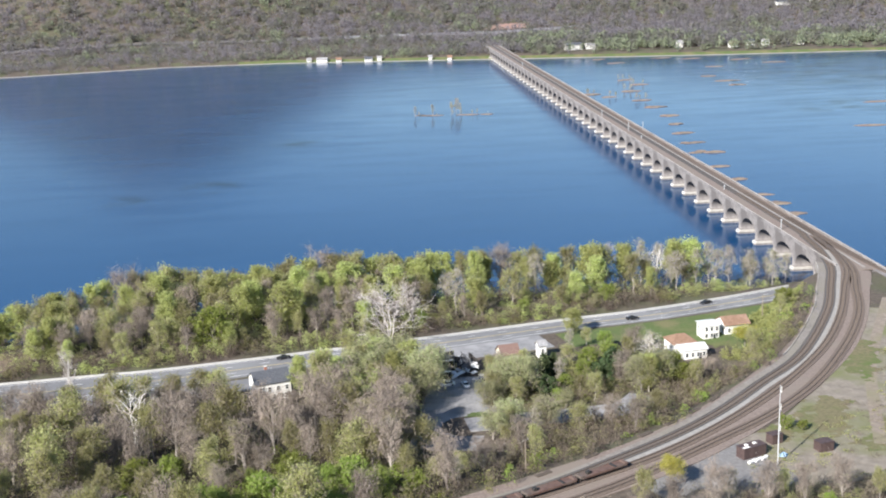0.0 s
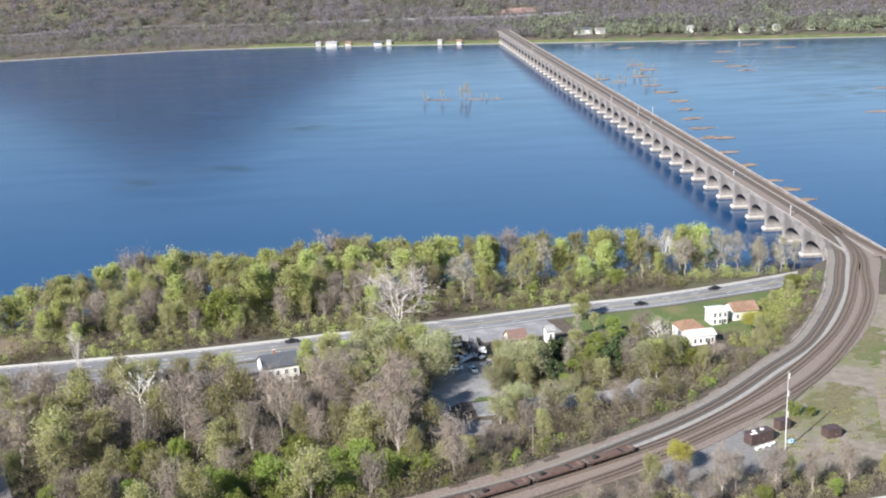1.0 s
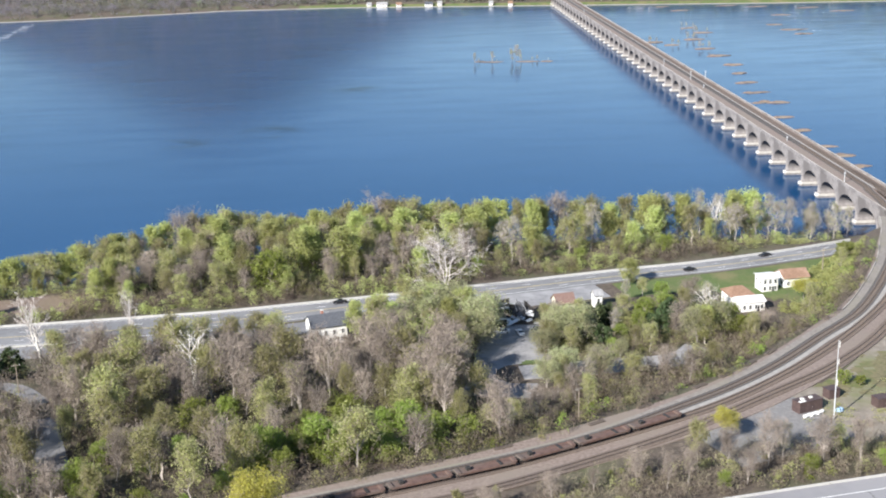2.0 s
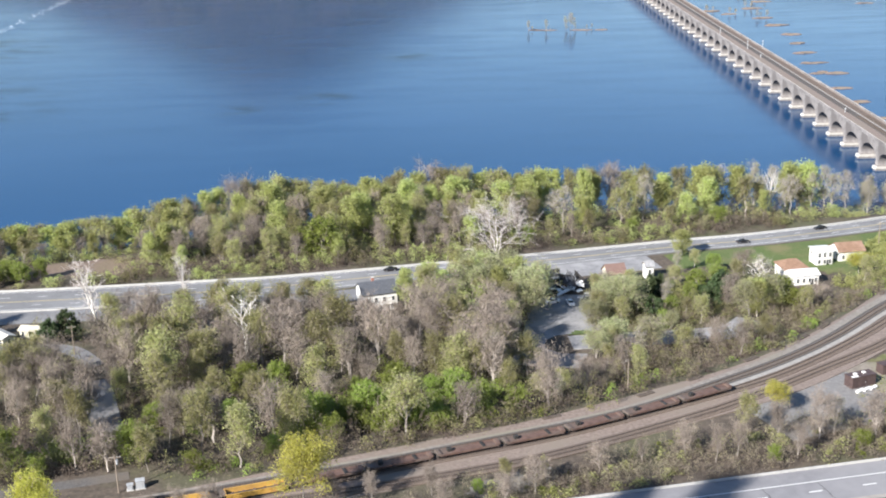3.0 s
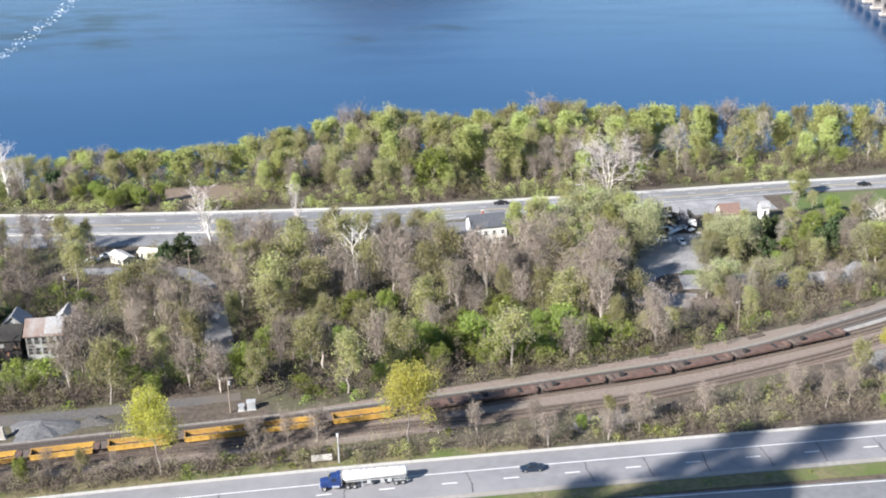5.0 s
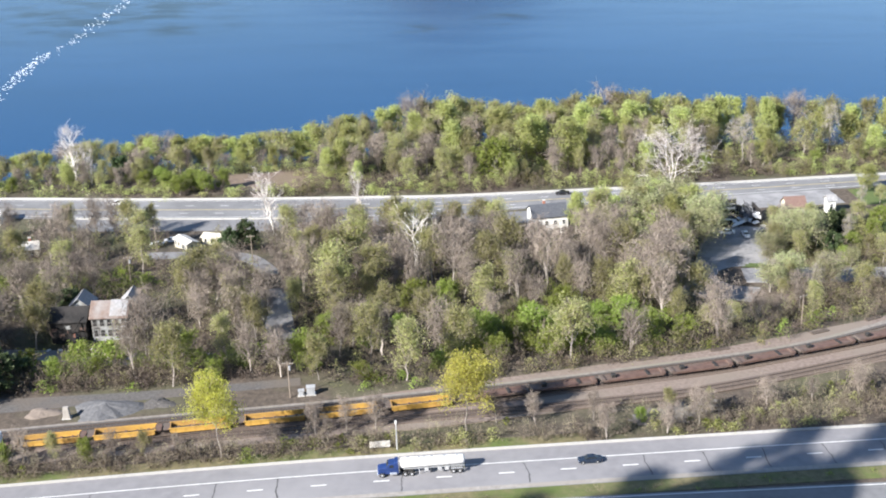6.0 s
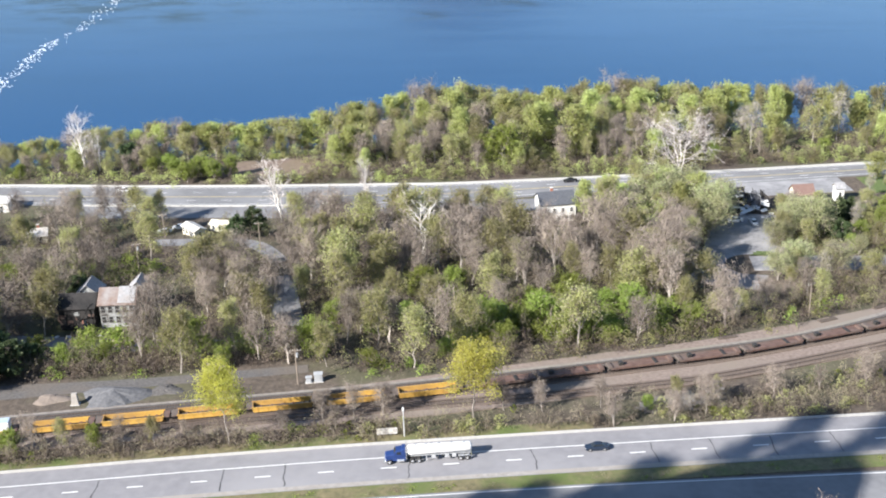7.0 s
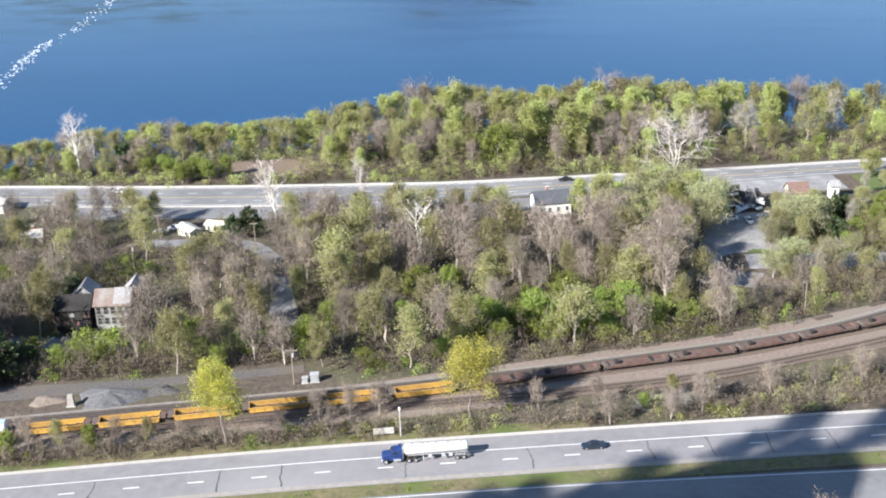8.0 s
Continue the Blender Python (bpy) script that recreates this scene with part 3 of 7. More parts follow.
ribbon("lawn", FRONT_ROAD[(FRONT_ROAD[:, 0] > -120) & (FRONT_ROAD[:, 0] < -32)], -7.5, -24, "ground", M_GRASS, "green mown lawn beside the road", "lawn", 0.3, over=0.12)
ribbon("forecourt", FRONT_ROAD[(FRONT_ROAD[:, 0] > -375) & (FRONT_ROAD[:, 0] < -225)], -10.3, -21, 6.02, M_ASPHALT, "faded grey asphalt forecourt beside the road", "parking lot", 0.3)
ribbon("forecourt", FRONT_ROAD[(FRONT_ROAD[:, 0] > -182) & (FRONT_ROAD[:, 0] < -122)], -6.3, -20, 6.02, M_LOT, "pale patched asphalt forecourt before the ruined building", "parking lot", 0.3)
ribbon("verge", HIGHWAY[(HIGHWAY[:, 0] > -420) & (HIGHWAY[:, 0] < -190)], 12.2, 7.9, "ground", M_DRYGRASS, "dry grass verge along the highway", "verge", 0.3, over=0.12)
ribbon("median", HIGHWAY[(HIGHWAY[:, 0] > -470) & (HIGHWAY[:, 0] < 60)], -7.4, -11.6, 13.5, M_DRYGRASS, "narrow green grass median", "verge", 0.3, over=0.05)


# ---- the stone arch bridge ----
SPAN, PIERS, BX0, BX1 = 23.8, 48, 1.0, 16.8


def arch_span_mesh():
    """One span: spandrel walls and the barrel of the arch, with its soffit, along y from 0 to SPAN."""
    n = 16
    a0, a1, spring, crown = 1.6, SPAN - 1.6, 3.4, 9.6
    ys = [a0 + (a1 - a0) * (1 - math.cos(math.pi * i / n)) / 2 for i in range(n + 1)]
    zs = [spring + (crown - spring) * math.sin(math.pi * i / n) for i in range(n + 1)]
    low = [(0, spring)] + list(zip(ys, zs)) + [(SPAN, spring)]
    v, f = [], []
    for x in (BX0, BX1):
        for y, z in low:
            v.append((x, y, z))
        for y, z in low:
            v.append((x, y, 13.2))
    k = len(low)
    for s in (0, 1):
        b = s * 2 * k
        for i in range(k - 1):
            q = (b + i, b + i + 1, b + k + i + 1, b + k + i)
            f.append(q if s else q[::-1])
    for i in range(k - 1):
        f.append((i, i + 1, 2 * k + i + 1, 2 * k + i))
    return mesh("arch_span", v, f)


def ring_mesh():
    """The voussoir ring round the arch, proud of the wall, on both faces."""
    n, bm = 18, bmesh.new()
    a0, a1, spring, crown = 1.6, SPAN - 1.6, 3.4, 9.6
    c, ry, rz = (a0 + a1) / 2, (a1 - a0) / 2, crown - spring
    for x0, x1 in ((BX0 - 0.12, BX0),):
        ring = []
        for i in range(n + 1):
            t = math.pi * i / n
            ring.append([bm.verts.new((x, c - math.cos(t) * (ry + e), spring + math.sin(t) * (rz + e))) for x in (x0, x1) for e in (0, 0.85)])
        for p, q in zip(ring, ring[1:]):
            for a, b in ((0, 1), (1, 3), (3, 2), (2, 0)):
                bm.faces.new((p[a], p[b], q[b], q[a]))
    bmesh.ops.recalc_face_normals(bm, faces=bm.faces)
    return bm


def pier_mesh():
    """A pier with pointed cutwaters at both ends."""
    bm = bmesh.new()
    x0, x1, h = BX0 - 0.05, BX1 + 0.05, 1.6
    for z0, z1, g, nose in ((-4.0, 1.7, 0.3, 1.3), (1.7, 4.2, 0.0, 0.8)):
        out = [(x0 - nose * 0.35 - g, -h - g), (x1 + nose * 0.35 + g, -h - g), (x1 + nose + g, 0), (x1 + nose * 0.35 + g, h + g), (x0 - nose * 0.35 - g, h + g), (x0 - nose - g, 0)]
        lo = [bm.verts.new((x, y, z0)) for x, y in out]
        hi = [bm.verts.new((x, y, z1)) for x, y in out]
        bm.faces.new(hi)
        bm.faces.new(lo[::-1])
        for i in range(6):
            j = (i + 1) % 6
            bm.faces.new((lo[i], lo[j], hi[j], hi[i]))
    return bm


def ledge_mesh():
    bm = bmesh.new()
    x0, x1, h, g, nose = BX0, BX1, 1.6, 0.6, 1.5
    out = [(x0 - nose * 0.35 - g, -h - g), (x1 + nose * 0.35 + g, -h - g), (x1 + nose + g, 0), (x1 + nose * 0.35 + g, h + g), (x0 - nose * 0.35 - g, h + g), (x0 - nose - g, 0)]
    lo = [bm.verts.new((x, y, 0.9)) for x, y in out]
    hi = [bm.verts.new((x, y, 1.9)) for x, y in out]
    bm.faces.new(hi)
    for i in range(6):
        j = (i + 1) % 6
        bm.faces.new((lo[i], lo[j], hi[j], hi[i]))
    return bm


def build_bridge():
    b = thing("railway_bridge", "long sandstone railway bridge of many low arches across the river", "bridge")
    span, ring, pier, ledge = arch_span_mesh(), None, None, None
    for k in range(PIERS + 1):
        here = Matrix.Translation((0, k * SPAN, 0))
        if k == 0:
            p = part("pier", pier_mesh(), M_STONE, b)
            l = part("ledge", ledge_mesh(), M_CAPSTONE, p, "pale stone ledge")
            pier, ledge = p.data, l.data
        else:
            p = part("pier", pier, None, b)
            l = part("ledge", ledge, None, p, "pale stone ledge")
        p.matrix_basis = here
        if k == PIERS:
            break
        s = part("arch_span", span, M_STONE, b)
        s.matrix_basis = here
        r = part("arch_ring", ring_mesh() if ring is None else ring, M_STONE, s)
        ring = r.data
    y1 = PIERS * SPAN
    part("deck", boxed(BX0 - 0.1, BX1 + 0.1, -3, y1, 13.0, 13.28), M_BALLAST, b)
    for x, y0 in ((BX0 - 0.25, 4), (BX1 - 0.3, -30)):
        part("parapet", boxed(x, x + 0.55, y0, y1, 12.6, 14.1, 0.05), M_STONE, b)
        part("coping", boxed(x - 0.08, x + 0.63, y0, y1, 14.1, 14.25, 0.04), M_STONE_LIGHT, b)
    part("walkway", boxed(BX0 + 0.5, BX0 + 5.0, 0, y1, 13.28, 13.33), M_BALLAST, b)
    part("gravel_strip", boxed(10.6, 11.5, 0, y1, 13.3, 13.42), M_WALKWAY, b)
    for x in (BX0 - 0.35, BX1 - 3.6):
        part("abutment", boxed(x, x + 4.0, -22, -1.2, -1, 13.1, 0.1), M_STONE, b)
    return b


bridge = build_bridge()


# ---- trees ----
def tubes(segs, sides):
    """Tapered branches (start, end, two radii) as one mesh."""
    v, f = [], []
    ang = np.linspace(0, 2 * np.pi, sides, endpoint=False)
    for p0, p1, r0, r1 in segs:
        d = p1 - p0
        d = d / (np.linalg.norm(d) + 1e-9)
        a = np.cross(d, (0.3, 0.9, 0.1))
        a /= np.linalg.norm(a) + 1e-9
        b = np.cross(d, a)
        k = len(v)
        for p, r in ((p0, r0), (p1, r1)):
            for t in ang:
                v.append(p + r * (math.cos(t) * a + math.sin(t) * b))
        for i in range(sides):
            j = (i + 1) % sides
            f.append((k + i, k + j, k + sides + j, k + sides + i))
    return v, f


def grow(rng, h, spread, clear, limbs, kids, up=0.5, thick=0.022, stems=1, limb=0.5):
    """A tree's skeleton: wood (trunk and limbs), twigs, and the places of its buds."""
    wood, twigs, ends, buds = [], [], [], []
    for s in range(stems):
        lean = rng.uniform(-0.07, 0.07, 2) + (rng.uniform(-0.2, 0.2, 2) if stems > 1 else 0)
        pts = [np.zeros(3) + (0, 0, -0.4)]
        n = 7
        for i in range(1, n + 1):
            pts.append(np.array([lean[0] * h * i / n + rng.normal(0, 0.012 * h), lean[1] * h * i / n + rng.normal(0, 0.012 * h), h * 0.93 * i / n]))
        r = [h * thick * (1 - 0.88 * i / n) for i in range(n + 1)]
        wood += [(pts[i], pts[i + 1], r[i], r[i + 1]) for i in range(n)]
        for k in range(limbs):
            q = clear + (1 - clear) * ((k + rng.uniform(0, 1)) / limbs) ** 0.9
            q = min(q, 0.98)
            i = min(int(q * n), n - 1)
            base = pts[i] + (pts[i + 1] - pts[i]) * (q * n - i)
            th = k * 2.4 + rng.uniform(-0.6, 0.6)
            prof = math.sin(math.pi * min(1, (0.16 + 0.56 * (q - clear) / (1 - clear + 1e-6)) if up > 1.2 else (0.22 + 0.72 * (q - clear) / (1 - clear + 1e-6))))
            ln = spread * (0.35 + 0.65 * prof) * rng.uniform(0.75, 1.15)
            d = np.array([math.cos(th), math.sin(th), up + rng.uniform(-0.15, 0.35)])
            d /= np.linalg.norm(d)
            lp, rr = [base], max(0.03, r[i] * limb)
            for m in range(3):
                d = d + rng.normal(0, 0.16, 3) + (0, 0, 0.14)
                d /= np.linalg.norm(d)
                lp.append(lp[-1] + d * ln / 3)
            for m in range(3):
                wood.append((lp[m], lp[m + 1], rr * (1 - 0.28 * m), rr * (0.72 - 0.28 * m) + 0.012))
            for c in range(kids):
                w = rng.uniform(0.3, 1.0)
                m = min(int(w * 3), 2)
                b0 = lp[m] + (lp[m + 1] - lp[m]) * (w * 3 - m)
                d2 = d + rng.normal(0, 0.6, 3)
                d2 /= np.linalg.norm(d2)
                l2 = ln * rng.uniform(0.3, 0.55)
                b1 = b0 + d2 * l2
                twigs.append((b0, b1, rr * 0.35 + 0.012, 0.018))
                for e in range(3):
                    c0 = b0 + (b1 - b0) * rng.uniform(0.3, 1)
                    d3 = d2 + rng.normal(0, 0.75, 3)
                    d3 /= np.linalg.norm(d3)
                    c1 = c0 + d3 * l2 * rng.uniform(0.35, 0.7)
                    ends.append((c0, c1))
                    buds += [c1, (c0 + c1) / 2]
                buds.append(b1)
    return wood, twigs, np.array(ends), np.array(buds)


def leaves(rng, buds, count, size, scatter, slim=0.55, rise=0.0):
    """Many small leaf clumps round the buds: leaf shapes (or slim twigs) turned at random."""
    idx = rng.integers(0, len(buds), count)
    c = buds[idx] + np.clip(rng.normal(0, 1, (count, 3)), -1.5, 1.5) * scatter
    a = rng.normal(0, 1, (count, 3)) + (0, 0, rise)
    a /= np.linalg.norm(a, axis=1)[:, None]
    b = np.cross(a, rng.normal(0, 1, (count, 3)))
    b /= np.linalg.norm(b, axis=1)[:, None]
    s = size * rng.uniform(0.6, 1.4, count)[:, None]
    v = np.stack([c - a * s + b * s * slim, c + a * s * 1.1, c - a * s - b * s * slim], 1).reshape(-1, 3)
    return v, np.arange(count * 3).reshape(-1, 3)


KINDS = {
    # name: label, bark, twigs, leaf, height, spread, clear, limbs, kids, up, thick, stems, leaves, size, scatter, fine twigs
    "green": ("tall riverside tree in fresh green spring leaf", M_BARK, M_TWIG, M_LEAF_GREEN, 16.5, 5.0, 0.12, 24, 5, 0.95, 0.016, 1, 4600, 0.29, 0.7, 60),
    "olive": ("budding tree with thin olive leaves and grey twigs", M_BARK, M_TWIG, M_LEAF_OLIVE, 13, 4.6, 0.24, 16, 5, 1.15, 0.017, 1, 3600, 0.2, 0.65, 420),
    "bud": ("leafless brown tree with fine budding twigs", M_BARK, M_TWIG, M_LEAF_BROWN, 12, 4.6, 0.24, 15, 6, 1.25, 0.019, 2, 900, 0.13, 0.6, 900),
    "bright": ("bright green shrubby tree in full leaf", M_BARK, M_TWIG, M_LEAF_BRIGHT, 8, 3.4, 0.08, 12, 5, 0.5, 0.018, 2, 3600, 0.23, 0.5, 100),
    "yellow": ("round yellow-green maple in blossom", M_BARK, M_TWIG, M_LEAF_YELLOW, 15, 5.4, 0.42, 26, 7, 0.6, 0.012, 1, 12000, 0.17, 0.75, 300),
    "sycamore": ("bare white-barked sycamore with spreading branches", M_BARK_PALE, M_BARK_PALE, None, 16, 7.0, 0.32, 8, 4, 0.75, 0.026, 2, 0, 0, 0.5, 0),
    "fan": ("bare pale tree with a wide fan of branches", M_BARK_SILVER, M_BARK_SILVER, None, 16, 12.5, 0.1, 10, 7, 0.6, 0.013, 3, 0, 0, 0.5, 120),
    "grey": ("slender leafless pale grey tree", M_BARK_GREY, M_BARK_GREY, M_LEAF_OLIVE, 16, 3.6, 0.3, 12, 6, 1.1, 0.015, 1, 500, 0.22, 0.6, 700),
    "white": ("bare white-barked tree with many upright branches", M_BARK_PALE, M_BARK_SILVER, None, 16, 5.4, 0.22, 13, 5, 1.6, 0.021, 2, 0, 0, 0.5, 90),
    "willow": ("broad budding willow with pale grey-green leaves", M_BARK, M_TWIG, M_LEAF_WILLOW, 11, 5.6, 0.14, 20, 6, 0.7, 0.018, 2, 5600, 0.2, 0.75, 200),
    "dark": ("dark green evergreen tree beside houses", M_BARK, M_TWIG, M_LEAF_DARK, 9, 2.9, 0.06, 16, 5, 0.2, 0.02, 1, 3600, 0.3, 0.4, 0),
    "scrub": ("tangled leafless brown scrub", M_TWIG, M_TWIG, M_LEAF_BROWN, 4.5, 2.8, 0.05, 9, 5, 0.8, 0.012, 3, 250, 0.22, 0.4, 700),
    "shrub": ("low bright green undergrowth shrub", M_TWIG, M_TWIG, M_LEAF_BRIGHT, 3.2, 2.2, 0.03, 8, 4, 0.6, 0.014, 2, 1000, 0.25, 0.4, 60),
}
PROTO = {}
TREE_NAME = {"sycamore": "sycamore_tree", "yellow": "maple_tree", "dark": "evergreen_tree", "bud": "leafless_tree", "grey": "leafless_tree", "fan": "leafless_tree", "olive": "budding_tree", "bright": "bushy_tree", "willow": "willow_tree", "white": "sycamore_tree"}


def make_tree(kind, variant):
    label, bark, twig, leaf, h, spread, clear, limbs, kids, up, thick, stems, count, size, scatter, fine = KINDS[kind]
    rng = np.random.default_rng(sum(map(ord, kind)) * 7 + variant * 31)
    wood, twigs, ends, buds = grow(rng, h, spread, clear, limbs, kids, up, thick, stems, 0.8 if kind == "sycamore" else 0.5)
    big = kind not in ("scrub", "shrub")
    t = thing(TREE_NAME.get(kind, "tree") if big else "shrub", label, "tree" if big else "shrub")
    part("trunk", mesh("trunk", *tubes(wood, 4 if big else 3)), bark, t)
    tv, tf = tubes(twigs, 3)
    side = np.cross(ends[:, 1] - ends[:, 0], rng.normal(0, 1, (len(ends), 3)))
    side *= 0.035 / (np.linalg.norm(side, axis=1)[:, None] + 1e-9)
    ev = np.stack([ends[:, 0] - side, ends[:, 0] + side, ends[:, 1] + side * 0.6, ends[:, 1] - side * 0.6], 1).reshape(-1, 3)
    groups = [(np.array(tv), np.array(tf), 0), (ev, np.arange(len(ev)).reshape(-1, 4), 0)]
    if fine:
        groups.append((*leaves(rng, buds, fine, 0.85, scatter, 0.045, 1.3), 0))
    if leaf:
        groups.append((*leaves(rng, buds, count, size, scatter), 1))
    vs, fs, ms, k = [], [], [], 0
    for v, f, slot in groups:
        if f.shape[1] == 4:
            f = np.vstack([f[:, :3], f[:, [0, 2, 3]]])
        vs.append(v)
        fs.append(f + k)
        ms.append(np.full(len(f), slot))
        k += len(v)
    me = mesh("crown", np.vstack(vs), np.vstack(fs))
    for m in (twig, leaf) if leaf else (twig,):
        me.materials.append(m)
    me.polygons.foreach_set("material_index", np.concatenate(ms).astype(np.int32))
    part("crown", me, None, t)
    return t


PLANT_RNG = random.Random(11)


def plant(kind, x, y, h=None, group="", wide=1.0, z=None):
    """One tree or shrub of that kind, h metres high, standing on the ground."""
    rng = PLANT_RNG
    var = rng.randrange(3)
    hh = h or KINDS[kind][4] * rng.uniform(0.8, 1.2)
    s = hh / KINDS[kind][4]
    w = s * wide * rng.uniform(0.82, 1.25)
    zz = gz(x, y) if z is None else z
    m = Matrix.Translation((x, y, zz)) @ Matrix.Rotation(rng.uniform(0, 6.283), 4, "Z") @ Matrix.Diagonal((w, w, s, 1))
    key = (kind, var)
    if key not in PROTO:
        PROTO[key] = make_tree(kind, var)
        PROTO[key].matrix_basis = m
        t = PROTO[key]
    else:
        src = PROTO[key]
        t = copy_thing(src, Matrix())
        t.matrix_basis = m
    if group:
        tagged(t, group=group)
    return t


AVOID = [(FRONT_ROAD, 10.5), (HIGHWAY, 9.5), (HIGHWAY_SOUTH, 9), (TRACK_OUTER, 5.2), (TRACK_TRAIN, 5.5), (TRACK_INNER, 5), (TRACK_EAST, 5), (LOT, 9.5), (LANE, 5), (SIDE_STREET, 3.5), (SIDE_LOT, 4.2), (RUIN_STREET, 3), (LEFT_YARD[LEFT_YARD[:, 0] > -332], 6)]
NO_TREES = []   # circles where only brush grows
CLEAR = []      # circles kept free for houses: x, y, radius
STANDING = []
BLOCKED = np.zeros(_gx.shape, bool)
for _line, _d in AVOID:
    BLOCKED |= to_line(_line[_line[:, 1] < 100][::2], _gx, _gy)[0] < _d


def free(x, y, gap):
    if RX[0] <= x < RX[-1] and RY[0] <= y < RY[-1] and BLOCKED[int((y - RY[0]) / 2 + 0.5), int((x - RX[0]) / 2 + 0.5)]:
        return False
    if any((x - a) ** 2 + (y - b) ** 2 < r * r for a, b, r in CLEAR + NO_TREES):
        return False
    return all((x - a) ** 2 + (y - b) ** 2 > gap * gap for a, b in STANDING)


def inside(poly, x, y):
    ok = False
    for (x0, y0), (x1, y1) in zip(poly, poly[1:] + poly[:1]):
        if (y0 > y) != (y1 > y) and x < (x1 - x0) * (y - y0) / (y1 - y0) + x0:
            ok = not ok
    return ok


def fill(poly, count, gap, mix, group, seed, heights=(0.8, 1.2)):
    """Plants count trees of a mix of kinds inside an outline, no closer than gap."""
    rng = random.Random(seed)
    xs, ys = [p[0] for p in poly], [p[1] for p in poly]
    kinds, weights = zip(*mix)
    done = tries = 0
    while done < count and tries < count * 25:
        tries += 1
        x, y = rng.uniform(min(xs), max(xs)), rng.uniform(min(ys), max(ys))
        if not inside(poly, x, y) or not free(x, y, gap):
            continue
        k = rng.choices(kinds, weights)[0]
        plant(k, x, y, KINDS[k][4] * rng.uniform(*heights), group)
        STANDING.append((x, y))
        done += 1


# ---- planting ----
CLEAR += [(-215, -82, 9), (-155, -72, 13), (-138, -66, 6), (-127, -63, 5), (-79, -66, 11), (-60, -48, 11), (-326, -176, 12), (-326, -106, 9), (-266, -102, 4), (-373, -116, 6), (-212, -94, 6), (-75, -80, 5), (-55, -60, 6)]


def hero(kind, x, y, h, group="", wide=1.0):
    STANDING.append((x, y))
    return plant(kind, x, y, h, group, wide)


SYC = "bare sycamores"
hero("sycamore", -250, -126, 17, SYC, 0.85)
hero("white", -301, -94, 18, SYC, 1.1)
hero("white", -275, -85, 16, SYC, 0.8)
hero("white", -391, -44, 19, SYC, 1.1)
hero("white", -384, -46, 13, SYC, 0.8)
hero("fan", -176, -36, 15.5, SYC, 1.1)
hero("sycamore", -66, 22, 17, SYC, 0.5)
hero("sycamore", -94, -80, 11, SYC, 0.8)
hero("yellow", -270, -239, 16)
hero("yellow", -222, -223, 15)
hero("yellow", -115, -181, 7, wide=1.3)
hero("green", -206.5, -84, 12)
hero("green", -199, -82, 13)
hero("green", -194, -90, 13)
hero("olive", -188, -86, 14)
hero("green", -181, -74, 13)
hero("green", -171, -76, 12)
hero("bud", -297, -148, 13)
hero("bud", -294, -158, 12)
hero("bud", -290, -169, 13)
hero("olive", -303, -143, 12)
hero("bud", -284, -178, 12)
hero("olive", -306, -160, 14)
hero("yellow", -58, -64, 7, wide=1.6)
hero("bright", -33, -32, 6, wide=1.2)
hero("bright", -29, -24, 5, wide=1.2)
hero("olive", -38, -42, 7)
hero("olive", -60, -75, 9)
hero("bright", -118, -90, 7)
hero("dark", -131, -86, 9, wide=1.3)
hero("dark", -107, -80, 8, wide=1.4)
hero("dark", -136, -92, 8, wide=1.2)
hero("bud", -345, -188, 14)
hero("bud", -350, -196, 13)
hero("olive", -342, -200, 12)
hero("dark", -335, -166, 8, wide=1.3)
hero("shrub", -320, -196, 4, wide=1.4)
hero("shrub", -311, -197, 4.5, wide=1.4)
hero("shrub", -330, -203, 3.5, wide=1.4)
hero("scrub", -209, -91, 3.5)
hero("scrub", -217, -92, 3)
hero("dark", -306, -108, 9, wide=1.3)
hero("dark", -310, -112, 7, wide=1.3)
hero("dark", -130, -97, 6, wide=0.5)
hero("dark", -375, -40, 9, wide=1.3)
hero("olive", -144, -92, 8, wide=1.3)
hero("bright", -105, -60, 6)
hero("bright", -237, -34, 13, wide=1.2)
hero("green", -112, -40, 9, wide=1.2)
hero("olive", -190, -72, 14)
hero("green", -185, -80, 13)
hero("green", -172, -84, 14)
hero("green", -178, -92, 14)
hero("olive", -182, -63, 11)
hero("bright", -91, -92, 9)
hero("green", -100, -100, 11)
hero("olive", -86, -104, 9)
for _x, _y in ((-352, -52), (-344, -50), (-338, -53), (-347, -56), (-333, -50)):
    hero("bright", _x, _y, 6.5, wide=1.1)
for _x, _y, _h in ((-175, -101, 11), (-177, -110, 10), (-176, -120, 11), (-173, -131, 12), (-178, -97, 12), (-172, -126, 13), (-172, -116, 10), (-171, -106, 13), (-173, -138, 10), (-176, -146, 13), (-182, -152, 12), (-181, -136, 13)):
    hero("olive" if _h != 10 else "bud", _x - 4, _y, _h, "trees among the houses")
HOMES = "trees among the houses"
for _x, _y, _h in ((-352, -100, 12), (-345, -103, 13), (-359, -99, 12), (-340, -97, 10), (-365, -103, 11)):
    hero("bud" if _h == 12 else "olive", _x, _y, _h, "trees beside the forecourt")
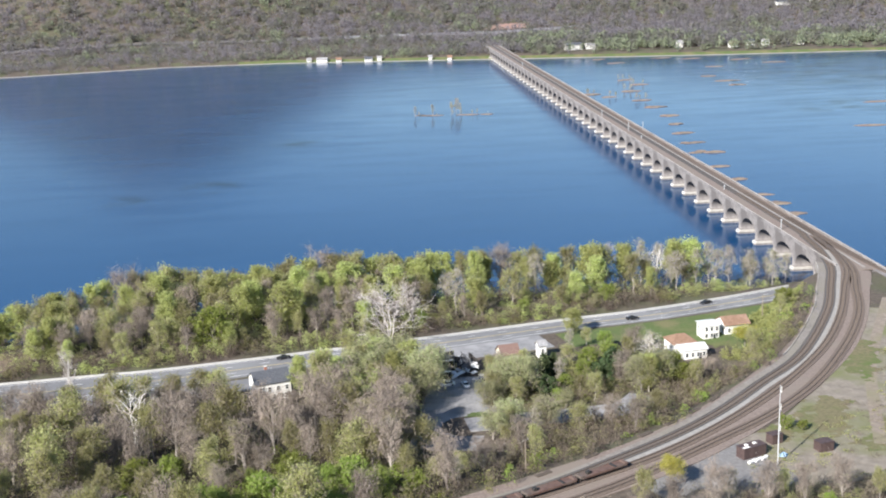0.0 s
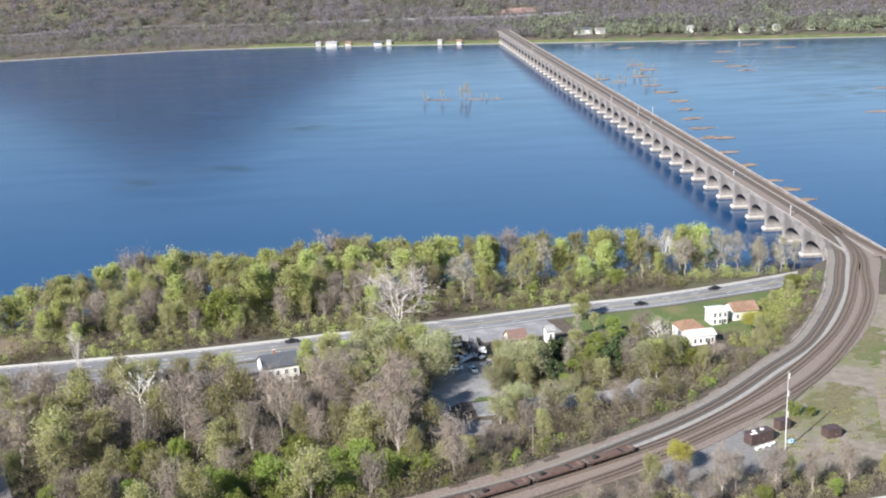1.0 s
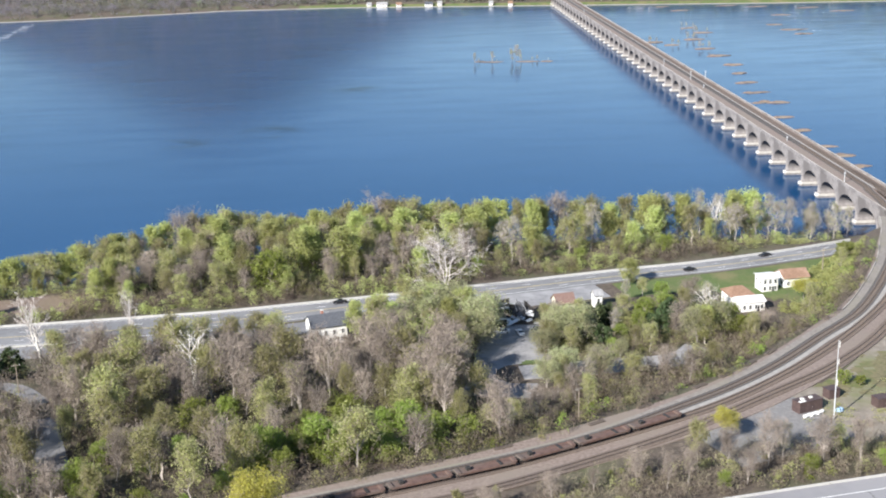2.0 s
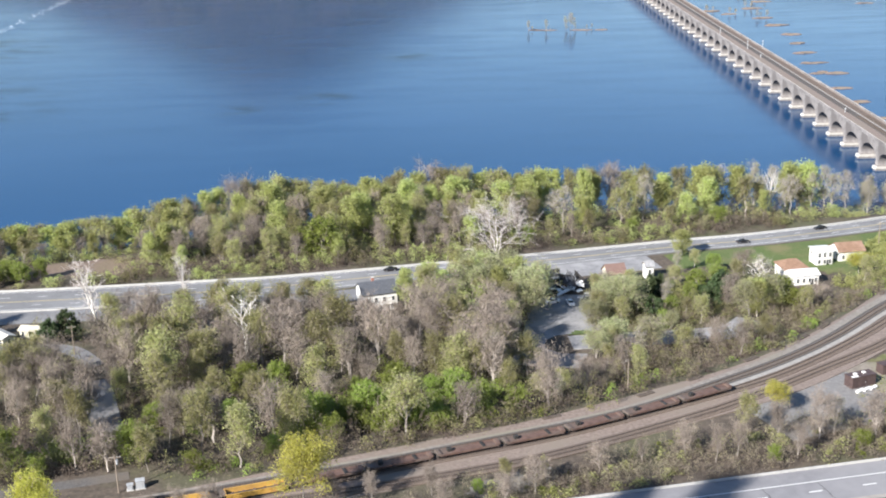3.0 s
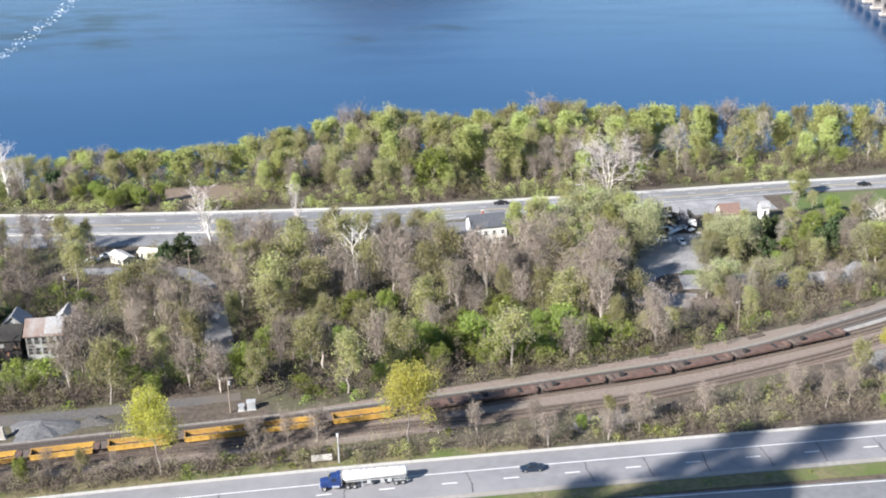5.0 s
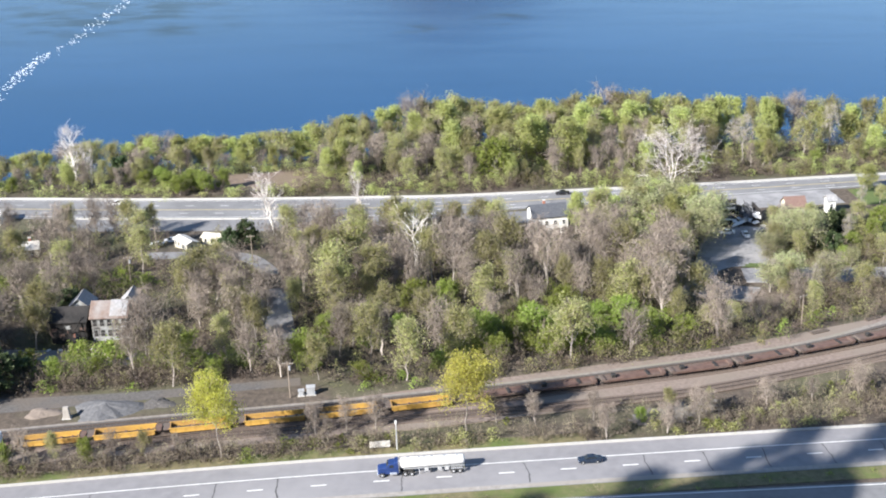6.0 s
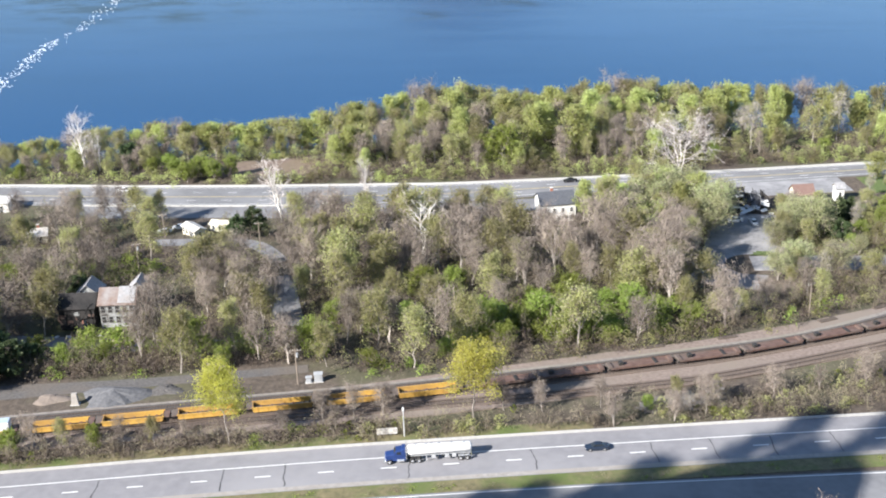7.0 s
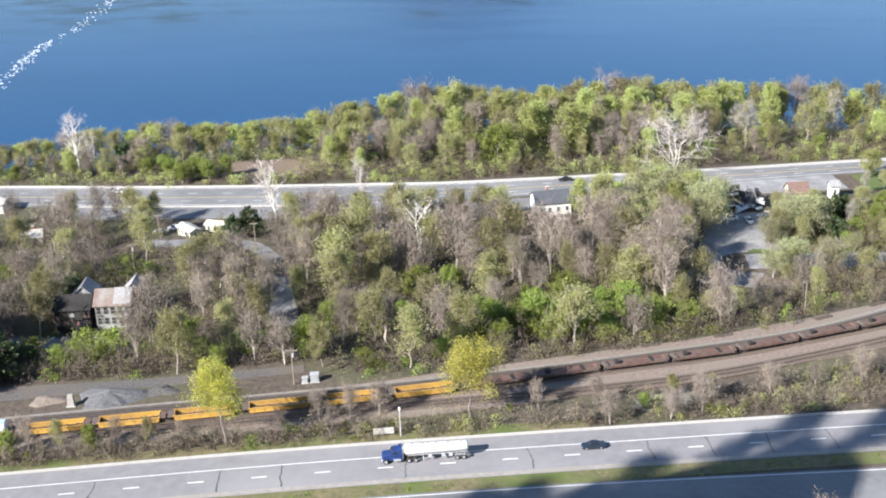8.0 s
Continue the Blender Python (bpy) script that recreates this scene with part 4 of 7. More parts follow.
for _k, _x, _y, _h in (("olive", -147, -84, 7), ("dark", -139, -86, 5), ("olive", -133, -80, 5), ("olive", -134.5, -72, 5.5), ("bud", -143, -76, 6), ("dark", -127, -80, 7), ("olive", -120, -72, 7), ("bright", -113, -74, 6), ("olive", -121, -98, 6), ("bright", -125, -94, 5), ("grey", -117, -60, 8), ("olive", -110, -54, 6), ("olive", -100, -72, 8), ("bud", -96, -64, 8), ("bud", -104, -88, 8), ("olive", -95, -96, 9), ("bright", -88, -98, 7), ("bud", -80, -96, 7), ("olive", -148, -104, 9), ("olive", -142, -105, 8), ("dark", -131, -99, 7), ("dark", -113, -93, 8), ("dark", -116, -89, 7), ("grey", -126, -93, 10), ("grey", -93, -76, 11), ("bright", -106, -76, 7), ("bright", -129, -108, 5), ("green", -101, -104, 10), ("green", -95, -99, 9), ("grey", -152, -131, 9), ("olive", -147, -130, 7), ("olive", -150, -140, 6), ("grey", -140, -132, 8), ("bud", -136, -128, 8), ("olive", -128, -132, 8), ("bud", -118, -130, 8), ("olive", -108, -124, 7), ("bud", -181, -156, 13), ("bud", -178, -142, 12), ("bud", -178, -128, 12), ("bud", -176, -114, 11), ("bud", -168, -152, 7), ("grey", -181, -150, 14), ("bud", -179, -146, 14), ("bud", -184, -143, 14), ("bud", -180, -140, 15), ("grey", -176, -134, 13), ("bud", -183, -131, 14), ("bud", -179, -121, 13), ("bud", -180, -110, 13), ("olive", -164, -160, 7), ("bud", -157, -150, 6), ("bud", -158, -163, 8), ("olive", -170, -165, 8), ("bud", -152, -156, 7), ("grey", -165, -167, 8), ("green", -176, -88, 11), ("green", -180, -98, 12)):
    hero(_k, _x, _y, _h, HOMES, 1.15)
for _x, _y, _h in ((-214, -175, 5), (-206, -170, 6), (-222, -172, 5), (-200, -178, 5), (-190, -172, 5), (-232, -180, 5), (-240, -186, 4), (-184, -166, 5), (-216, -160, 6), (-196, -160, 6), (-246, -176, 6), (-262, -190, 5), (-312, -205, 4.5), (-320, -208, 5)):
    hero("bright", _x, _y, _h, "green thicket trees in the woods", 0.9)
for _k, _x, _y, _h in (("bud", -327, -252, 7), ("olive", -320, -248.5, 7), ("bright", -313, -247.5, 5), ("bud", -309, -246, 7), ("olive", -303, -245, 7), ("bright", -297, -243.5, 5), ("bud", -291, -242, 6), ("olive", -285, -241, 6), ("bud", -279, -239.5, 4.5), ("bud", -260, -234, 5), ("bud", -250, -230, 4.5), ("bud", -208, -219, 6), ("bud", -196, -216, 6), ("olive", -172, -210, 5), ("bud", -160, -207, 6), ("bud", -150, -203, 5), ("bright", -186, -216, 3)):
    hero(_k, _x, _y, _h, "scrub beside the highway", 0.85)
for _x, _y, _h in ((-232, -195, 4.5), (-219, -188, 6), (-203, -177, 8), (-194, -181, 4.5), (-212, -170, 8), (-224, -179, 8), (-248, -202, 4), (-283, -206, 5)):
    hero("bright", _x, _y, _h, "green thicket trees in the woods", 1.1)
for _x, _y, _h in ((-188, -112, 13), (-182, -106, 13), (-191, -100, 13), (-186, -120, 12)):
    hero("green", _x, _y, _h, "trees among the houses")
# mostly added out of view, to shade the ground left of the derelict houses
for _k, _x, _y, _h in (("olive", -352, -212, 13), ("bud", -358, -218, 14), ("olive", -346, -221, 12), ("bud", -340, -214, 12), ("olive", -366, -210, 13), ("bud", -350, -203, 12), ("olive", -360, -203, 13), ("bud", -336, -222, 10), ("olive", -371, -222, 13), ("bud", -354, -228, 11), ("olive", -363, -195, 13), ("dark", -345, -207, 7), ("olive", -292, -163, 12), ("olive", -287, -176, 12), ("olive", -299, -152, 13)):
    hero(_k, _x, _y, _h, "trees beside the derelict houses", 1.1)
# bare treetops of the slope under the camera
for _x, _y, _h in ((-186.5, -306, 16.5), (-194, -302, 15), (-201, -300, 14.5), (-177, -304, 15.5), (-168, -302, 15)):
    hero("bud", _x, _y, _h, "bare trees on the slope", 0.8)
for _x, _y, _h in ((-168, -92, 12), (-165, -84, 10), (-169, -102, 11), (-186, -90, 13), (-179, -84, 12)):
    hero("willow", _x, _y, _h, HOMES, 1.1)
for _x, _y, _h in ((-145, -101, 10), (-138, -97, 11), (-150, -107, 7), (-143, -91, 9), (-146, -127, 8), (-137, -129, 8), (-152, -133, 7), (-98, -98, 10), (-103, -103, 9), (-128, -112, 5), (-184, -76, 12), (-175, -70, 11)):
    hero("willow", _x, _y, _h, HOMES, 1.05)
# unseen dense trees added beyond the left edge of view to cast shade
for _x, _y, _h in ((-354, -214, 16), (-347, -222, 15), (-361, -207, 16), (-341, -229, 13), (-366, -217, 17), (-350, -204, 14), (-357, -196, 15)):
    hero("green", _x, _y, _h, "trees beside the derelict houses", 1.1)
for _k, _x, _y, _h in (("bud", -118, -188, 8), ("bud", -109, -188, 10), ("grey", -105, -186, 9), ("bud", -97, -190, 10), ("bud", -88, -189, 9), ("olive", -92, -186, 7), ("bud", -79, -188, 9), ("olive", -70, -188, 7), ("bright", -84, -192, 4), ("bright", -101, -193, 4), ("olive", -63, -184, 6), ("bud", -129, -196, 7), ("bud", -140, -200, 7), ("bright", -122, -199, 3.5), ("shrub", -76, -150, 2.5), ("shrub", -72, -152, 2.2), ("bud", -247, -226, 7), ("bud", -253, -229, 7), ("bud", -241, -224.5, 7)):
    hero(_k, _x, _y - (6.5 if -135 < _x < -60 and _y < -180 else 0), _h, "scrub beside the highway", 0.95)
# tree row added at the lower edge of view to shade the south carriageway
_edge_rng = random.Random(31)
for _i, _p in enumerate(HIGHWAY_SOUTH[(HIGHWAY_SOUTH[:, 0] > -205) & (HIGHWAY_SOUTH[:, 0] < -155)]):
    hero("bud", _p[0] + 6 + _edge_rng.uniform(-2, 2), _p[1] - 18 + _edge_rng.uniform(-2, 2), _edge_rng.uniform(8, 10), "trees below the highway", 1.1)
# dense evergreens added to deepen the shade below the derelict houses
for _x, _y, _h in ((-337, -209, 9), (-343, -202, 10), (-331, -214, 8), (-350, -195, 10), (-339, -218, 9), (-346, -212, 11), (-329, -207, 5)):
    hero("dark", _x, _y, _h, "trees beside the derelict houses", 1.35)
fill([(-298, -207), (-190, -186), (-166, -166), (-185, -140), (-240, -150), (-290, -172)], 46, 3.4, [("bright", 5), ("shrub", 3), ("olive", 1)], "green thicket trees in the woods", 15, (0.55, 1.1))
RIVER = "riverside trees"
CLEAR += [(-160, -140, 10), (-152, -128, 9), (-165, -148, 7), (-214, -95, 9), (-208, -103, 9), (-220, -102, 8), (-214, -111, 6), (-320, -190, 8), (-332, -191, 8), (-326, -199, 7), (-329, -118, 7), (-318, -112, 5), (-70, -82, 8), (-64, -63, 7), (-140, -76, 4), (-249, -130, 2.5), (-332, -38, 9), (-320, -36, 10), (-325, -46, 7), (-311, -42, 8), (-322, -191, 8), (-312, -190, 7)]
NO_TREES += [(-309, -193, 6), (-309, -188, 6), (-311, -184, 7), (-317, -187, 7), (-322, -194, 11), (-314, -202, 10), (-307, -212, 8), (-318, -210, 8), (-324, -206, 8), (-331, -205, 7), (-276, -180, 6), (-272, -190, 5), (-300, -101, 5), (-297, -110, 5), (-165, -150, 8), (-166, -160, 8), (-164, -168, 7), (-330, -36, 14), (-316, -38, 10), (-210, -105, 9), (-208, -118, 8), (-214, -104, 9), (-217, -115, 8), (-221, -104, 7)]
# heights of the row along the water, from west to east
ROW_X = [-440, -415, -400, -385, -368, -352, -344, -333, -315, -300, -289, -263, -244, -231, -208, -182, -162, -149, -133, -113, -85, -58, -35, -20]
ROW_H = [10.5, 12, 12.5, 13, 14.5, 13.5, 12, 13.5, 14, 16, 17.5, 19.5, 16, 14.5, 18.5, 18.5, 17.5, 18.5, 18, 17, 19.5, 19.5, 17.5, 16]
_row = random.Random(5)
_x = -440.0
while _x < -16:
    _y = float(np.interp(_x, SHORE_X, SHORE_Y)) - _row.uniform(5, 9)
    _h = float(np.interp(_x, ROW_X, ROW_H)) * _row.uniform(0.93, 1.04)
    _k = "grey" if _x > -82 and _row.random() < 0.7 else _row.choices(("green", "olive", "bud", "grey"), (7, 4, 1, 2) if _x > -155 else (7, 4, 1, 0) if _x > -240 else (4, 6, 2, 0))[0]
    hero(_k, _x, _y, _h, RIVER, 1.0 if _h > 15 else 1.35)
    _x += _row.uniform(4.2, 6.2) if _x < -155 else _row.uniform(5.5, 8.5)
fill([(-75, 8), (-10, 22), (-10, 30), (-70, 26)], 9, 3.4, [("grey", 6), ("olive", 2)], RIVER, 1, (0.8, 1.1))
fill([(-155, -10), (-75, 8), (-70, 26), (-150, 28)], 12, 6, [("green", 4), ("olive", 3), ("grey", 4)], RIVER, 2, (0.8, 1.08))
fill([(-300, -48), (-215, -36), (-110, -12), (-70, -2), (-72, 6), (-165, -14), (-215, -26), (-300, -38)], 30, 5, [("green", 4), ("olive", 5), ("bud", 4), ("bright", 2)], RIVER, 12, (0.5, 0.85))
fill([(-300, -44), (-215, -34), (-158, -18), (-158, 28), (-218, 27), (-264, 22), (-300, 0)], 78, 4.8, [("green", 7), ("olive", 7), ("bud", 5)], RIVER, 3, (0.85, 1.12))
fill([(-450, -62), (-352, -52), (-346, -36), (-318, -22), (-312, -8), (-325, -10), (-373, -20), (-430, -40)], 44, 4.0, [("olive", 6), ("bud", 5), ("green", 3), ("bright", 3)], RIVER, 4, (0.5, 0.8))
WOODS = "bare woods above the tracks"
fill([(-330, -224), (-255, -206), (-190, -188), (-158, -170), (-160, -140), (-175, -100), (-235, -92), (-290, -104)], 92, 4.8, [("bud", 9), ("olive", 10)], WOODS, 5, (0.75, 1.3))
fill([(-430, -236), (-330, -214), (-330, -98), (-430, -108)], 46, 5.4, [("bud", 6), ("olive", 5)], WOODS, 6, (0.75, 1.1))
fill([(-158, -165), (-110, -140), (-62, -92), (-90, -85), (-150, -95)], 6, 5.5, [("olive", 5), ("bud", 4)], "trees among the houses", 7, (0.5, 0.8))
fill([(-420, -276), (-240, -238), (-120, -210), (-90, -194), (-110, -184), (-250, -230), (-420, -268)], 13, 5, [("bud", 4), ("olive", 3), ("grey", 1)], "scrub beside the highway", 8, (0.4, 0.7))
# unseen trees, added to make the edge of the spur's shade ragged
fill([(-412, -458), (-302, -408), (-308, -388), (-412, -430)], 40, 4, [("bud", 2), ("green", 4)], "trees on the mountain spur", 9, (0.65, 1.05))


def thicket(name, label, poly, count, low, high, mat, seed, quads=26, slim=0.5, size=0.3, wide=1.2, keep=1.0, anywhere=False):
    """Undergrowth: ragged clumps of small leaves or twigs all over an outline, in one mesh."""
    rng = np.random.default_rng(seed)
    p = np.array(poly, float)
    X = rng.uniform(p[:, 0].min(), p[:, 0].max(), count * 3)
    Y = rng.uniform(p[:, 1].min(), p[:, 1].max(), count * 3)
    ok = np.zeros(len(X), bool)
    for (x0, y0), (x1, y1) in zip(p, np.roll(p, -1, 0)):
        ok ^= ((y0 > Y) != (y1 > Y)) & (X < (x1 - x0) * (Y - y0) / (y1 - y0 + 1e-9) + x0)
    i = np.clip(((X - RX[0]) / 2 + 0.5).astype(int), 0, len(RX) - 1)
    j = np.clip(((Y - RY[0]) / 2 + 0.5).astype(int), 0, len(RY) - 1)
    if not anywhere:
        ok &= ~BLOCKED[j, i]
    for a, b, r in CLEAR:
        ok &= (X - a) ** 2 + (Y - b) ** 2 > (r * 0.9) ** 2
    if keep < 1:
        ok &= (np.sin(X * 0.13 + seed) * np.sin(Y * 0.17 + 2 * seed) + rng.normal(0, 0.25, len(X))) > (1 - 2 * keep)
    X, Y = X[ok][:count], Y[ok][:count]
    k = len(X)
    leafy = slim > 0.3
    quads, size = int(quads * (2.1 if leafy else 1.6)), size * (0.72 if leafy else 0.9)
    Z = ground_z(X, Y)
    H = rng.uniform(low, high, k)[:, None]
    c = rng.normal(0, 0.5, (k, quads, 3)) * (wide, wide, 0)
    up = rng.uniform(0, 1, (k, quads)) ** 0.8
    if slim > 0.2:
        c *= np.sin(np.pi * (0.2 + 0.72 * up))[..., None] * 1.15
    c[..., 2] = up * H
    c += np.stack([X, Y, Z], 1)[:, None]
    a = rng.normal(0, 1, (k, quads, 3)) + (0, 0, 0.9 if slim < 0.2 else 0)
    a /= np.linalg.norm(a, axis=2)[..., None]
    b = np.cross(a, rng.normal(0, 1, (k, quads, 3)))
    b /= np.linalg.norm(b, axis=2)[..., None]
    s = size * rng.uniform(0.6, 1.4, (k, quads, 1))
    v = np.stack([c - a * s + b * s * slim, c + a * s * 1.1, c - a * s - b * s * slim], 2).reshape(-1, 3)
    return tagged(part(name, mesh(name, v, np.arange(k * quads * 3).reshape(-1, 3)), mat), label, "undergrowth", kind="stuff")


patch("rough_lawn", [(-157, -116), (-132, -113), (-104, -100), (-84, -84), (-92, -62), (-120, -66), (-150, -84)], M_DRYGRASS, "rough pale grass among the houses", "grass", 0.12, 2.5, 1)
patch("lawn", [(-158, -116), (-140, -113), (-138, -109.5), (-157, -111.5)], M_GRASS, "small green lawn beside the lot", "lawn", 0.2, 0.8, 2)
patch("lawn", [(-84, -58), (-74, -58), (-60, -66), (-44, -52), (-40, -34), (-56, -34), (-84, -46)], M_GRASS, "green lawn round white houses", "lawn", 0.16, 1.5, 3)
patch("rough_grass", [(-344, -50), (-300, -46), (-296, -30), (-318, -24), (-340, -32)], M_LITTER, "bare brown clearing on the riverbank", "grass", 0.14, 2.5, 4)
EMBANKMENT = [(-62, -92), (-45, -66), (-30, -36), (-15, -8), (-24, -9), (-44, -32), (-60, -56), (-75, -82)]
_edge = TRACK_OUTER[(TRACK_OUTER[:, 1] < -30) & (TRACK_OUTER[:, 0] > -250)]
_nrm = normals(_edge)
TRACKSIDE = [tuple(p) for p in _edge[:, :2] - _nrm * 5.3] + [tuple(p) for p in (_edge[:, :2] - _nrm * 15)[::-1]]
WOODS_AREA = [(-460, -240), (-330, -226), (-255, -208), (-190, -190), (-150, -170), (-110, -144), (-60, -95), (-40, -62), (-62, -70), (-95, -84), (-172, -96), (-240, -92), (-330, -96), (-460, -104)]
BANK_AREA = [(-460, -66), (-315, -60), (-216, -42), (-101, -16), (-14, 10), (-10, 34), (-95, 30), (-218, 28), (-264, 24), (-300, 4), (-373, -16), (-460, -38)]
STRIP_AREA = [(-430, -292), (-268, -243), (-138, -213), (-60, -197), (-60, -182), (-120, -184), (-168, -204), (-240, -226), (-430, -276)]
thicket("saplings", "thin leafless saplings crowding the woods", WOODS_AREA, 1900, 4.0, 9.0, M_LEAF_BROWN, 11, 30, 0.1, 0.6, 1.4)
thicket("saplings", "thin budding olive saplings in the woods", WOODS_AREA, 600, 4.0, 8.5, M_LEAF_OLIVE, 13, 46, 0.4, 0.24, 1.8, 0.6)
thicket("saplings", "thin leafless saplings beside the highway", STRIP_AREA, 1300, 2.2, 5.2, M_LEAF_BROWN, 12, 30, 0.08, 0.45, 1.1)
thicket("brown_undergrowth", "tangled brown undergrowth and twigs in the woods", WOODS_AREA, 3000, 0.8, 3.2, M_BRUSH, 1, 24, 0.2, 0.4, 1.6)
thicket("green_undergrowth", "patches of fresh green undergrowth in the woods", WOODS_AREA, 520, 1.0, 5.0, M_LEAF_BRIGHT, 2, 60, 0.55, 0.3, 2.0, 0.3)
thicket("olive_undergrowth", "thin olive brush in the woods", WOODS_AREA, 800, 0.8, 4.5, M_LEAF_OLIVE, 3, 40, 0.5, 0.28, 1.8, 0.5)
thicket("brown_undergrowth", "brown brush on the riverbank", BANK_AREA, 1500, 0.8, 3.6, M_BRUSH, 4, 24, 0.16, 0.42, 1.6)
thicket("green_undergrowth", "green brush on the riverbank", BANK_AREA, 520, 1.0, 5.5, M_LEAF_GREEN, 5, 64, 0.55, 0.33, 2.2, 0.5)
thicket("olive_undergrowth", "olive brush on the riverbank", BANK_AREA, 620, 1.0, 6.0, M_LEAF_OLIVE, 6, 60, 0.5, 0.31, 2.2, 0.55)
thicket("saplings", "thin leafless saplings on the riverbank", BANK_AREA, 700, 3.0, 8.0, M_LEAF_BROWN, 14, 30, 0.1, 0.6, 1.4)
thicket("brown_undergrowth", "brown brush between railway and highway", STRIP_AREA, 1900, 0.6, 2.8, M_BRUSH, 7, 24, 0.14, 0.36, 1.5)
thicket("green_undergrowth", "green brush between railway and highway", STRIP_AREA, 420, 0.6, 2.6, M_LEAF_BRIGHT, 8, 34, 0.55, 0.28, 1.0, 0.3)
thicket("green_undergrowth", "green brush on the railway embankment", EMBANKMENT, 420, 0.8, 3.2, M_LEAF_GREEN, 21, 34, 0.55, 0.3, 1.4)
thicket("olive_undergrowth", "olive brush on the railway embankment", EMBANKMENT, 300, 0.8, 3.2, M_LEAF_OLIVE, 22, 30, 0.5, 0.3, 1.4)
thicket("green_undergrowth", "green brush along the railway track", TRACKSIDE, 330, 0.8, 4.2, M_LEAF_BRIGHT, 41, 56, 0.55, 0.28, 1.8, 0.5)
thicket("brown_undergrowth", "brown brush along the railway track", TRACKSIDE, 1100, 0.8, 4.5, M_LEAF_BROWN, 42, 30, 0.12, 0.4, 1.2)
thicket("olive_undergrowth", "olive brush along the railway track", TRACKSIDE, 330, 0.8, 4.5, M_LEAF_OLIVE, 43, 48, 0.5, 0.28, 1.7, 0.6)
GREEN_HOLLOW = [(-236, -196), (-190, -181), (-182, -160), (-204, -138), (-214, -142), (-222, -165)]
thicket("green_undergrowth", "bright green brush in a hollow of the woods", GREEN_HOLLOW, 170, 1.5, 6.5, M_LEAF_BRIGHT, 51, 80, 0.55, 0.3, 2.2, 0.6)
thicket("green_undergrowth", "bright green brush below the derelict houses", [(-332, -207), (-268, -196), (-268, -186), (-300, -192), (-332, -199)], 90, 1.5, 5.5, M_LEAF_BRIGHT, 52, 80, 0.55, 0.3, 2.2, 0.7)
thicket("green_undergrowth", "green brush behind the derelict houses", [(-375, -152), (-320, -150), (-320, -134), (-375, -136)], 70, 1.0, 3.5, M_LEAF_BRIGHT, 53, 70, 0.55, 0.3, 2.4, 0.7)
HOUSE_SCRUB = [(-150, -152), (-112, -134), (-88, -112), (-68, -92), (-84, -88), (-102, -100), (-112, -124), (-132, -128), (-150, -128)]
thicket("saplings", "thin leafless saplings below the houses", HOUSE_SCRUB, 420, 2.5, 7.0, M_LEAF_BROWN, 54, 34, 0.1, 0.55, 1.3)
thicket("olive_undergrowth", "pale olive brush below the houses", HOUSE_SCRUB, 110, 1.5, 5.5, M_LEAF_OLIVE, 55, 64, 0.5, 0.3, 2.0, 0.6)
HOUSE_GARDEN = [(-150, -102), (-132, -104), (-104, -98), (-86, -80), (-100, -62), (-122, -72), (-146, -84)]
thicket("brown_undergrowth", "brown garden brush among the houses", HOUSE_GARDEN, 260, 0.6, 3.0, M_LEAF_BROWN, 56, 26, 0.15, 0.4, 1.4)
thicket("olive_undergrowth", "olive garden brush among the houses", HOUSE_GARDEN, 120, 0.8, 3.5, M_LEAF_OLIVE, 57, 56, 0.5, 0.3, 1.8, 0.6)
_side = FRONT_ROAD[(FRONT_ROAD[:, 0] > -318) & (FRONT_ROAD[:, 0] < -60)]
_nrm = normals(_side)
_half = np.interp(_side[:, 0], *FRONT_HALF)[:, None]
ROADSIDE = [tuple(p) for p in _side[:, :2] + _nrm * (_half + 4)] + [tuple(p) for p in (_side[:, :2] + _nrm * (_half + 15))[::-1]]
thicket("saplings", "leafless saplings along the riverside road", ROADSIDE, 520, 2.5, 7.0, M_LEAF_BROWN, 61, 32, 0.1, 0.55, 1.4)
thicket("green_undergrowth", "green brush along the riverside road", ROADSIDE, 170, 1.5, 5.5, M_LEAF_GREEN, 62, 70, 0.5, 0.3, 2.2, 0.55)
thicket("olive_undergrowth", "olive brush along the riverside road", ROADSIDE, 170, 1.5, 5.5, M_LEAF_OLIVE, 63, 70, 0.5, 0.28, 2.2, 0.55)
thicket("brown_undergrowth", "dark brown brush along the riverside road", ROADSIDE, 380, 0.8, 3.0, M_BRUSH, 64, 26, 0.2, 0.4, 1.6)
thicket("saplings", "leafless saplings along the railway track", TRACKSIDE, 620, 2.5, 6.5, M_LEAF_BROWN, 44, 32, 0.1, 0.5, 1.3)
thicket("olive_undergrowth", "tall olive brush along the railway track", TRACKSIDE, 190, 2.0, 5.0, M_LEAF_OLIVE, 45, 80, 0.5, 0.27, 2.2, 0.6)
thicket("brown_undergrowth", "dark brush along the railway track", TRACKSIDE, 420, 0.8, 3.0, M_BRUSH, 46, 28, 0.2, 0.42, 1.6)
YARD_EDGE = [(-420, -239), (-340, -219), (-300, -211), (-266, -201), (-266, -194), (-300, -201), (-340, -208), (-420, -226)]
thicket("brown_undergrowth", "dark brown brush above the gravel yard", YARD_EDGE, 520, 1.0, 3.8, M_BRUSH, 71, 30, 0.2, 0.42, 1.6)
thicket("saplings", "leafless saplings above the gravel yard", YARD_EDGE, 260, 2.5, 6.0, M_LEAF_BROWN, 72, 30, 0.1, 0.5, 1.3)
thicket("green_undergrowth", "bright green brush above the gravel yard", YARD_EDGE, 110, 1.0, 3.8, M_LEAF_BRIGHT, 73, 70, 0.55, 0.28, 2.0, 0.5)
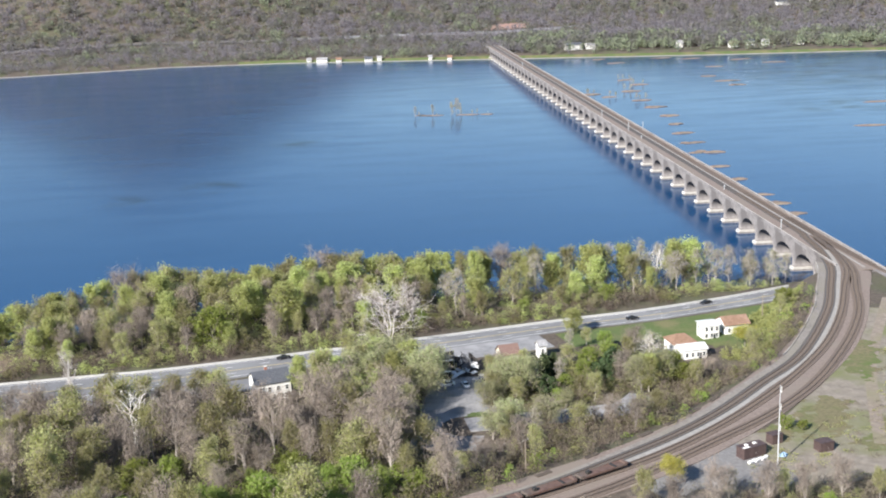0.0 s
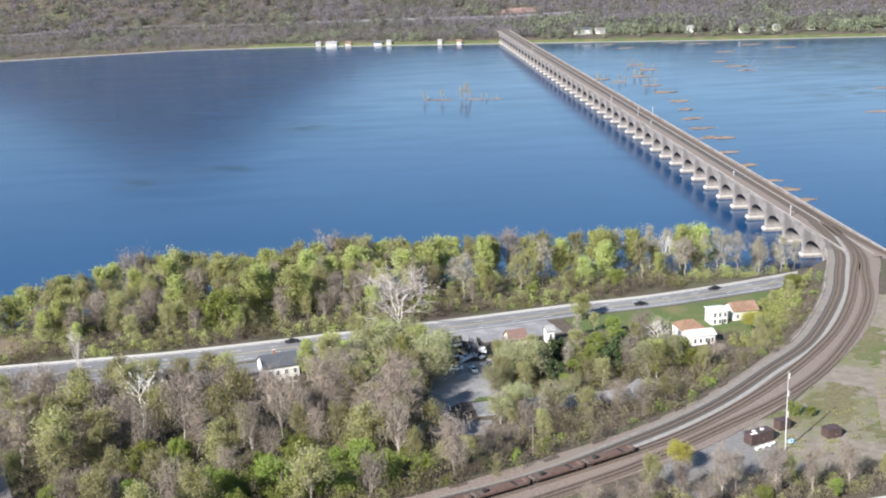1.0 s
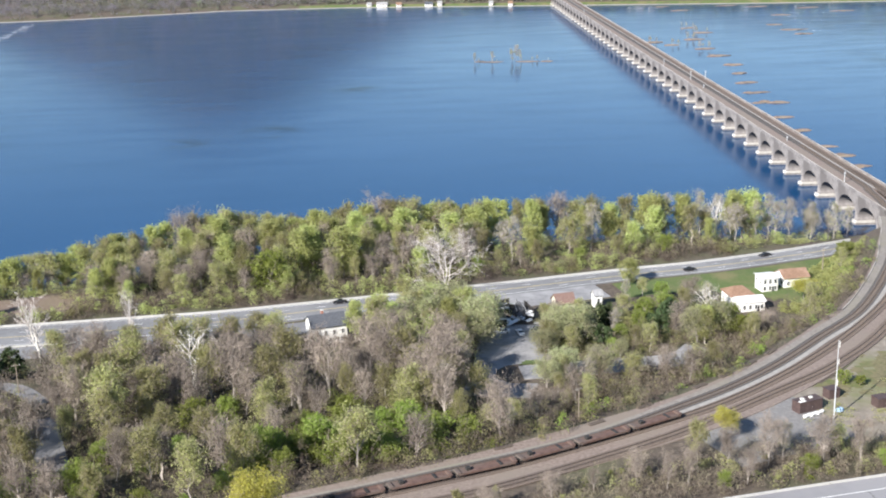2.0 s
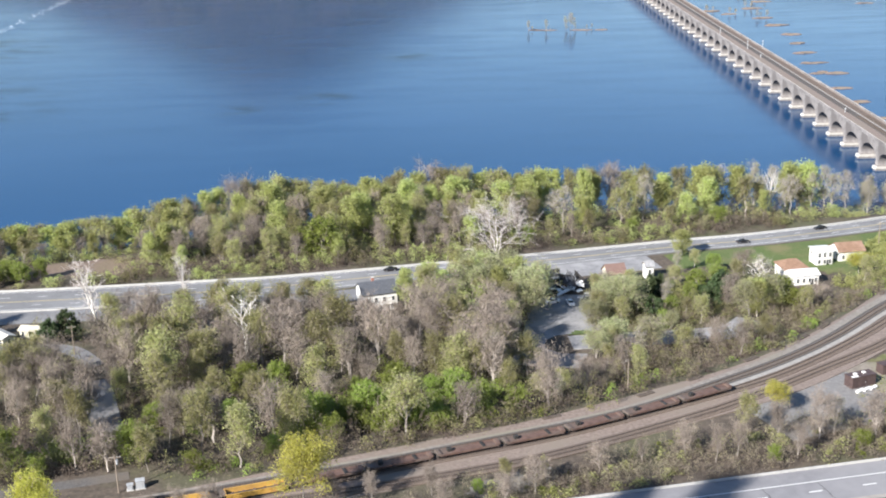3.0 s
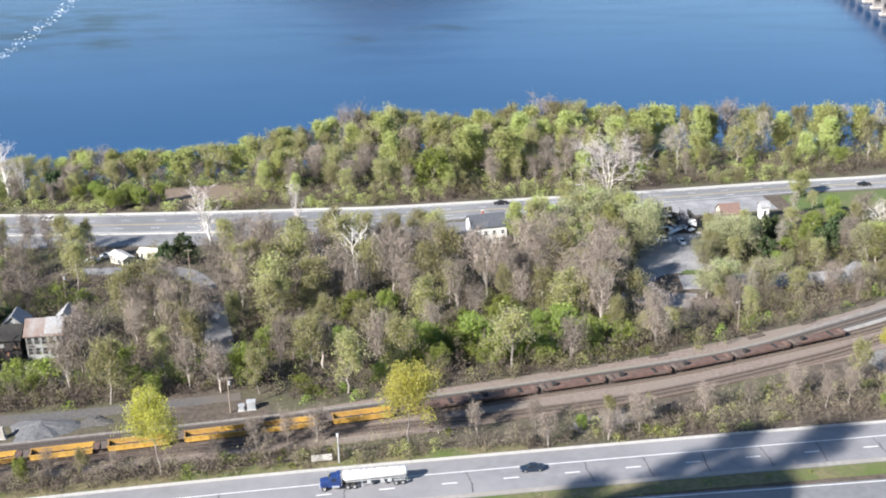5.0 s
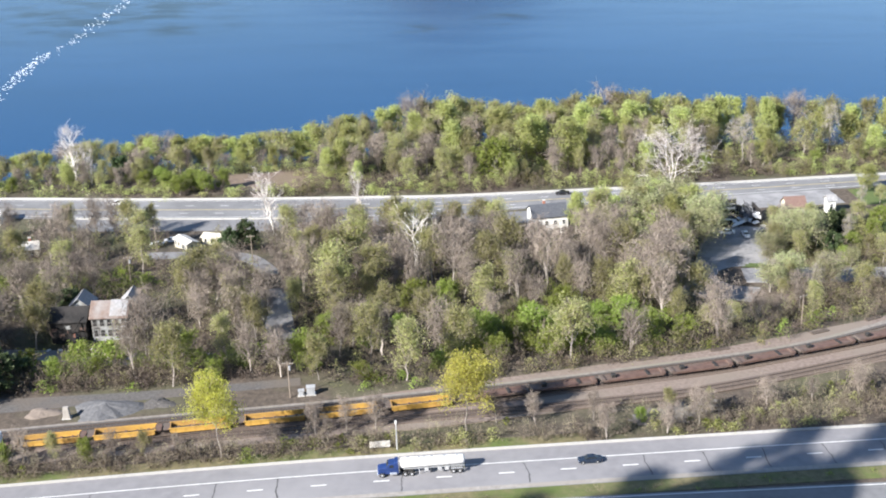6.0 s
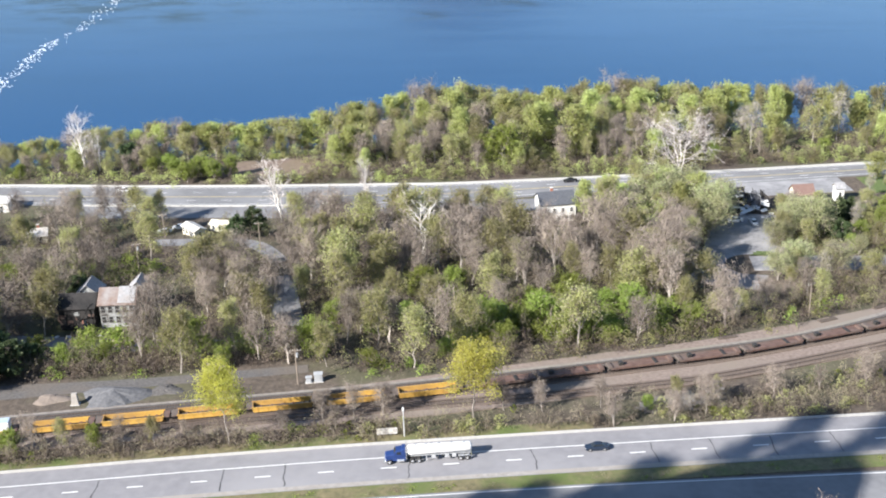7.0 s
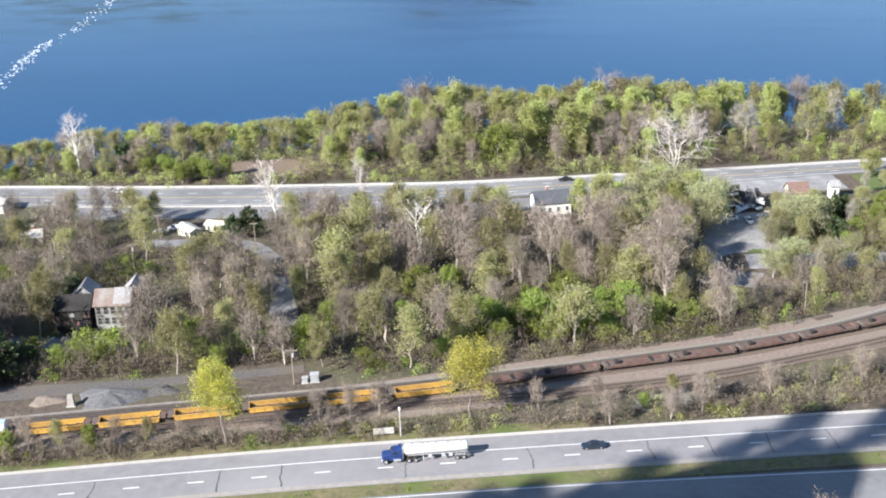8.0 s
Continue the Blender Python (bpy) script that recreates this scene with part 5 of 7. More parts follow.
STRIP_LEFT = [(-430, -289), (-330, -259), (-268, -243.5), (-244, -237), (-244, -228), (-280, -236), (-330, -250), (-430, -281)]
thicket("brown_undergrowth", "dark tangled brush below the railway", STRIP_LEFT, 700, 1.0, 3.4, M_BRUSH, 74, 30, 0.16, 0.44, 1.5)
thicket("saplings", "leafless saplings below the railway", STRIP_LEFT, 520, 2.5, 5.5, M_LEAF_BROWN, 75, 30, 0.09, 0.5, 1.2)
thicket("green_undergrowth", "fresh green brush below the railway", STRIP_LEFT, 70, 1.0, 3.6, M_LEAF_BRIGHT, 76, 70, 0.55, 0.28, 1.8, 0.4)
STRIP_RIGHT = [(-244, -236), (-138, -212), (-60, -196), (-60, -184), (-112, -187), (-136, -199), (-168, -207), (-190, -220), (-244, -230)]
thicket("brown_undergrowth", "dark tangled brush beside the railway", STRIP_RIGHT, 560, 1.0, 3.2, M_BRUSH, 77, 30, 0.16, 0.44, 1.5, 0.7)
thicket("olive_undergrowth", "olive brush beside the railway", STRIP_RIGHT, 150, 1.0, 3.6, M_LEAF_OLIVE, 78, 64, 0.5, 0.28, 1.8, 0.5)
thicket("saplings", "leafless saplings beside the railway", STRIP_RIGHT, 320, 2.0, 5.0, M_LEAF_BROWN, 79, 30, 0.09, 0.5, 1.2, 0.7)
MEDIAN_AREA = [tuple(p) for p in HIGHWAY[(HIGHWAY[:, 0] > -330) & (HIGHWAY[:, 0] < 20)][:, :2] + (2.2, -8.6)] + [tuple(p) for p in (HIGHWAY[(HIGHWAY[:, 0] > -330) & (HIGHWAY[:, 0] < 20)][:, :2] + (3.0, -11.6))[::-1]]
thicket("green_undergrowth", "tufts of rough grass on the median", MEDIAN_AREA, 520, 0.15, 0.6, M_LEAF_BRIGHT, 81, 18, 0.3, 0.22, 0.9, 0.6, True)
thicket("brown_undergrowth", "dry weeds on the median", MEDIAN_AREA, 620, 0.2, 0.9, M_LEAF_BROWN, 82, 18, 0.12, 0.3, 0.9, 0.7, True)
YARD_AREA = [(-108, -190), (-60, -182), (-18, -110), (12, -60), (-2, -62), (-30, -104), (-62, -146), (-84, -160)]
thicket("olive_undergrowth", "thin weeds in the gravel yard", YARD_AREA, 420, 0.2, 1.2, M_LEAF_OLIVE, 31, 26, 0.5, 0.25, 1.6, 0.4)
thicket("brown_undergrowth", "dry brown weeds in the gravel yard", YARD_AREA, 380, 0.2, 1.0, M_LEAF_BROWN, 32, 22, 0.2, 0.3, 1.6, 0.5)


FAR_ROAD = smooth_line([(-260, 1352), (-200, 1349), (-106, 1348), (-24, 1338), (57, 1326), (161, 1329)], 10)


def far_woods():
    """The wooded far shore and hill: thousands of small ragged tree clumps in one mesh for each colour."""
    rng = np.random.default_rng(5)
    X = np.r_[rng.uniform(-850, 720, 11500), rng.uniform(-1400, 1100, 1200), rng.uniform(40, 760, 700)]
    F = np.r_[4 + 660 * rng.uniform(0, 1, 11500) ** 1.1, rng.uniform(24, 1000, 1200), rng.uniform(58, 150, 700)]
    F = np.where((X > -340) & (F < 11), F + 11, F)
    Y = np.interp(X, FAR_X, FAR_Y) + F
    # the road cut, the railway bank and the town keep clear
    d, _ = to_line(FAR_ROAD, X, Y)
    road_y = np.interp(X, FAR_ROAD[:, 0], FAR_ROAD[:, 1])
    keep = ~((X > -270) & (X < 175) & ((d < 9) | ((Y < road_y) & (Y > road_y - 30) & (rng.uniform(0, 1, len(X)) < 0.85))))
    keep &= ~((X < -230) & (F > 178) & (F < 208) & (rng.uniform(0, 1, len(X)) < 0.9))
    keep &= ~(((X - 62) / 34) ** 2 + ((Y - 1376) / 26) ** 2 < 1)
    keep &= ~((X > 90) & (F < 58) & (rng.uniform(0, 1, len(X)) < 0.72))
    X, F, Y = X[keep], F[keep], Y[keep]
    n = len(X)
    Z = ground_z(X, Y)
    town = smoothstep(30, 130, X) * (1 - smoothstep(110, 170, F))
    H = rng.uniform(9, 16, n) * (0.35 + 0.65 * smoothstep(0, 30, F)) * (1 + 0.15 * town)
    H = H * np.where((X < -60) & (F < 150), 0.72, 1.0)
    W = H * rng.uniform(0.34, 0.48, n)
    patchy = np.sin(X * 0.021 + 1.5 * np.sin(Y * 0.013)) * np.sin(Y * 0.019 + np.sin(X * 0.017)) + 0.6 * np.sin(X * 0.053 + 2 * np.sin(Y * 0.031)) * np.sin(Y * 0.047 + X * 0.011)
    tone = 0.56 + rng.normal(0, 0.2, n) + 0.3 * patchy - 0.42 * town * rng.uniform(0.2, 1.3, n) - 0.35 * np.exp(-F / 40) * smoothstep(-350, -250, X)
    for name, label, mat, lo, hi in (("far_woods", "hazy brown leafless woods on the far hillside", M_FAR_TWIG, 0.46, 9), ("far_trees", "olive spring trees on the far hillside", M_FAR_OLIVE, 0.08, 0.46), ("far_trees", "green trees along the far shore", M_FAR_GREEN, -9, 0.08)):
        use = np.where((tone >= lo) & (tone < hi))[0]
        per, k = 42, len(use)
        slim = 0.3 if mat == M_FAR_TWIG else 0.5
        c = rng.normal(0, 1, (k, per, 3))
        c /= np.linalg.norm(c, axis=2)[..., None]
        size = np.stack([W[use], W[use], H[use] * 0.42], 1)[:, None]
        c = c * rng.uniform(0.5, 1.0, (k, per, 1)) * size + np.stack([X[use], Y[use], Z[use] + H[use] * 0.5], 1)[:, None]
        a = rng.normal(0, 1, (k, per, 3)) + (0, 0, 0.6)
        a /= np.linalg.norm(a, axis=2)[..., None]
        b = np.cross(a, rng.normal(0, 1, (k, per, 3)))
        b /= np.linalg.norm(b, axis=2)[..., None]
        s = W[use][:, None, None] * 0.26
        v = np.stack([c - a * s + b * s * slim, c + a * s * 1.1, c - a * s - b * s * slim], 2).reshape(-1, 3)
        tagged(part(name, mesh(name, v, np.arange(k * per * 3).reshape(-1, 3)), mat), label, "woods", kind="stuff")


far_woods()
FAR_LINE = smooth_line(np.c_[np.linspace(-900, 900, 60), np.interp(np.linspace(-900, 900, 60), FAR_X, FAR_Y)], 12)
fl = FAR_LINE[(FAR_LINE[:, 0] > -330)]
ribbon("far_railway", FAR_LINE[FAR_LINE[:, 0] < -230], 206, 194, "ground", M_CINDER, "grey railway bank along the far hillside", "railway", 1.5, over=2.6)
ribbon("shore", FAR_LINE, 2.0, -1.5, "ground", M_WALKWAY, "pale muddy far shore", "shore", 0.5, over=0.15)
ribbon("lawn", fl, 12, 2, "ground", M_GRASS, "green grass along the far shore", "lawn", 0.4, over=0.3)
patch("earth_bank", [(24, 1362), (40, 1350), (88, 1356), (98, 1380), (70, 1402), (36, 1392)], surface("red_earth", (0.24, 0.14, 0.11), (0.34, 0.22, 0.18), 0.3, 0.05, 0.95, 0.3, world_space=True), "bare red earth bank on the far hillside", "bank", 0.6, 6, 2)
ribbon("far_road", FAR_ROAD, 6, -6, "ground", M_CONCRETE_ROAD, "pale road cut into the far hillside", "road", 2.0, over=2.5)


# ---- houses ----
M_WHITE = surface("white_painted_siding", (0.62, 0.61, 0.58), (0.78, 0.77, 0.74), 0.8, 0.15, 0.75, 0.05, c3=(0.55, 0.53, 0.49))
M_CREAM = surface("cream_siding", (0.5, 0.46, 0.36), (0.64, 0.6, 0.48), 0.8, 0.2, 0.8, 0.05)
M_ROOF_DARK = surface("dark_asphalt_shingles", (0.05, 0.055, 0.065), (0.1, 0.105, 0.12), 2.0, 0.2, 0.85, 0.3)
M_ROOF_BROWN = surface("brown_shingles", (0.17, 0.1, 0.065), (0.26, 0.16, 0.105), 1.6, 0.2, 0.85, 0.3, c3=(0.28, 0.18, 0.13))
M_ROOF_RED = surface("faded_red_roof", (0.14, 0.085, 0.072), (0.2, 0.128, 0.105), 1.6, 0.2, 0.85, 0.2)
M_ROOF_GREY = surface("grey_slate_roof", (0.2, 0.198, 0.2), (0.34, 0.336, 0.338), 1.4, 0.3, 0.8, 0.3, c3=(0.26, 0.24, 0.23))
M_ROOF_RUST = surface("rusted_tin_roof", (0.13, 0.09, 0.075), (0.22, 0.16, 0.13), 1.2, 0.25, 0.75, 0.3, c3=(0.24, 0.22, 0.21))
M_CHAR_AND_HOLLOW = surface("charred_timber_and_hollow_dark", (0.007, 0.0065, 0.0065), (0.024, 0.022, 0.021), 2.0, 0.3, 0.9, 0.4, c3=(0.032, 0.028, 0.026))
M_SOOT = surface("sooty_grey_metal", (0.06, 0.06, 0.064), (0.16, 0.16, 0.168), 1.5, 0.3, 0.7, 0.2, c3=(0.1, 0.09, 0.085))
M_PEEL = surface("peeling_pale_siding", (0.2, 0.205, 0.2), (0.44, 0.45, 0.44), 0.9, 0.4, 0.85, 0.1, c3=(0.13, 0.12, 0.11))
M_GLASS = surface("dark_window_glass", (0.015, 0.02, 0.025), (0.03, 0.035, 0.04), 0.5, 0.2, 0.12, 0.0)
M_BRICK = surface("red_brick", (0.24, 0.1, 0.07), (0.36, 0.17, 0.12), 3.0, 0.3, 0.9, 0.3)
M_GREYPAINT = surface("grey_painted_metal", (0.3, 0.308, 0.318), (0.42, 0.43, 0.44), 1.0, 0.3, 0.6, 0.05)
M_POLE = surface("weathered_pole_timber", (0.18, 0.14, 0.11), (0.3, 0.25, 0.2), 2.0, 0.3, 0.9, 0.2, stretch=(3, 3, 0.4))
M_STEEL = surface("galvanised_steel", (0.55, 0.56, 0.57), (0.68, 0.69, 0.7), 1.5, 0.3, 0.5, 0.0, metal=0.4)
M_HUT = surface("dark_brown_metal_hut", (0.05, 0.032, 0.03), (0.09, 0.06, 0.055), 1.2, 0.3, 0.6, 0.05)
M_YELLOW = surface("yellow_car_paint", (0.42, 0.245, 0.05), (0.55, 0.335, 0.08), 0.7, 0.2, 0.6, 0.05, c3=(0.33, 0.19, 0.06))
M_RUST = surface("rust_brown_steel", (0.085, 0.05, 0.04), (0.15, 0.09, 0.07), 0.8, 0.2, 0.8, 0.1, c3=(0.12, 0.095, 0.08))
M_BLACK = surface("black_running_gear", (0.015, 0.014, 0.013), (0.04, 0.037, 0.035), 2.0, 0.4, 0.7, 0.05)
M_TYRE = surface("tyre_rubber", (0.018, 0.018, 0.018), (0.035, 0.035, 0.035), 3.0, 0.4, 0.9, 0.0)
M_CHROME = surface("polished_aluminium", (0.68, 0.69, 0.7), (0.8, 0.81, 0.82), 0.8, 0.15, 0.25, 0.0, metal=0.75)
M_TANK = surface("white_tank_paint", (0.74, 0.73, 0.71), (0.84, 0.83, 0.81), 0.7, 0.15, 0.35, 0.0, c3=(0.66, 0.65, 0.63))
M_BLUE = surface("deep_blue_truck_paint", (0.012, 0.03, 0.11), (0.02, 0.045, 0.16), 1.5, 0.3, 0.3, 0.0)
M_CONTAINER = surface("white_container_paint", (0.6, 0.62, 0.63), (0.74, 0.75, 0.76), 0.8, 0.15, 0.6, 0.05, c3=(0.52, 0.55, 0.58))
M_CONT_BLUE = surface("pale_blue_container_roof", (0.3, 0.38, 0.46), (0.42, 0.5, 0.57), 0.8, 0.2, 0.6, 0.05)
CAR_PAINT = {
    "black": surface("black_car_paint", (0.012, 0.012, 0.014), (0.022, 0.022, 0.025), 1, 0.3, 0.25, 0),
    "white": surface("white_car_paint", (0.7, 0.7, 0.7), (0.78, 0.78, 0.78), 1, 0.3, 0.3, 0),
    "navy": surface("dark_blue_car_paint", (0.012, 0.02, 0.035), (0.022, 0.033, 0.055), 1, 0.3, 0.25, 0),
}


def gable_walls(w, d, h, rh, base=-0.6):
    """House walls w along x, d along y, with gables at both ends of x."""
    bm = bmesh.new()
    a, b = w / 2, d / 2
    pts = [(-a, -b, base), (a, -b, base), (a, b, base), (-a, b, base), (-a, -b, h), (a, -b, h), (a, b, h), (-a, b, h), (-a, 0, h + rh), (a, 0, h + rh)]
    v = [bm.verts.new(p) for p in pts]
    for f in ((0, 1, 5, 4), (2, 3, 7, 6), (1, 2, 6, 9, 5), (3, 0, 4, 8, 7), (4, 5, 9, 8), (6, 7, 8, 9)):
        bm.faces.new([v[i] for i in f])
    return bm


def gable_roof(w, d, h, rh, over=0.45, thick=0.18, hip=0.0):
    """Two thick slopes that meet at a ridge along x; hip: metres by which the ridge is shorter at each end."""
    bm = bmesh.new()
    a, b = w / 2 + over, d / 2 + over
    drop = rh * over / (d / 2)
    rim = [(-a, -b), (a, -b), (a, b), (-a, b)]
    top = [bm.verts.new((x, y, h - drop + thick)) for x, y in rim] + [bm.verts.new((-a + hip, 0, h + rh + thick)), bm.verts.new((a - hip, 0, h + rh + thick))]
    low = [bm.verts.new((x, y, h - drop)) for x, y in rim] + [bm.verts.new((-a + hip, 0, h + rh)), bm.verts.new((a - hip, 0, h + rh))]
    for q, flip in ((top, False), (low, True)):
        for f in ((0, 1, 5, 4), (2, 3, 4, 5), (1, 2, 5), (3, 0, 4)):
            if len(f) == 3 and not hip:
                continue
            bm.faces.new([q[i] for i in (f[::-1] if flip else f)])
    edges = [(0, 1), (2, 3)] + ([(1, 2), (3, 0)] if hip else [(1, 5), (5, 2), (3, 4), (4, 0)])
    for i, j in edges:
        bm.faces.new((low[i], low[j], top[j], top[i]))
    bmesh.ops.recalc_face_normals(bm, faces=bm.faces)
    return bm


def window_at(parent, x, y, z, w, h, face, frame_mat, pane_mat):
    """A window on the wall that faces 'S', 'W', 'E' or 'N' of its house: a frame round a set-back pane."""
    turn = {"S": 0, "E": 90, "N": 180, "W": 270}[face]
    bm = bmesh.new()
    for x0, x1, z0, z1 in ((-w / 2 - 0.1, w / 2 + 0.1, -h / 2 - 0.12, -h / 2), (-w / 2 - 0.1, w / 2 + 0.1, h / 2, h / 2 + 0.1), (-w / 2 - 0.1, -w / 2, -h / 2, h / 2), (w / 2, w / 2 + 0.1, -h / 2, h / 2), (-w / 2, w / 2, -0.03, 0.03)):
        box(bm, x0, x1, -0.1, 0.0, z0, z1)
    f = part("window", bm, frame_mat, parent)
    f.matrix_basis = pose(x, y, z, 0, 0, turn)
    part("pane", boxed(-w / 2, w / 2, -0.05, -0.02, -h / 2, h / 2), pane_mat, f)
    return f


def house(label, x, y, turn, w, d, h, rh, wall, roof, rows=(), chimney=None, hip=0.0, door=True, z=None, name="house", trim_mat=None, pane=None):
    """A house with its ridge along its own x axis; rows: (face, height of the window's middle, number)."""
    t = thing(name, label, "house" if name == "house" else name, m=pose(x, y, gz(x, y) if z is None else z, 0, 0, turn))
    part("wall", gable_walls(w, d, h, 0 if hip else rh * 0.98), wall, t)
    part("roof", gable_roof(w, d, h, rh, hip=hip), roof, t)
    for face, wz, n in rows:
        span = w if face in "SN" else d
        for i in range(n):
            u = (i + 0.5) / n * span - span / 2
            px, py = {"S": (u, -d / 2), "N": (u, d / 2), "E": (w / 2, u), "W": (-w / 2, u)}[face]
            window_at(t, px, py, wz, 0.9 if trim_mat is None else 1.05, 1.3 if trim_mat is None else 1.7, face, trim_mat or M_WHITE, pane or M_GLASS)
    if door:
        bm = boxed(-0.5, 0.5, -0.08, 0.0, 0.0, 2.05, 0.02)
        dd = part("door", bm, M_GLASS, t)
        dd.matrix_basis = pose(w * 0.22, -d / 2, 0)
        part("handle", boxed(0.36, 0.42, -0.14, -0.08, 0.95, 1.1, 0.01), M_STEEL, dd)
    if chimney:
        cx, cy = chimney
        c = part("chimney", boxed(cx - 0.4, cx + 0.4, cy - 0.4, cy + 0.4, h, h + rh + 1.1, 0.03), M_BRICK, t)
        part("cap", boxed(cx - 0.5, cx + 0.5, cy - 0.5, cy + 0.5, h + rh + 1.1, h + rh + 1.25, 0.02), M_CAPSTONE, c)
    return t


house("white house with a dark shingle roof and chimney", -215.5, -82, 18, 11, 9, 6.0, 2.6, M_WHITE, M_ROOF_DARK, (("S", 1.4, 3), ("S", 3.9, 4), ("W", 2.0, 2)), (-1, 0.6))
house("small white house with a faded red roof", -138.5, -65, 12, 6, 6, 3.6, 2.4, M_CREAM, M_ROOF_RED, (("S", 1.6, 2), ("W", 1.6, 1)))
house("narrow white shed among bare trees", -126.8, -61.5, 10, 2.6, 3.2, 4.6, 1.2, M_WHITE, M_ROOF_GREY, (("S", 2.6, 1),), door=False, name="shed")
house("white roadside house with a brown hipped roof", -80, -63, 8, 8, 8, 4.0, 2.0, M_WHITE, M_ROOF_BROWN, (("W", 1.5, 2), ("S", 1.5, 2)), hip=3.0)
house("low white outbuilding with a pale flat-pitched roof", -78, -70, 8, 8, 6, 3.4, 1.0, M_WHITE, M_TANK, (("S", 1.6, 4), ("E", 1.6, 2)), name="outbuilding")
house("lean-to shed with a grey tin roof", -88.5, -72, 12, 6, 5, 2.2, 1.2, M_PEEL, M_ROOF_GREY, (("S", 1.2, 1),), door=False, name="shed")
house("white two-storey house with dark windows", -66.5, -50, 8, 5.6, 6, 5.0, 0.5, M_WHITE, M_TANK, (("S", 1.4, 3), ("S", 3.7, 3), ("W", 3.4, 2)))
house("white house with a brown shingle roof", -56.5, -46, 8, 9, 7.5, 3.6, 2.0, M_WHITE, M_ROOF_BROWN, (("S", 1.6, 3), ("W", 1.6, 2)))
house("white gabled shed in the woods", -266, -103, 70, 4.5, 3.5, 3.0, 2.0, M_WHITE, M_ROOF_GREY, (("W", 1.4, 1),), name="shed")
house("white mobile home with a pale roof", -325.5, -108, -42, 8, 3.8, 2.5, 0.7, M_CREAM, M_CAPSTONE, (("S", 1.4, 4), ("E", 1.4, 1)), name="mobile home".replace(" ", "_"))
house("cream mobile home under trees", -317, -102.5, -10, 9, 4, 2.6, 0.7, M_CREAM, M_CREAM, (("S", 1.4, 4),), name="mobile_home")
house("white block garage beside the road", -402, -87, 8, 9, 7, 3.4, 0.6, M_WHITE, M_TANK, (("S", 1.6, 2), ("E", 1.6, 1)), name="garage")
house("pale cottage with a white tin roof", -374, -116, 20, 7, 5, 2.6, 1.6, M_CREAM, M_CAPSTONE, (("S", 1.5, 2), ("E", 1.5, 1)), (1.0, 0.3))
# the inner dark of the empty window openings is painted as black panes
derelict = house("derelict pale house with a rusted tin roof", -319.8, -176, 10, 9, 8, 6.0, 2.8, M_PEEL, M_ROOF_RUST, (("S", 1.7, 5), ("S", 4.5, 5), ("E", 3.0, 2)), None, trim_mat=M_PEEL, pane=M_CHAR_AND_HOLLOW)
house("slate-roofed rear wing of the derelict house", -317.5, -168.5, 100, 6, 6, 6.0, 2.8, M_PEEL, M_ROOF_GREY, (("E", 3.5, 1),), None, door=False, name="house_wing", trim_mat=M_PEEL, pane=M_CHAR_AND_HOLLOW)
house("slate-roofed rear wing of the burnt house", -331, -169.5, 100, 6, 6, 5.6, 2.6, M_PEEL, M_ROOF_GREY, (), None, door=False, name="house_wing")
_s = part("roof_sheet", boxed(-2.2, 2.2, -2.5, 2.5, 0, 0.05, 0.01), M_ROOF_GREY, derelict)
_s.matrix_basis = pose(2.4, -2.05, 7.66, 35, 0, 0)
burnt_row = house("burnt house with a charred sagging roof", -330, -178, 10, 9, 8, 5.4, 2.4, M_CHAR_AND_HOLLOW, M_CHAR_AND_HOLLOW, (("S", 1.6, 4), ("S", 4.0, 3)), None, trim_mat=M_CHAR_AND_HOLLOW, pane=M_CHAR_AND_HOLLOW)

_fall = random.Random(21)
for _k in range(16):
    _b = part("rafter", boxed(-0.1, 0.1, -0.08, 0.08, 0, _fall.uniform(2.0, 4.2)), _fall.choice([M_CHAR_AND_HOLLOW, M_RUST]), burnt_row)
    _b.matrix_basis = pose(_fall.uniform(-4.2, 4.2), _fall.uniform(-5.2, -3.0), _fall.uniform(0.1, 4.6), _fall.uniform(-70, 40), _fall.uniform(-50, 50), _fall.uniform(0, 360))
for _k in range(5):
    _b = part("wall_patch", boxed(-0.7, 0.7, -0.05, 0.0, -0.5, 0.5, 0.02), _fall.choice([M_PEEL, M_RUST, M_BRICK]), burnt_row)
    _b.matrix_basis = pose(-3.6 + _k * 1.8, -4.02, _fall.uniform(1.0, 4.6), 0, _fall.uniform(-8, 8), 0)
for _k in range(6):
    _b = part("torn_siding", boxed(-0.9, 0.9, -0.04, 0.0, -0.12, 0.12, 0.01), M_CHAR_AND_HOLLOW, derelict)
    _b.matrix_basis = pose(_fall.uniform(-3.6, 3.6), -4.02, _fall.uniform(0.8, 5.6), 0, _fall.uniform(-12, 12), 0)


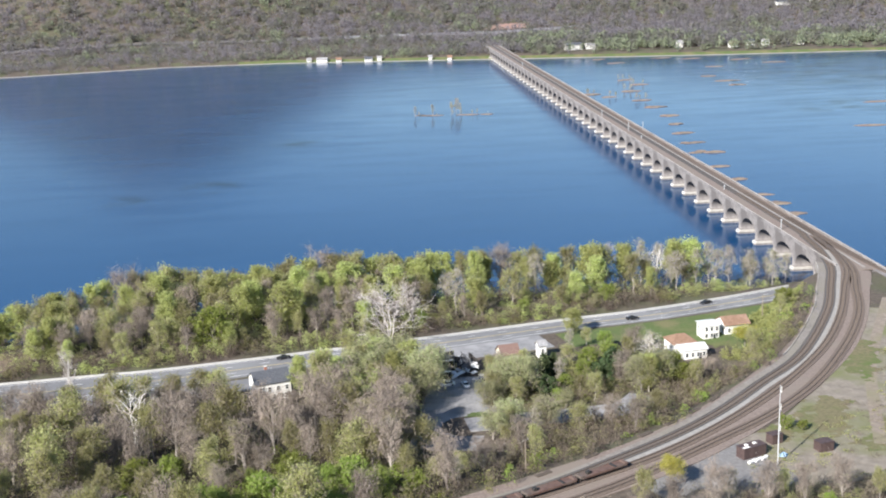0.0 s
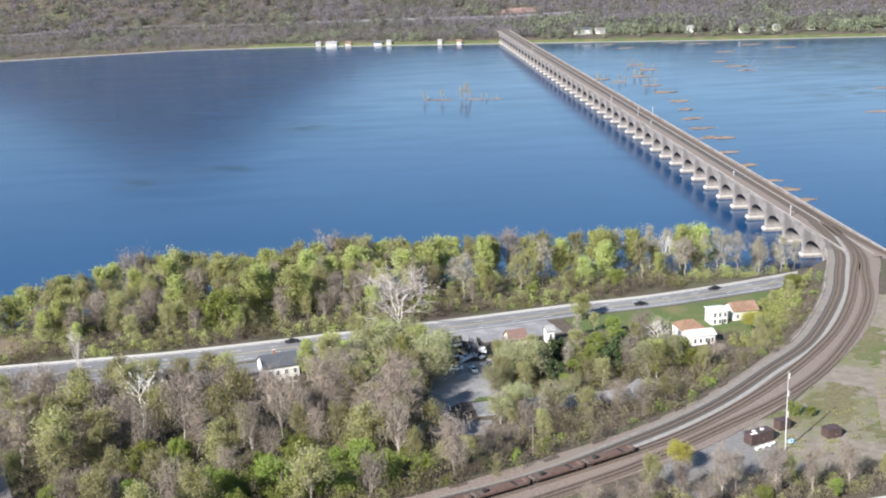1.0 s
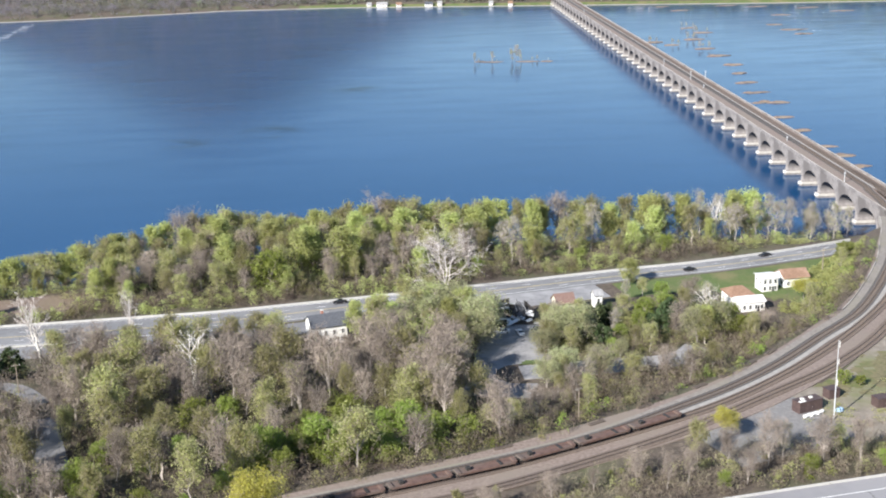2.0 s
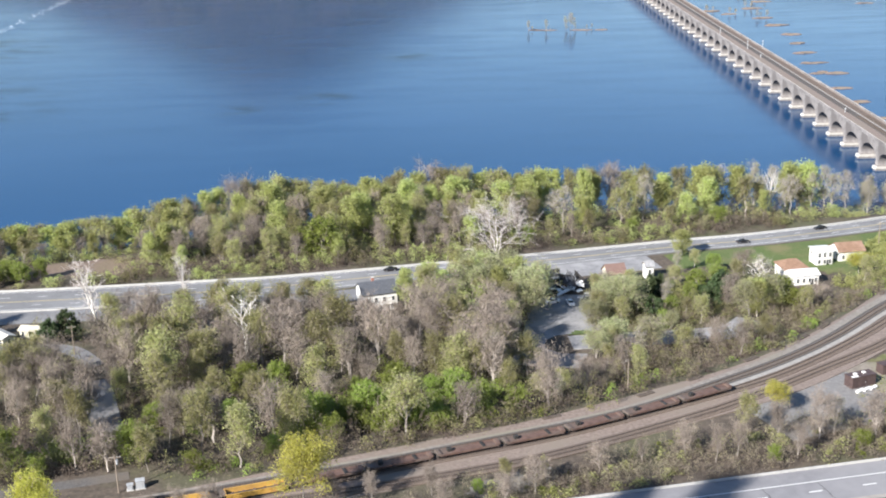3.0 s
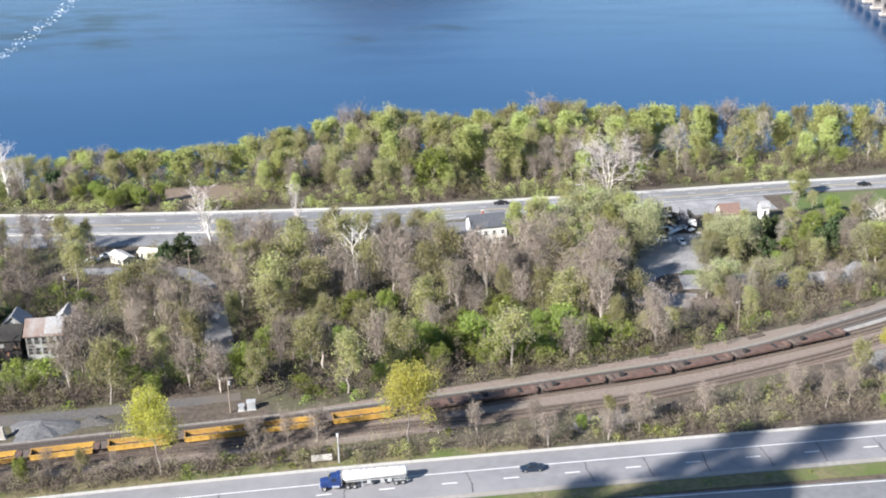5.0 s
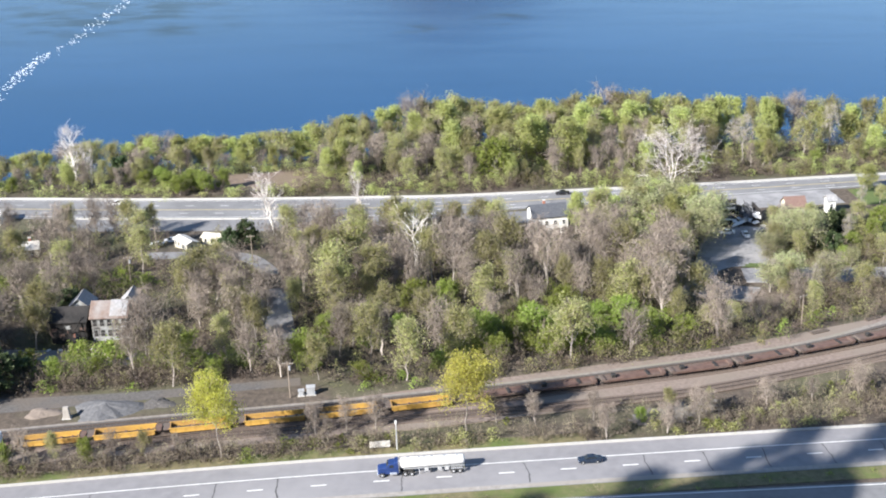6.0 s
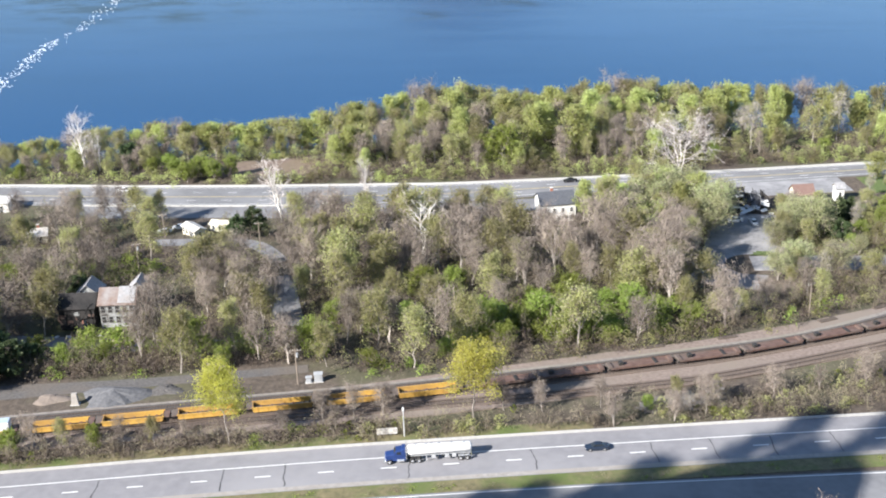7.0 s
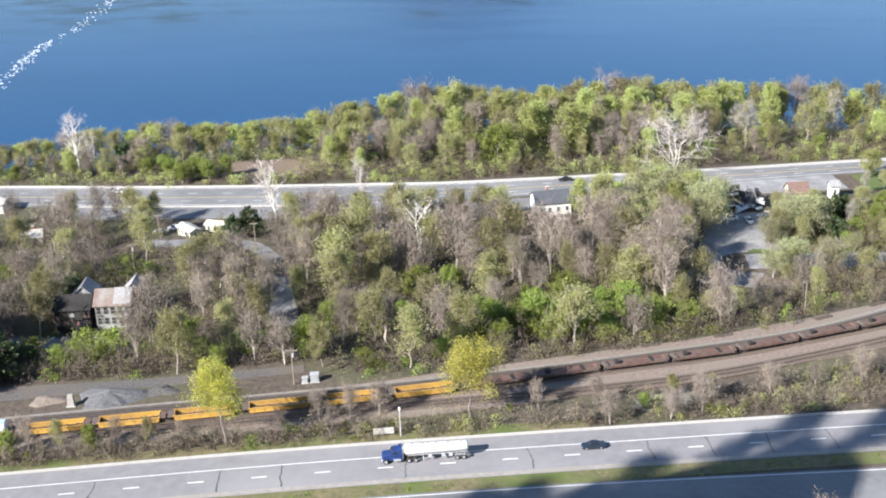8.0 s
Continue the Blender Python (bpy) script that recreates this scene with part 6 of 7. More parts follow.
def burnt_house(x, y):
    """The collapsed house by the lot: charred wall stumps, fallen roof sheets and rafters."""
    rng = random.Random(8)
    t = thing("burnt_house", "collapsed burnt-out house of charred timber and fallen roof sheets", "ruined house", m=pose(x, y, gz(x, y), 0, 0, 14) @ Matrix.Diagonal((1.0, 1.3, 1.3, 1)))
    for x0, x1, y0, y1, h in ((-8, -7.7, -5, 5, 2.6), (-8, 2, 4.7, 5, 3.2), (2, 7.5, 4.7, 5, 1.6), (7.2, 7.5, -2, 5, 2.2), (-8, -3, -5, -4.7, 1.4)):
        bm = boxed(x0, x1, y0, y1, -0.4, h, 0.03)
        for v in bm.verts:
            if v.co.z > 1:
                v.co.z += rng.uniform(-0.7, 0.5)
        part("wall_stump", bm, M_CHAR_AND_HOLLOW, t)
    for k, (px, py, pz, rx, ry, rz, w, d, m) in enumerate(((-5, 1.5, 2.2, 12, 8, 5, 7, 5, M_ROOF_DARK), (1, 2.6, 2.4, -24, 14, 20, 6, 4.5, M_SOOT), (4.2, 0.5, 1.5, 30, -18, 40, 5, 4, M_SOOT), (-4.5, -3.2, 1.2, 6, 4, -4, 7, 1.6, M_TANK), (-1, -4.6, 0.8, 8, -10, 12, 5, 1.2, M_TANK), (2.2, -3.4, 0.9, -14, 12, -30, 2.4, 1.3, M_WHITE), (0.2, -2.4, 1.1, 18, 10, 50, 2.8, 1.6, M_GREYPAINT), (4.6, -4.2, 0.6, 5, -6, 15, 2.0, 1.2, M_WHITE))):
        s = part("roof_sheet", boxed(-w / 2, w / 2, -d / 2, d / 2, -0.06, 0.06, 0.02), m, t)
        s.matrix_basis = pose(px, py, pz, rx, ry, rz)
    for k in range(26):
        b = part("rafter", boxed(-0.09, 0.09, -0.07, 0.07, 0, rng.uniform(2.5, 5)), M_CHAR_AND_HOLLOW, t)
        b.matrix_basis = pose(rng.uniform(-6, 6), rng.uniform(-3, 4), 0.2, rng.uniform(-60, 60), rng.uniform(-60, 60), rng.uniform(0, 360))
    roof = part("flat_roof", boxed(-8.6, -0.5, 0.2, 4.6, 2.9, 3.15, 0.04), M_ROOF_DARK, t)
    part("fascia", boxed(-8.7, -0.4, 0.02, 0.2, 2.75, 3.2, 0.02), M_WHITE, roof, "white roof edge")
    for k in range(7):
        x0, r = -0.5 + 0.95 * k, 2.6 - 0.16 * k
        bm = bmesh.new()
        pts = [(x0 + rng.uniform(-0.2, 0.2), 1.5 - r * math.cos(a), 1.2 + r * math.sin(a) * rng.uniform(0.8, 1.1)) for a in np.linspace(0, math.pi, 7)]
        for p, q in zip(pts, pts[1:]):
            tube(bm, p, q, 0.09, 0.09, 6)
        part("bent_frame", bm, M_GREYPAINT if k % 3 == 0 else M_SOOT, t)
    for k in range(22):
        w = rng.uniform(0.4, 1.5)
        p = part("panel", boxed(-w, w, -0.5, 0.5, -0.03, 0.03, 0.01), rng.choice([M_WHITE, M_SOOT, M_GREYPAINT, M_SOOT, M_TANK]), t)
        p.matrix_basis = pose(rng.uniform(-5, 7), rng.uniform(-5.5, 3), rng.uniform(0.3, 1.6), rng.uniform(-50, 50), rng.uniform(-40, 40), rng.uniform(0, 180))
    part("chimney", boxed(5.4, 6.2, 1.0, 1.8, -0.3, 2.6, 0.04), M_CHAR_AND_HOLLOW, t)
    return t


burnt_house(-157, -74)


def debris(x, y, k):
    rng = random.Random(k)
    bm = bmesh.new()
    bmesh.ops.create_icosphere(bm, subdivisions=1, radius=rng.uniform(0.5, 1.1))
    for v in bm.verts:
        v.co = Vector((v.co.x * rng.uniform(0.6, 1.5), v.co.y * rng.uniform(0.6, 1.4), max(-0.1, v.co.z * rng.uniform(0.2, 0.5))))
    ob = tagged(part("mound", bm, rng.choice([M_WHITE, M_WHITE, M_CHAR_AND_HOLLOW, M_PEEL])), "low mound of pale and charred rubble by a ruined house", "rubble", "rubble mounds")
    ob.matrix_basis = pose(x, y, gz(x, y) + 0.05, 0, 0, rng.uniform(0, 360))


for _k, (_x, _y) in enumerate(((-334, -185), (-331, -184.5), (-327, -184), (-323, -183.5), (-318, -183.2), (-329, -187))):
    debris(_x, _y, _k + 40)
for _k, (_x, _y) in enumerate(((-161, -83), (-158, -84), (-155, -83.5), (-152, -83), (-156, -86.5), (-149, -79), (-147, -82), (-152, -86), (-160, -86))):
    debris(_x, _y, _k)


# ---- vehicles ----
def wheel_meshes(r, w):
    bm = bmesh.new()
    bmesh.ops.create_cone(bm, cap_ends=True, segments=16, radius1=r, radius2=r, depth=w, matrix=Matrix.Rotation(math.pi / 2, 4, "X"))
    bmesh.ops.bevel(bm, geom=[e for e in bm.edges if len(e.link_faces) == 2 and e.calc_face_angle(0) > 1], offset=w * 0.18, segments=1, affect="EDGES")
    rim = bmesh.new()
    bmesh.ops.create_cone(rim, cap_ends=True, segments=12, radius1=r * 0.58, radius2=r * 0.5, depth=w * 1.06, matrix=Matrix.Rotation(math.pi / 2, 4, "X"))
    out = []
    for n, b in (("wheel", bm), ("rim", rim)):
        me = bpy.data.meshes.new(n)
        b.to_mesh(me)
        b.free()
        out.append(me)
    return out


def add_wheel(parent, meshes, x, y, z, rim_mat):
    w = part("wheel", meshes[0], M_TYRE, parent)
    w.matrix_basis = pose(x, y, z)
    part("rim", meshes[1], rim_mat, w)


def loft(sections):
    """A closed body through cross-sections with the same number of points."""
    bm = bmesh.new()
    rings = [[bm.verts.new(p) for p in s] for s in sections]
    for a, b in zip(rings, rings[1:]):
        for i in range(len(a)):
            j = (i + 1) % len(a)
            bm.faces.new((a[i], a[j], b[j], b[i]))
    bm.faces.new(rings[0][::-1])
    bm.faces.new(rings[-1])
    bmesh.ops.recalc_face_normals(bm, faces=bm.faces)
    return bm


def car(x, y, z, turn, paint, label):
    """A saloon car that points along its -x."""
    t = thing("car", label, "car", "cars on the roads", m=pose(x, y, z, 0, 0, turn))

    def section(px, half, z0, z1):
        return [(px, -half, z0), (px, -half, z1 - 0.08), (px, -half + 0.12, z1), (px, half - 0.12, z1), (px, half, z1 - 0.08), (px, half, z0)]
    part("body", loft([section(-2.35, 0.7, 0.3, 0.68), section(-2.1, 0.86, 0.24, 0.78), section(-1.1, 0.9, 0.22, 0.94), section(0.0, 0.91, 0.22, 0.98), section(1.3, 0.91, 0.22, 1.0), section(2.1, 0.86, 0.26, 0.98), section(2.35, 0.74, 0.34, 0.86)]), CAR_PAINT[paint], t)
    part("cabin_glass", loft([section(-1.15, 0.74, 0.9, 0.97), section(-0.45, 0.66, 0.9, 1.38), section(0.75, 0.66, 0.9, 1.4), section(1.6, 0.72, 0.9, 1.02)]), M_GLASS, t)
    part("roof", loft([section(-0.5, 0.62, 1.36, 1.44), section(0.2, 0.64, 1.38, 1.48), section(0.85, 0.62, 1.36, 1.44)]), CAR_PAINT[paint], t)
    ms = wheel_meshes(0.33, 0.22)
    for px in (-1.45, 1.4):
        for py in (-0.82, 0.82):
            add_wheel(t, ms, px, py, 0.33, M_CHROME)
    for py in (-0.62, 0.62):
        part("headlight", boxed(-2.38, -2.2, py - 0.16, py + 0.16, 0.56, 0.7, 0.03), M_CHROME, t)
        part("tail_light", boxed(2.25, 2.38, py - 0.14, py + 0.14, 0.68, 0.82, 0.02), M_ROOF_RED, t)
    return t


def tanker(x, y, z, turn):
    """A long-nosed tractor with a round-ended tank trailer, pointing along its -x."""
    t = thing("tanker_truck", "blue long-nosed truck pulling a white tank trailer", "truck", m=pose(x, y, z, 0, 0, turn))

    def sec(px, half, z0, z1, c=0.15):
        return [(px, -half, z0), (px, -half, z1 - c), (px, -half + c, z1), (px, half - c, z1), (px, half, z1 - c), (px, half, z0)]
    part("hood", loft([sec(-8.9, 0.85, 0.75, 1.75), sec(-8.7, 0.95, 0.7, 1.95), sec(-7.1, 1.02, 0.7, 2.15)]), M_BLUE, t)
    part("grille", boxed(-8.98, -8.88, -0.55, 0.55, 0.85, 1.7, 0.02), M_CHROME, t)
    part("bumper", boxed(-9.1, -8.85, -1.15, 1.15, 0.42, 0.75, 0.04), M_CHROME, t)
    cabm = part("cab", loft([sec(-7.1, 1.05, 0.7, 2.3), sec(-6.75, 1.08, 0.7, 2.85), sec(-5.6, 1.1, 0.7, 2.95), sec(-5.5, 1.12, 0.7, 3.2), sec(-4.9, 1.12, 0.7, 3.25)]), M_BLUE, t)
    wind = part("windscreen", boxed(-0.03, 0.03, -0.95, 0.95, -0.33, 0.33, 0.01), M_GLASS, cabm)
    wind.matrix_basis = pose(-6.98, 0, 2.55, 0, 32, 0)
    for s in (-1, 1):
        part("side_window", boxed(-6.6, -5.8, s * 1.1 - 0.02, s * 1.1 + 0.02, 2.05, 2.65, 0.01), M_GLASS, cabm)
        part("exhaust_stack", tube(bmesh.new(), (-4.75, s * 0.95, 0.8), (-4.75, s * 0.95, 3.7), 0.09, 0.08), M_CHROME, t)
        part("fuel_tank", tube(bmesh.new(), (-6.6, s * 0.95, 0.75), (-5.2, s * 0.95, 0.75), 0.32, 0.32, 14), M_CHROME, t)
        part("fender", boxed(-8.75, -7.6, s * 1.02 - 0.2, s * 1.02 + 0.2, 1.0, 1.18, 0.06), M_BLUE, t)
    part("chassis", boxed(-8.6, -1.9, -0.45, 0.45, 0.7, 0.95, 0.03), M_BLACK, t)
    # the tank: a lofted ellipse with domed ends
    secs = []
    for px, k in ((-4.45, 0.55), (-4.3, 0.86), (-4.05, 1.0), (0, 1.0), (7.7, 1.0), (7.95, 0.86), (8.1, 0.55)):
        secs.append([(px, 1.18 * k * math.cos(a), 2.45 + 0.98 * k * math.sin(a)) for a in np.linspace(0, 2 * math.pi, 24, endpoint=False)])
    tk = part("tank", loft(secs), M_TANK, t)
    for v in tk.data.polygons:
        v.use_smooth = len(v.vertices) == 4
    for px in (-3.0, -0.9, 0.1, 1.6, 4.0, 6.4):
        c = bmesh.new()
        tube(c, (px, 0, 3.38), (px, 0, 3.55), 0.28, 0.25, 12)
        part("hatch", c, M_GREYPAINT, tk)
    part("walkway", boxed(-3.8, 7.4, -0.95, -0.7, 3.14, 3.18, 0.01), M_CHROME, tk)
    part("frame", boxed(-4.0, 7.9, -0.5, 0.5, 1.15, 1.5, 0.04), M_GREYPAINT, t)
    for px in (0.6, 3.2, 4.6):
        part("valve_box", boxed(px - 0.4, px + 0.4, -1.0, -0.35, 0.75, 1.35, 0.05), M_GREYPAINT, t)
    part("landing_leg", boxed(-0.9, -0.75, -0.95, -0.8, 0.25, 1.3, 0.02), M_STEEL, t)
    part("rear_bumper", boxed(7.9, 8.1, -1.1, 1.1, 0.55, 0.8, 0.03), M_CHROME, t)
    for s in (-1, 1):
        part("mudguard", boxed(5.3, 7.6, s * 1.05 - 0.3, s * 1.05 + 0.3, 1.08, 1.18, 0.04), M_CHROME, t)
    ms = wheel_meshes(0.52, 0.5)
    for px in (-8.1, -3.6, -2.3, 5.8, 7.1):
        for py in (-1.0, 1.0):
            add_wheel(t, ms, px, py, 0.52, M_CHROME)
    return t


def on_line(line, x, off):
    """The place at that x on a line, moved off to its left, and the line's heading there."""
    i = int(np.argmin(np.abs(line[:, 0] - x)))
    i = min(max(i, 1), len(line) - 2)
    d = line[i + 1] - line[i - 1]
    h = math.atan2(d[1], d[0])
    f = (x - line[i, 0]) / (math.cos(h) + 1e-9)
    p = line[i, :2] + f * np.array([math.cos(h), math.sin(h)]) + off * np.array([-math.sin(h), math.cos(h)])
    return p[0], p[1], math.degrees(h)


_x, _y, _h = on_line(HIGHWAY, -228, 0.6)
tanker(_x, _y, 13.56, _h)
_x, _y, _h = on_line(HIGHWAY, -196, 0.5)
car(_x, _y, 13.56, _h, "navy", "dark blue estate car driving on the highway")
_x, _y, _h = on_line(FRONT_ROAD, -212, 4.2)
car(_x, _y, 6.1, _h, "black", "black saloon car driving on the riverside road")
_x, _y, _h = on_line(FRONT_ROAD, -55, 3.2)
car(_x, _y, 6.1, _h, "black", "black saloon car near the railway bridge")
_x, _y, _h = on_line(FRONT_ROAD, -88, -2.4)
car(_x, _y, 6.1, _h + 180, "black", "black car driving past the lawn")
_x, _y, _h = on_line(FRONT_ROAD, -366, 4.8)
car(_x, _y, 6.1, _h, "white", "white car driving on the riverside road")
car(-160.5, -87, gz(-160.5, -87) + 0.02, 10, "white", "white car parked beside the burnt-out building")
car(-155, -88.5, gz(-155, -88.5) + 0.02, 100, "white", "white car parked beside the rubble")
car(-150, -86, gz(-150, -86) + 0.02, 60, "navy", "dark car parked beside the rubble")
car(-333, -101, gz(-333, -101) + 0.02, 20, "white", "white car parked beside a mobile home")
car(-336.5, -105, gz(-336.5, -105) + 0.02, 15, "white", "white car parked on rough ground")


# ---- the train ----
_arc = np.r_[0, np.cumsum(np.linalg.norm(np.diff(TRACK_TRAIN[:, :2], axis=0), axis=1))]
_tail = float(_arc[int(np.argmin(np.hypot(TRACK_TRAIN[:, 0] + 122, TRACK_TRAIN[:, 1] + 167)))])


def rail_pose(s, z=13.66):
    x, y = np.interp(s, _arc, TRACK_TRAIN[:, 0]), np.interp(s, _arc, TRACK_TRAIN[:, 1])
    x2, y2 = np.interp(s + 2, _arc, TRACK_TRAIN[:, 0]), np.interp(s + 2, _arc, TRACK_TRAIN[:, 1])
    return pose(x, y, z, 0, 0, math.degrees(math.atan2(y2 - y, x2 - x)))


def bogie(parent, x):
    b = part("bogie", boxed(-1.15, 1.15, -1.0, 1.0, 0.42, 0.72, 0.06), M_BLACK, parent)
    b.matrix_basis = pose(x, 0, 0)
    me = wheel_meshes(0.44, 0.14)[0]
    for px in (-0.85, 0.85):
        for py in (-0.75, 0.75):
            w = part("wheel", me, M_RAIL, b)
            w.matrix_basis = pose(px, py, 0.44)


def well_car(paint, label):
    """A low well car: two deep side sills, a floor between, platforms at the ends."""
    t = thing("well_car", label, "freight car", "cars of the freight train")
    for s in (-1, 1):
        part("side_sill", boxed(-6.2, 6.2, s * 1.42 - 0.07, s * 1.42 + 0.07, 0.3, 1.2, 0.02), paint, t)
        part("top_chord", boxed(-6.5, 6.5, s * 1.45 - 0.14, s * 1.45 + 0.14, 1.2, 1.36, 0.03), paint, t)
        part("bottom_chord", boxed(-6.0, 6.0, s * 1.42 - 0.16, s * 1.42 + 0.16, 0.22, 0.4, 0.03), paint, t)
        for k in range(6):
            px = -5.2 + k * 2.08
            part("rib", boxed(px - 0.06, px + 0.06, s * 1.52 - 0.06, s * 1.52 + 0.06, 0.4, 1.2), paint, t)
    for k in range(5):
        px = -4.6 + k * 2.3
        part("cross_beam", boxed(px - 0.25, px + 0.25, -1.36, 1.36, 0.26, 0.4, 0.02), M_RUST, t)
    part("floor", boxed(-5.9, 5.9, -0.45, 0.45, 0.24, 0.3), M_RUST, t)
    for s in (-1, 1):
        part("end_platform", boxed(s * 6.9 - 0.75, s * 6.9 + 0.75, -1.4, 1.4, 0.95, 1.2, 0.04), M_RUST, t)
        part("bulkhead", boxed(s * 6.2 - 0.08, s * 6.2 + 0.08, -1.36, 1.36, 0.4, 1.3, 0.02), paint, t)
        bogie(t, s * 6.9)
    return t


def flat_car(label):
    """A low rust-brown spine car with deck, hitches and side sills."""
    t = thing("flat_car", label, "freight car", "cars of the freight train")
    part("deck", boxed(-7.4, 7.4, -1.35, 1.35, 0.92, 1.08, 0.03), M_RUST, t)
    part("spine", boxed(-7.6, 7.6, -0.4, 0.4, 0.6, 0.95, 0.03), M_BLACK, t)
    for s in (-1, 1):
        part("side_sill", boxed(-7.0, 7.0, s * 1.36 - 0.07, s * 1.36 + 0.07, 0.7, 1.22, 0.02), M_RUST, t)
        part("end_ramp", boxed(s * 7.0 - 0.5, s * 7.0 + 0.5, -1.2, 1.2, 1.08, 1.4, 0.06), M_RUST, t)
        bogie(t, s * 6.4)
    part("hitch", boxed(3.8, 4.9, -0.5, 0.5, 1.08, 1.9, 0.1), M_BLACK, t)
    part("container_pedestal", boxed(-3.9, -3.2, -1.2, 1.2, 1.08, 1.3, 0.04), M_BLACK, t)
    return t


def container(m, roof, label):
    t = thing("shipping_container", label, "container", "containers on the train", m=m)
    b = boxed(-6.1, 6.1, -1.22, 1.22, 0.0, 2.55, 0.04)
    part("body", b, M_CONTAINER, t)
    part("roof", boxed(-6.05, 6.05, -1.18, 1.18, 2.55, 2.6, 0.02), roof, t)
    for s in (-1, 1):
        for k in range(14):
            px = -5.6 + k * 0.86
            part("corrugation", boxed(px - 0.14, px + 0.14, s * 1.24 - 0.03, s * 1.24 + 0.03, 0.2, 2.4), M_CONTAINER, t)
        part("door", boxed(6.08, 6.16, s * 0.6 - 0.56, s * 0.6 + 0.56, 0.12, 2.42, 0.02), M_CONTAINER, t)


_s, _protos = _tail + 8, {}
for _kind, _n in (("flat", 7), ("yellow", 6), ("box", 2), ("yellow", 4)):
    for _i in range(_n):
        key = "yellow" if _kind in ("yellow", "box") else _kind
        if key not in _protos:
            _protos[key] = {"flat": lambda: flat_car("empty rust-brown flat car of a freight train"), "yellow": lambda: well_car(M_YELLOW, "empty yellow well car of a freight train")}[key]()
            _protos[key].matrix_basis = rail_pose(_s)
        else:
            copy_thing(_protos[key], rail_pose(_s))
        if _kind == "box":
            container(rail_pose(_s, 13.66 + 0.45), M_CONT_BLUE, "white shipping container riding in a well car")
        _s += 15.6 if key != "flat" else 16.0


# ---- yard fixtures ----
def utility_pole(x, y, h, turn, label, lamp=False):
    t = thing("utility_pole", label, "utility pole", "utility poles", m=pose(x, y, gz(x, y), 0, 0, turn))
    part("pole", tube(bmesh.new(), (0, 0, -0.5), (0, 0, h), 0.17, 0.11, 10), M_POLE, t)
    arm = part("crossarm", boxed(-1.2, 1.2, -0.06, 0.06, h - 0.7, h - 0.55, 0.01), M_POLE, t)
    for k in (-1.1, -0.5, 0.5, 1.1):
        part("insulator", tube(bmesh.new(), (k, 0, h - 0.55), (k, 0, h - 0.35), 0.06, 0.04, 8), M_WHITE, arm)
    if lamp:
        part("transformer", tube(bmesh.new(), (0.35, 0, h - 2.2), (0.35, 0, h - 1.2), 0.26, 0.26, 12), M_GREYPAINT, t)


utility_pole(-328, -145, 10, 20, "weathered utility pole with a crossarm and transformer", True)
utility_pole(-333, -113, 8, 10, "weathered utility pole beside a mobile home")
utility_pole(-300, -121, 9, 15, "dark utility pole beside the side street")
utility_pole(-263, -212, 9, 10, "weathered utility pole beside the railway", True)
utility_pole(-43, -38, 10, 30, "tall dark utility pole near white houses")
utility_pole(-148, -166, 9, 40, "thin utility pole at the edge of the woods")


def lamp_post(x, y, h):
    t = thing("lamp_post", "white-topped steel lamp post beside the highway", "lamp post", m=pose(x, y, gz(x, y), 0, 0, 15))
    part("pole", tube(bmesh.new(), (0, 0, -0.4), (0, 0, h), 0.16, 0.1, 10), M_STEEL, t)
    part("head", boxed(-0.22, 0.22, -0.22, 0.22, h, h + 0.7, 0.08), M_WHITE, t)


lamp_post(-235, -232.4, 6.0)
sign = thing("road_sign", "blank weathered grey board on two posts", "sign", m=pose(-238.5, -232.6, gz(-238.5, -232.6), 0, 0, 14))
part("board", boxed(-2.1, 2.1, -0.05, 0.05, 0.5, 1.9, 0.02), M_CAPSTONE, sign)
for _k in (-1.6, 1.6):
    part("post", boxed(_k - 0.07, _k + 0.07, 0.05, 0.19, -0.4, 1.9, 0.01), M_POLE, sign)


def cabinet(x, y, w, d, h, turn, mat, label, lid=None):
    t = thing("equipment_cabinet", label, "cabinet", "railway cabinets", m=pose(x, y, gz(x, y), 0, 0, turn))
    part("body", boxed(-w / 2, w / 2, -d / 2, d / 2, -0.1, h, 0.04), mat, t)
    part("roof", boxed(-w / 2 - 0.12, w / 2 + 0.12, -d / 2 - 0.12, d / 2 + 0.12, h, h + 0.12, 0.03), lid or mat, t)
    dd = part("door", boxed(-0.45, 0.45, -d / 2 - 0.05, -d / 2, 0.1, min(2.0, h - 0.15), 0.02), mat, t)
    part("handle", boxed(0.3, 0.36, -d / 2 - 0.1, -d / 2 - 0.05, h * 0.4, h * 0.5), M_STEEL, dd)
    part("plinth", boxed(-w / 2 - 0.2, w / 2 + 0.2, -d / 2 - 0.2, d / 2 + 0.2, -0.3, 0.08, 0.02), M_CAPSTONE, t)
    return t


cabinet(-258.8, -210, 1.8, 1.4, 1.9, 15, M_GREYPAINT, "pale grey railway equipment cabinet")
cabinet(-260.8, -210.8, 1.2, 1.0, 1.3, 15, M_GREYPAINT, "small pale grey railway equipment cabinet")
hut = cabinet(-90.5, -165.5, 7.2, 3.0, 2.9, 22, M_HUT, "dark brown railway signal hut in the gravel yard")
for _k in (-1.6, 1.0):
    part("roof_vent", boxed(_k - 0.45, _k + 0.45, -0.3, 0.5, 3.02, 3.4, 0.08), M_WHITE, hut)
part("roof_panel", boxed(-3.4, -1.4, -1.3, -0.5, 3.02, 3.1, 0.02), M_WHITE, hut)
cabinet(-82, -158.5, 3.4, 2.6, 2.6, 20, M_HUT, "dark brown equipment box beside the mast")
cabinet(-71.5, -165, 4.0, 3.0, 2.6, 15, M_HUT, "dark brown equipment box on rough grass")
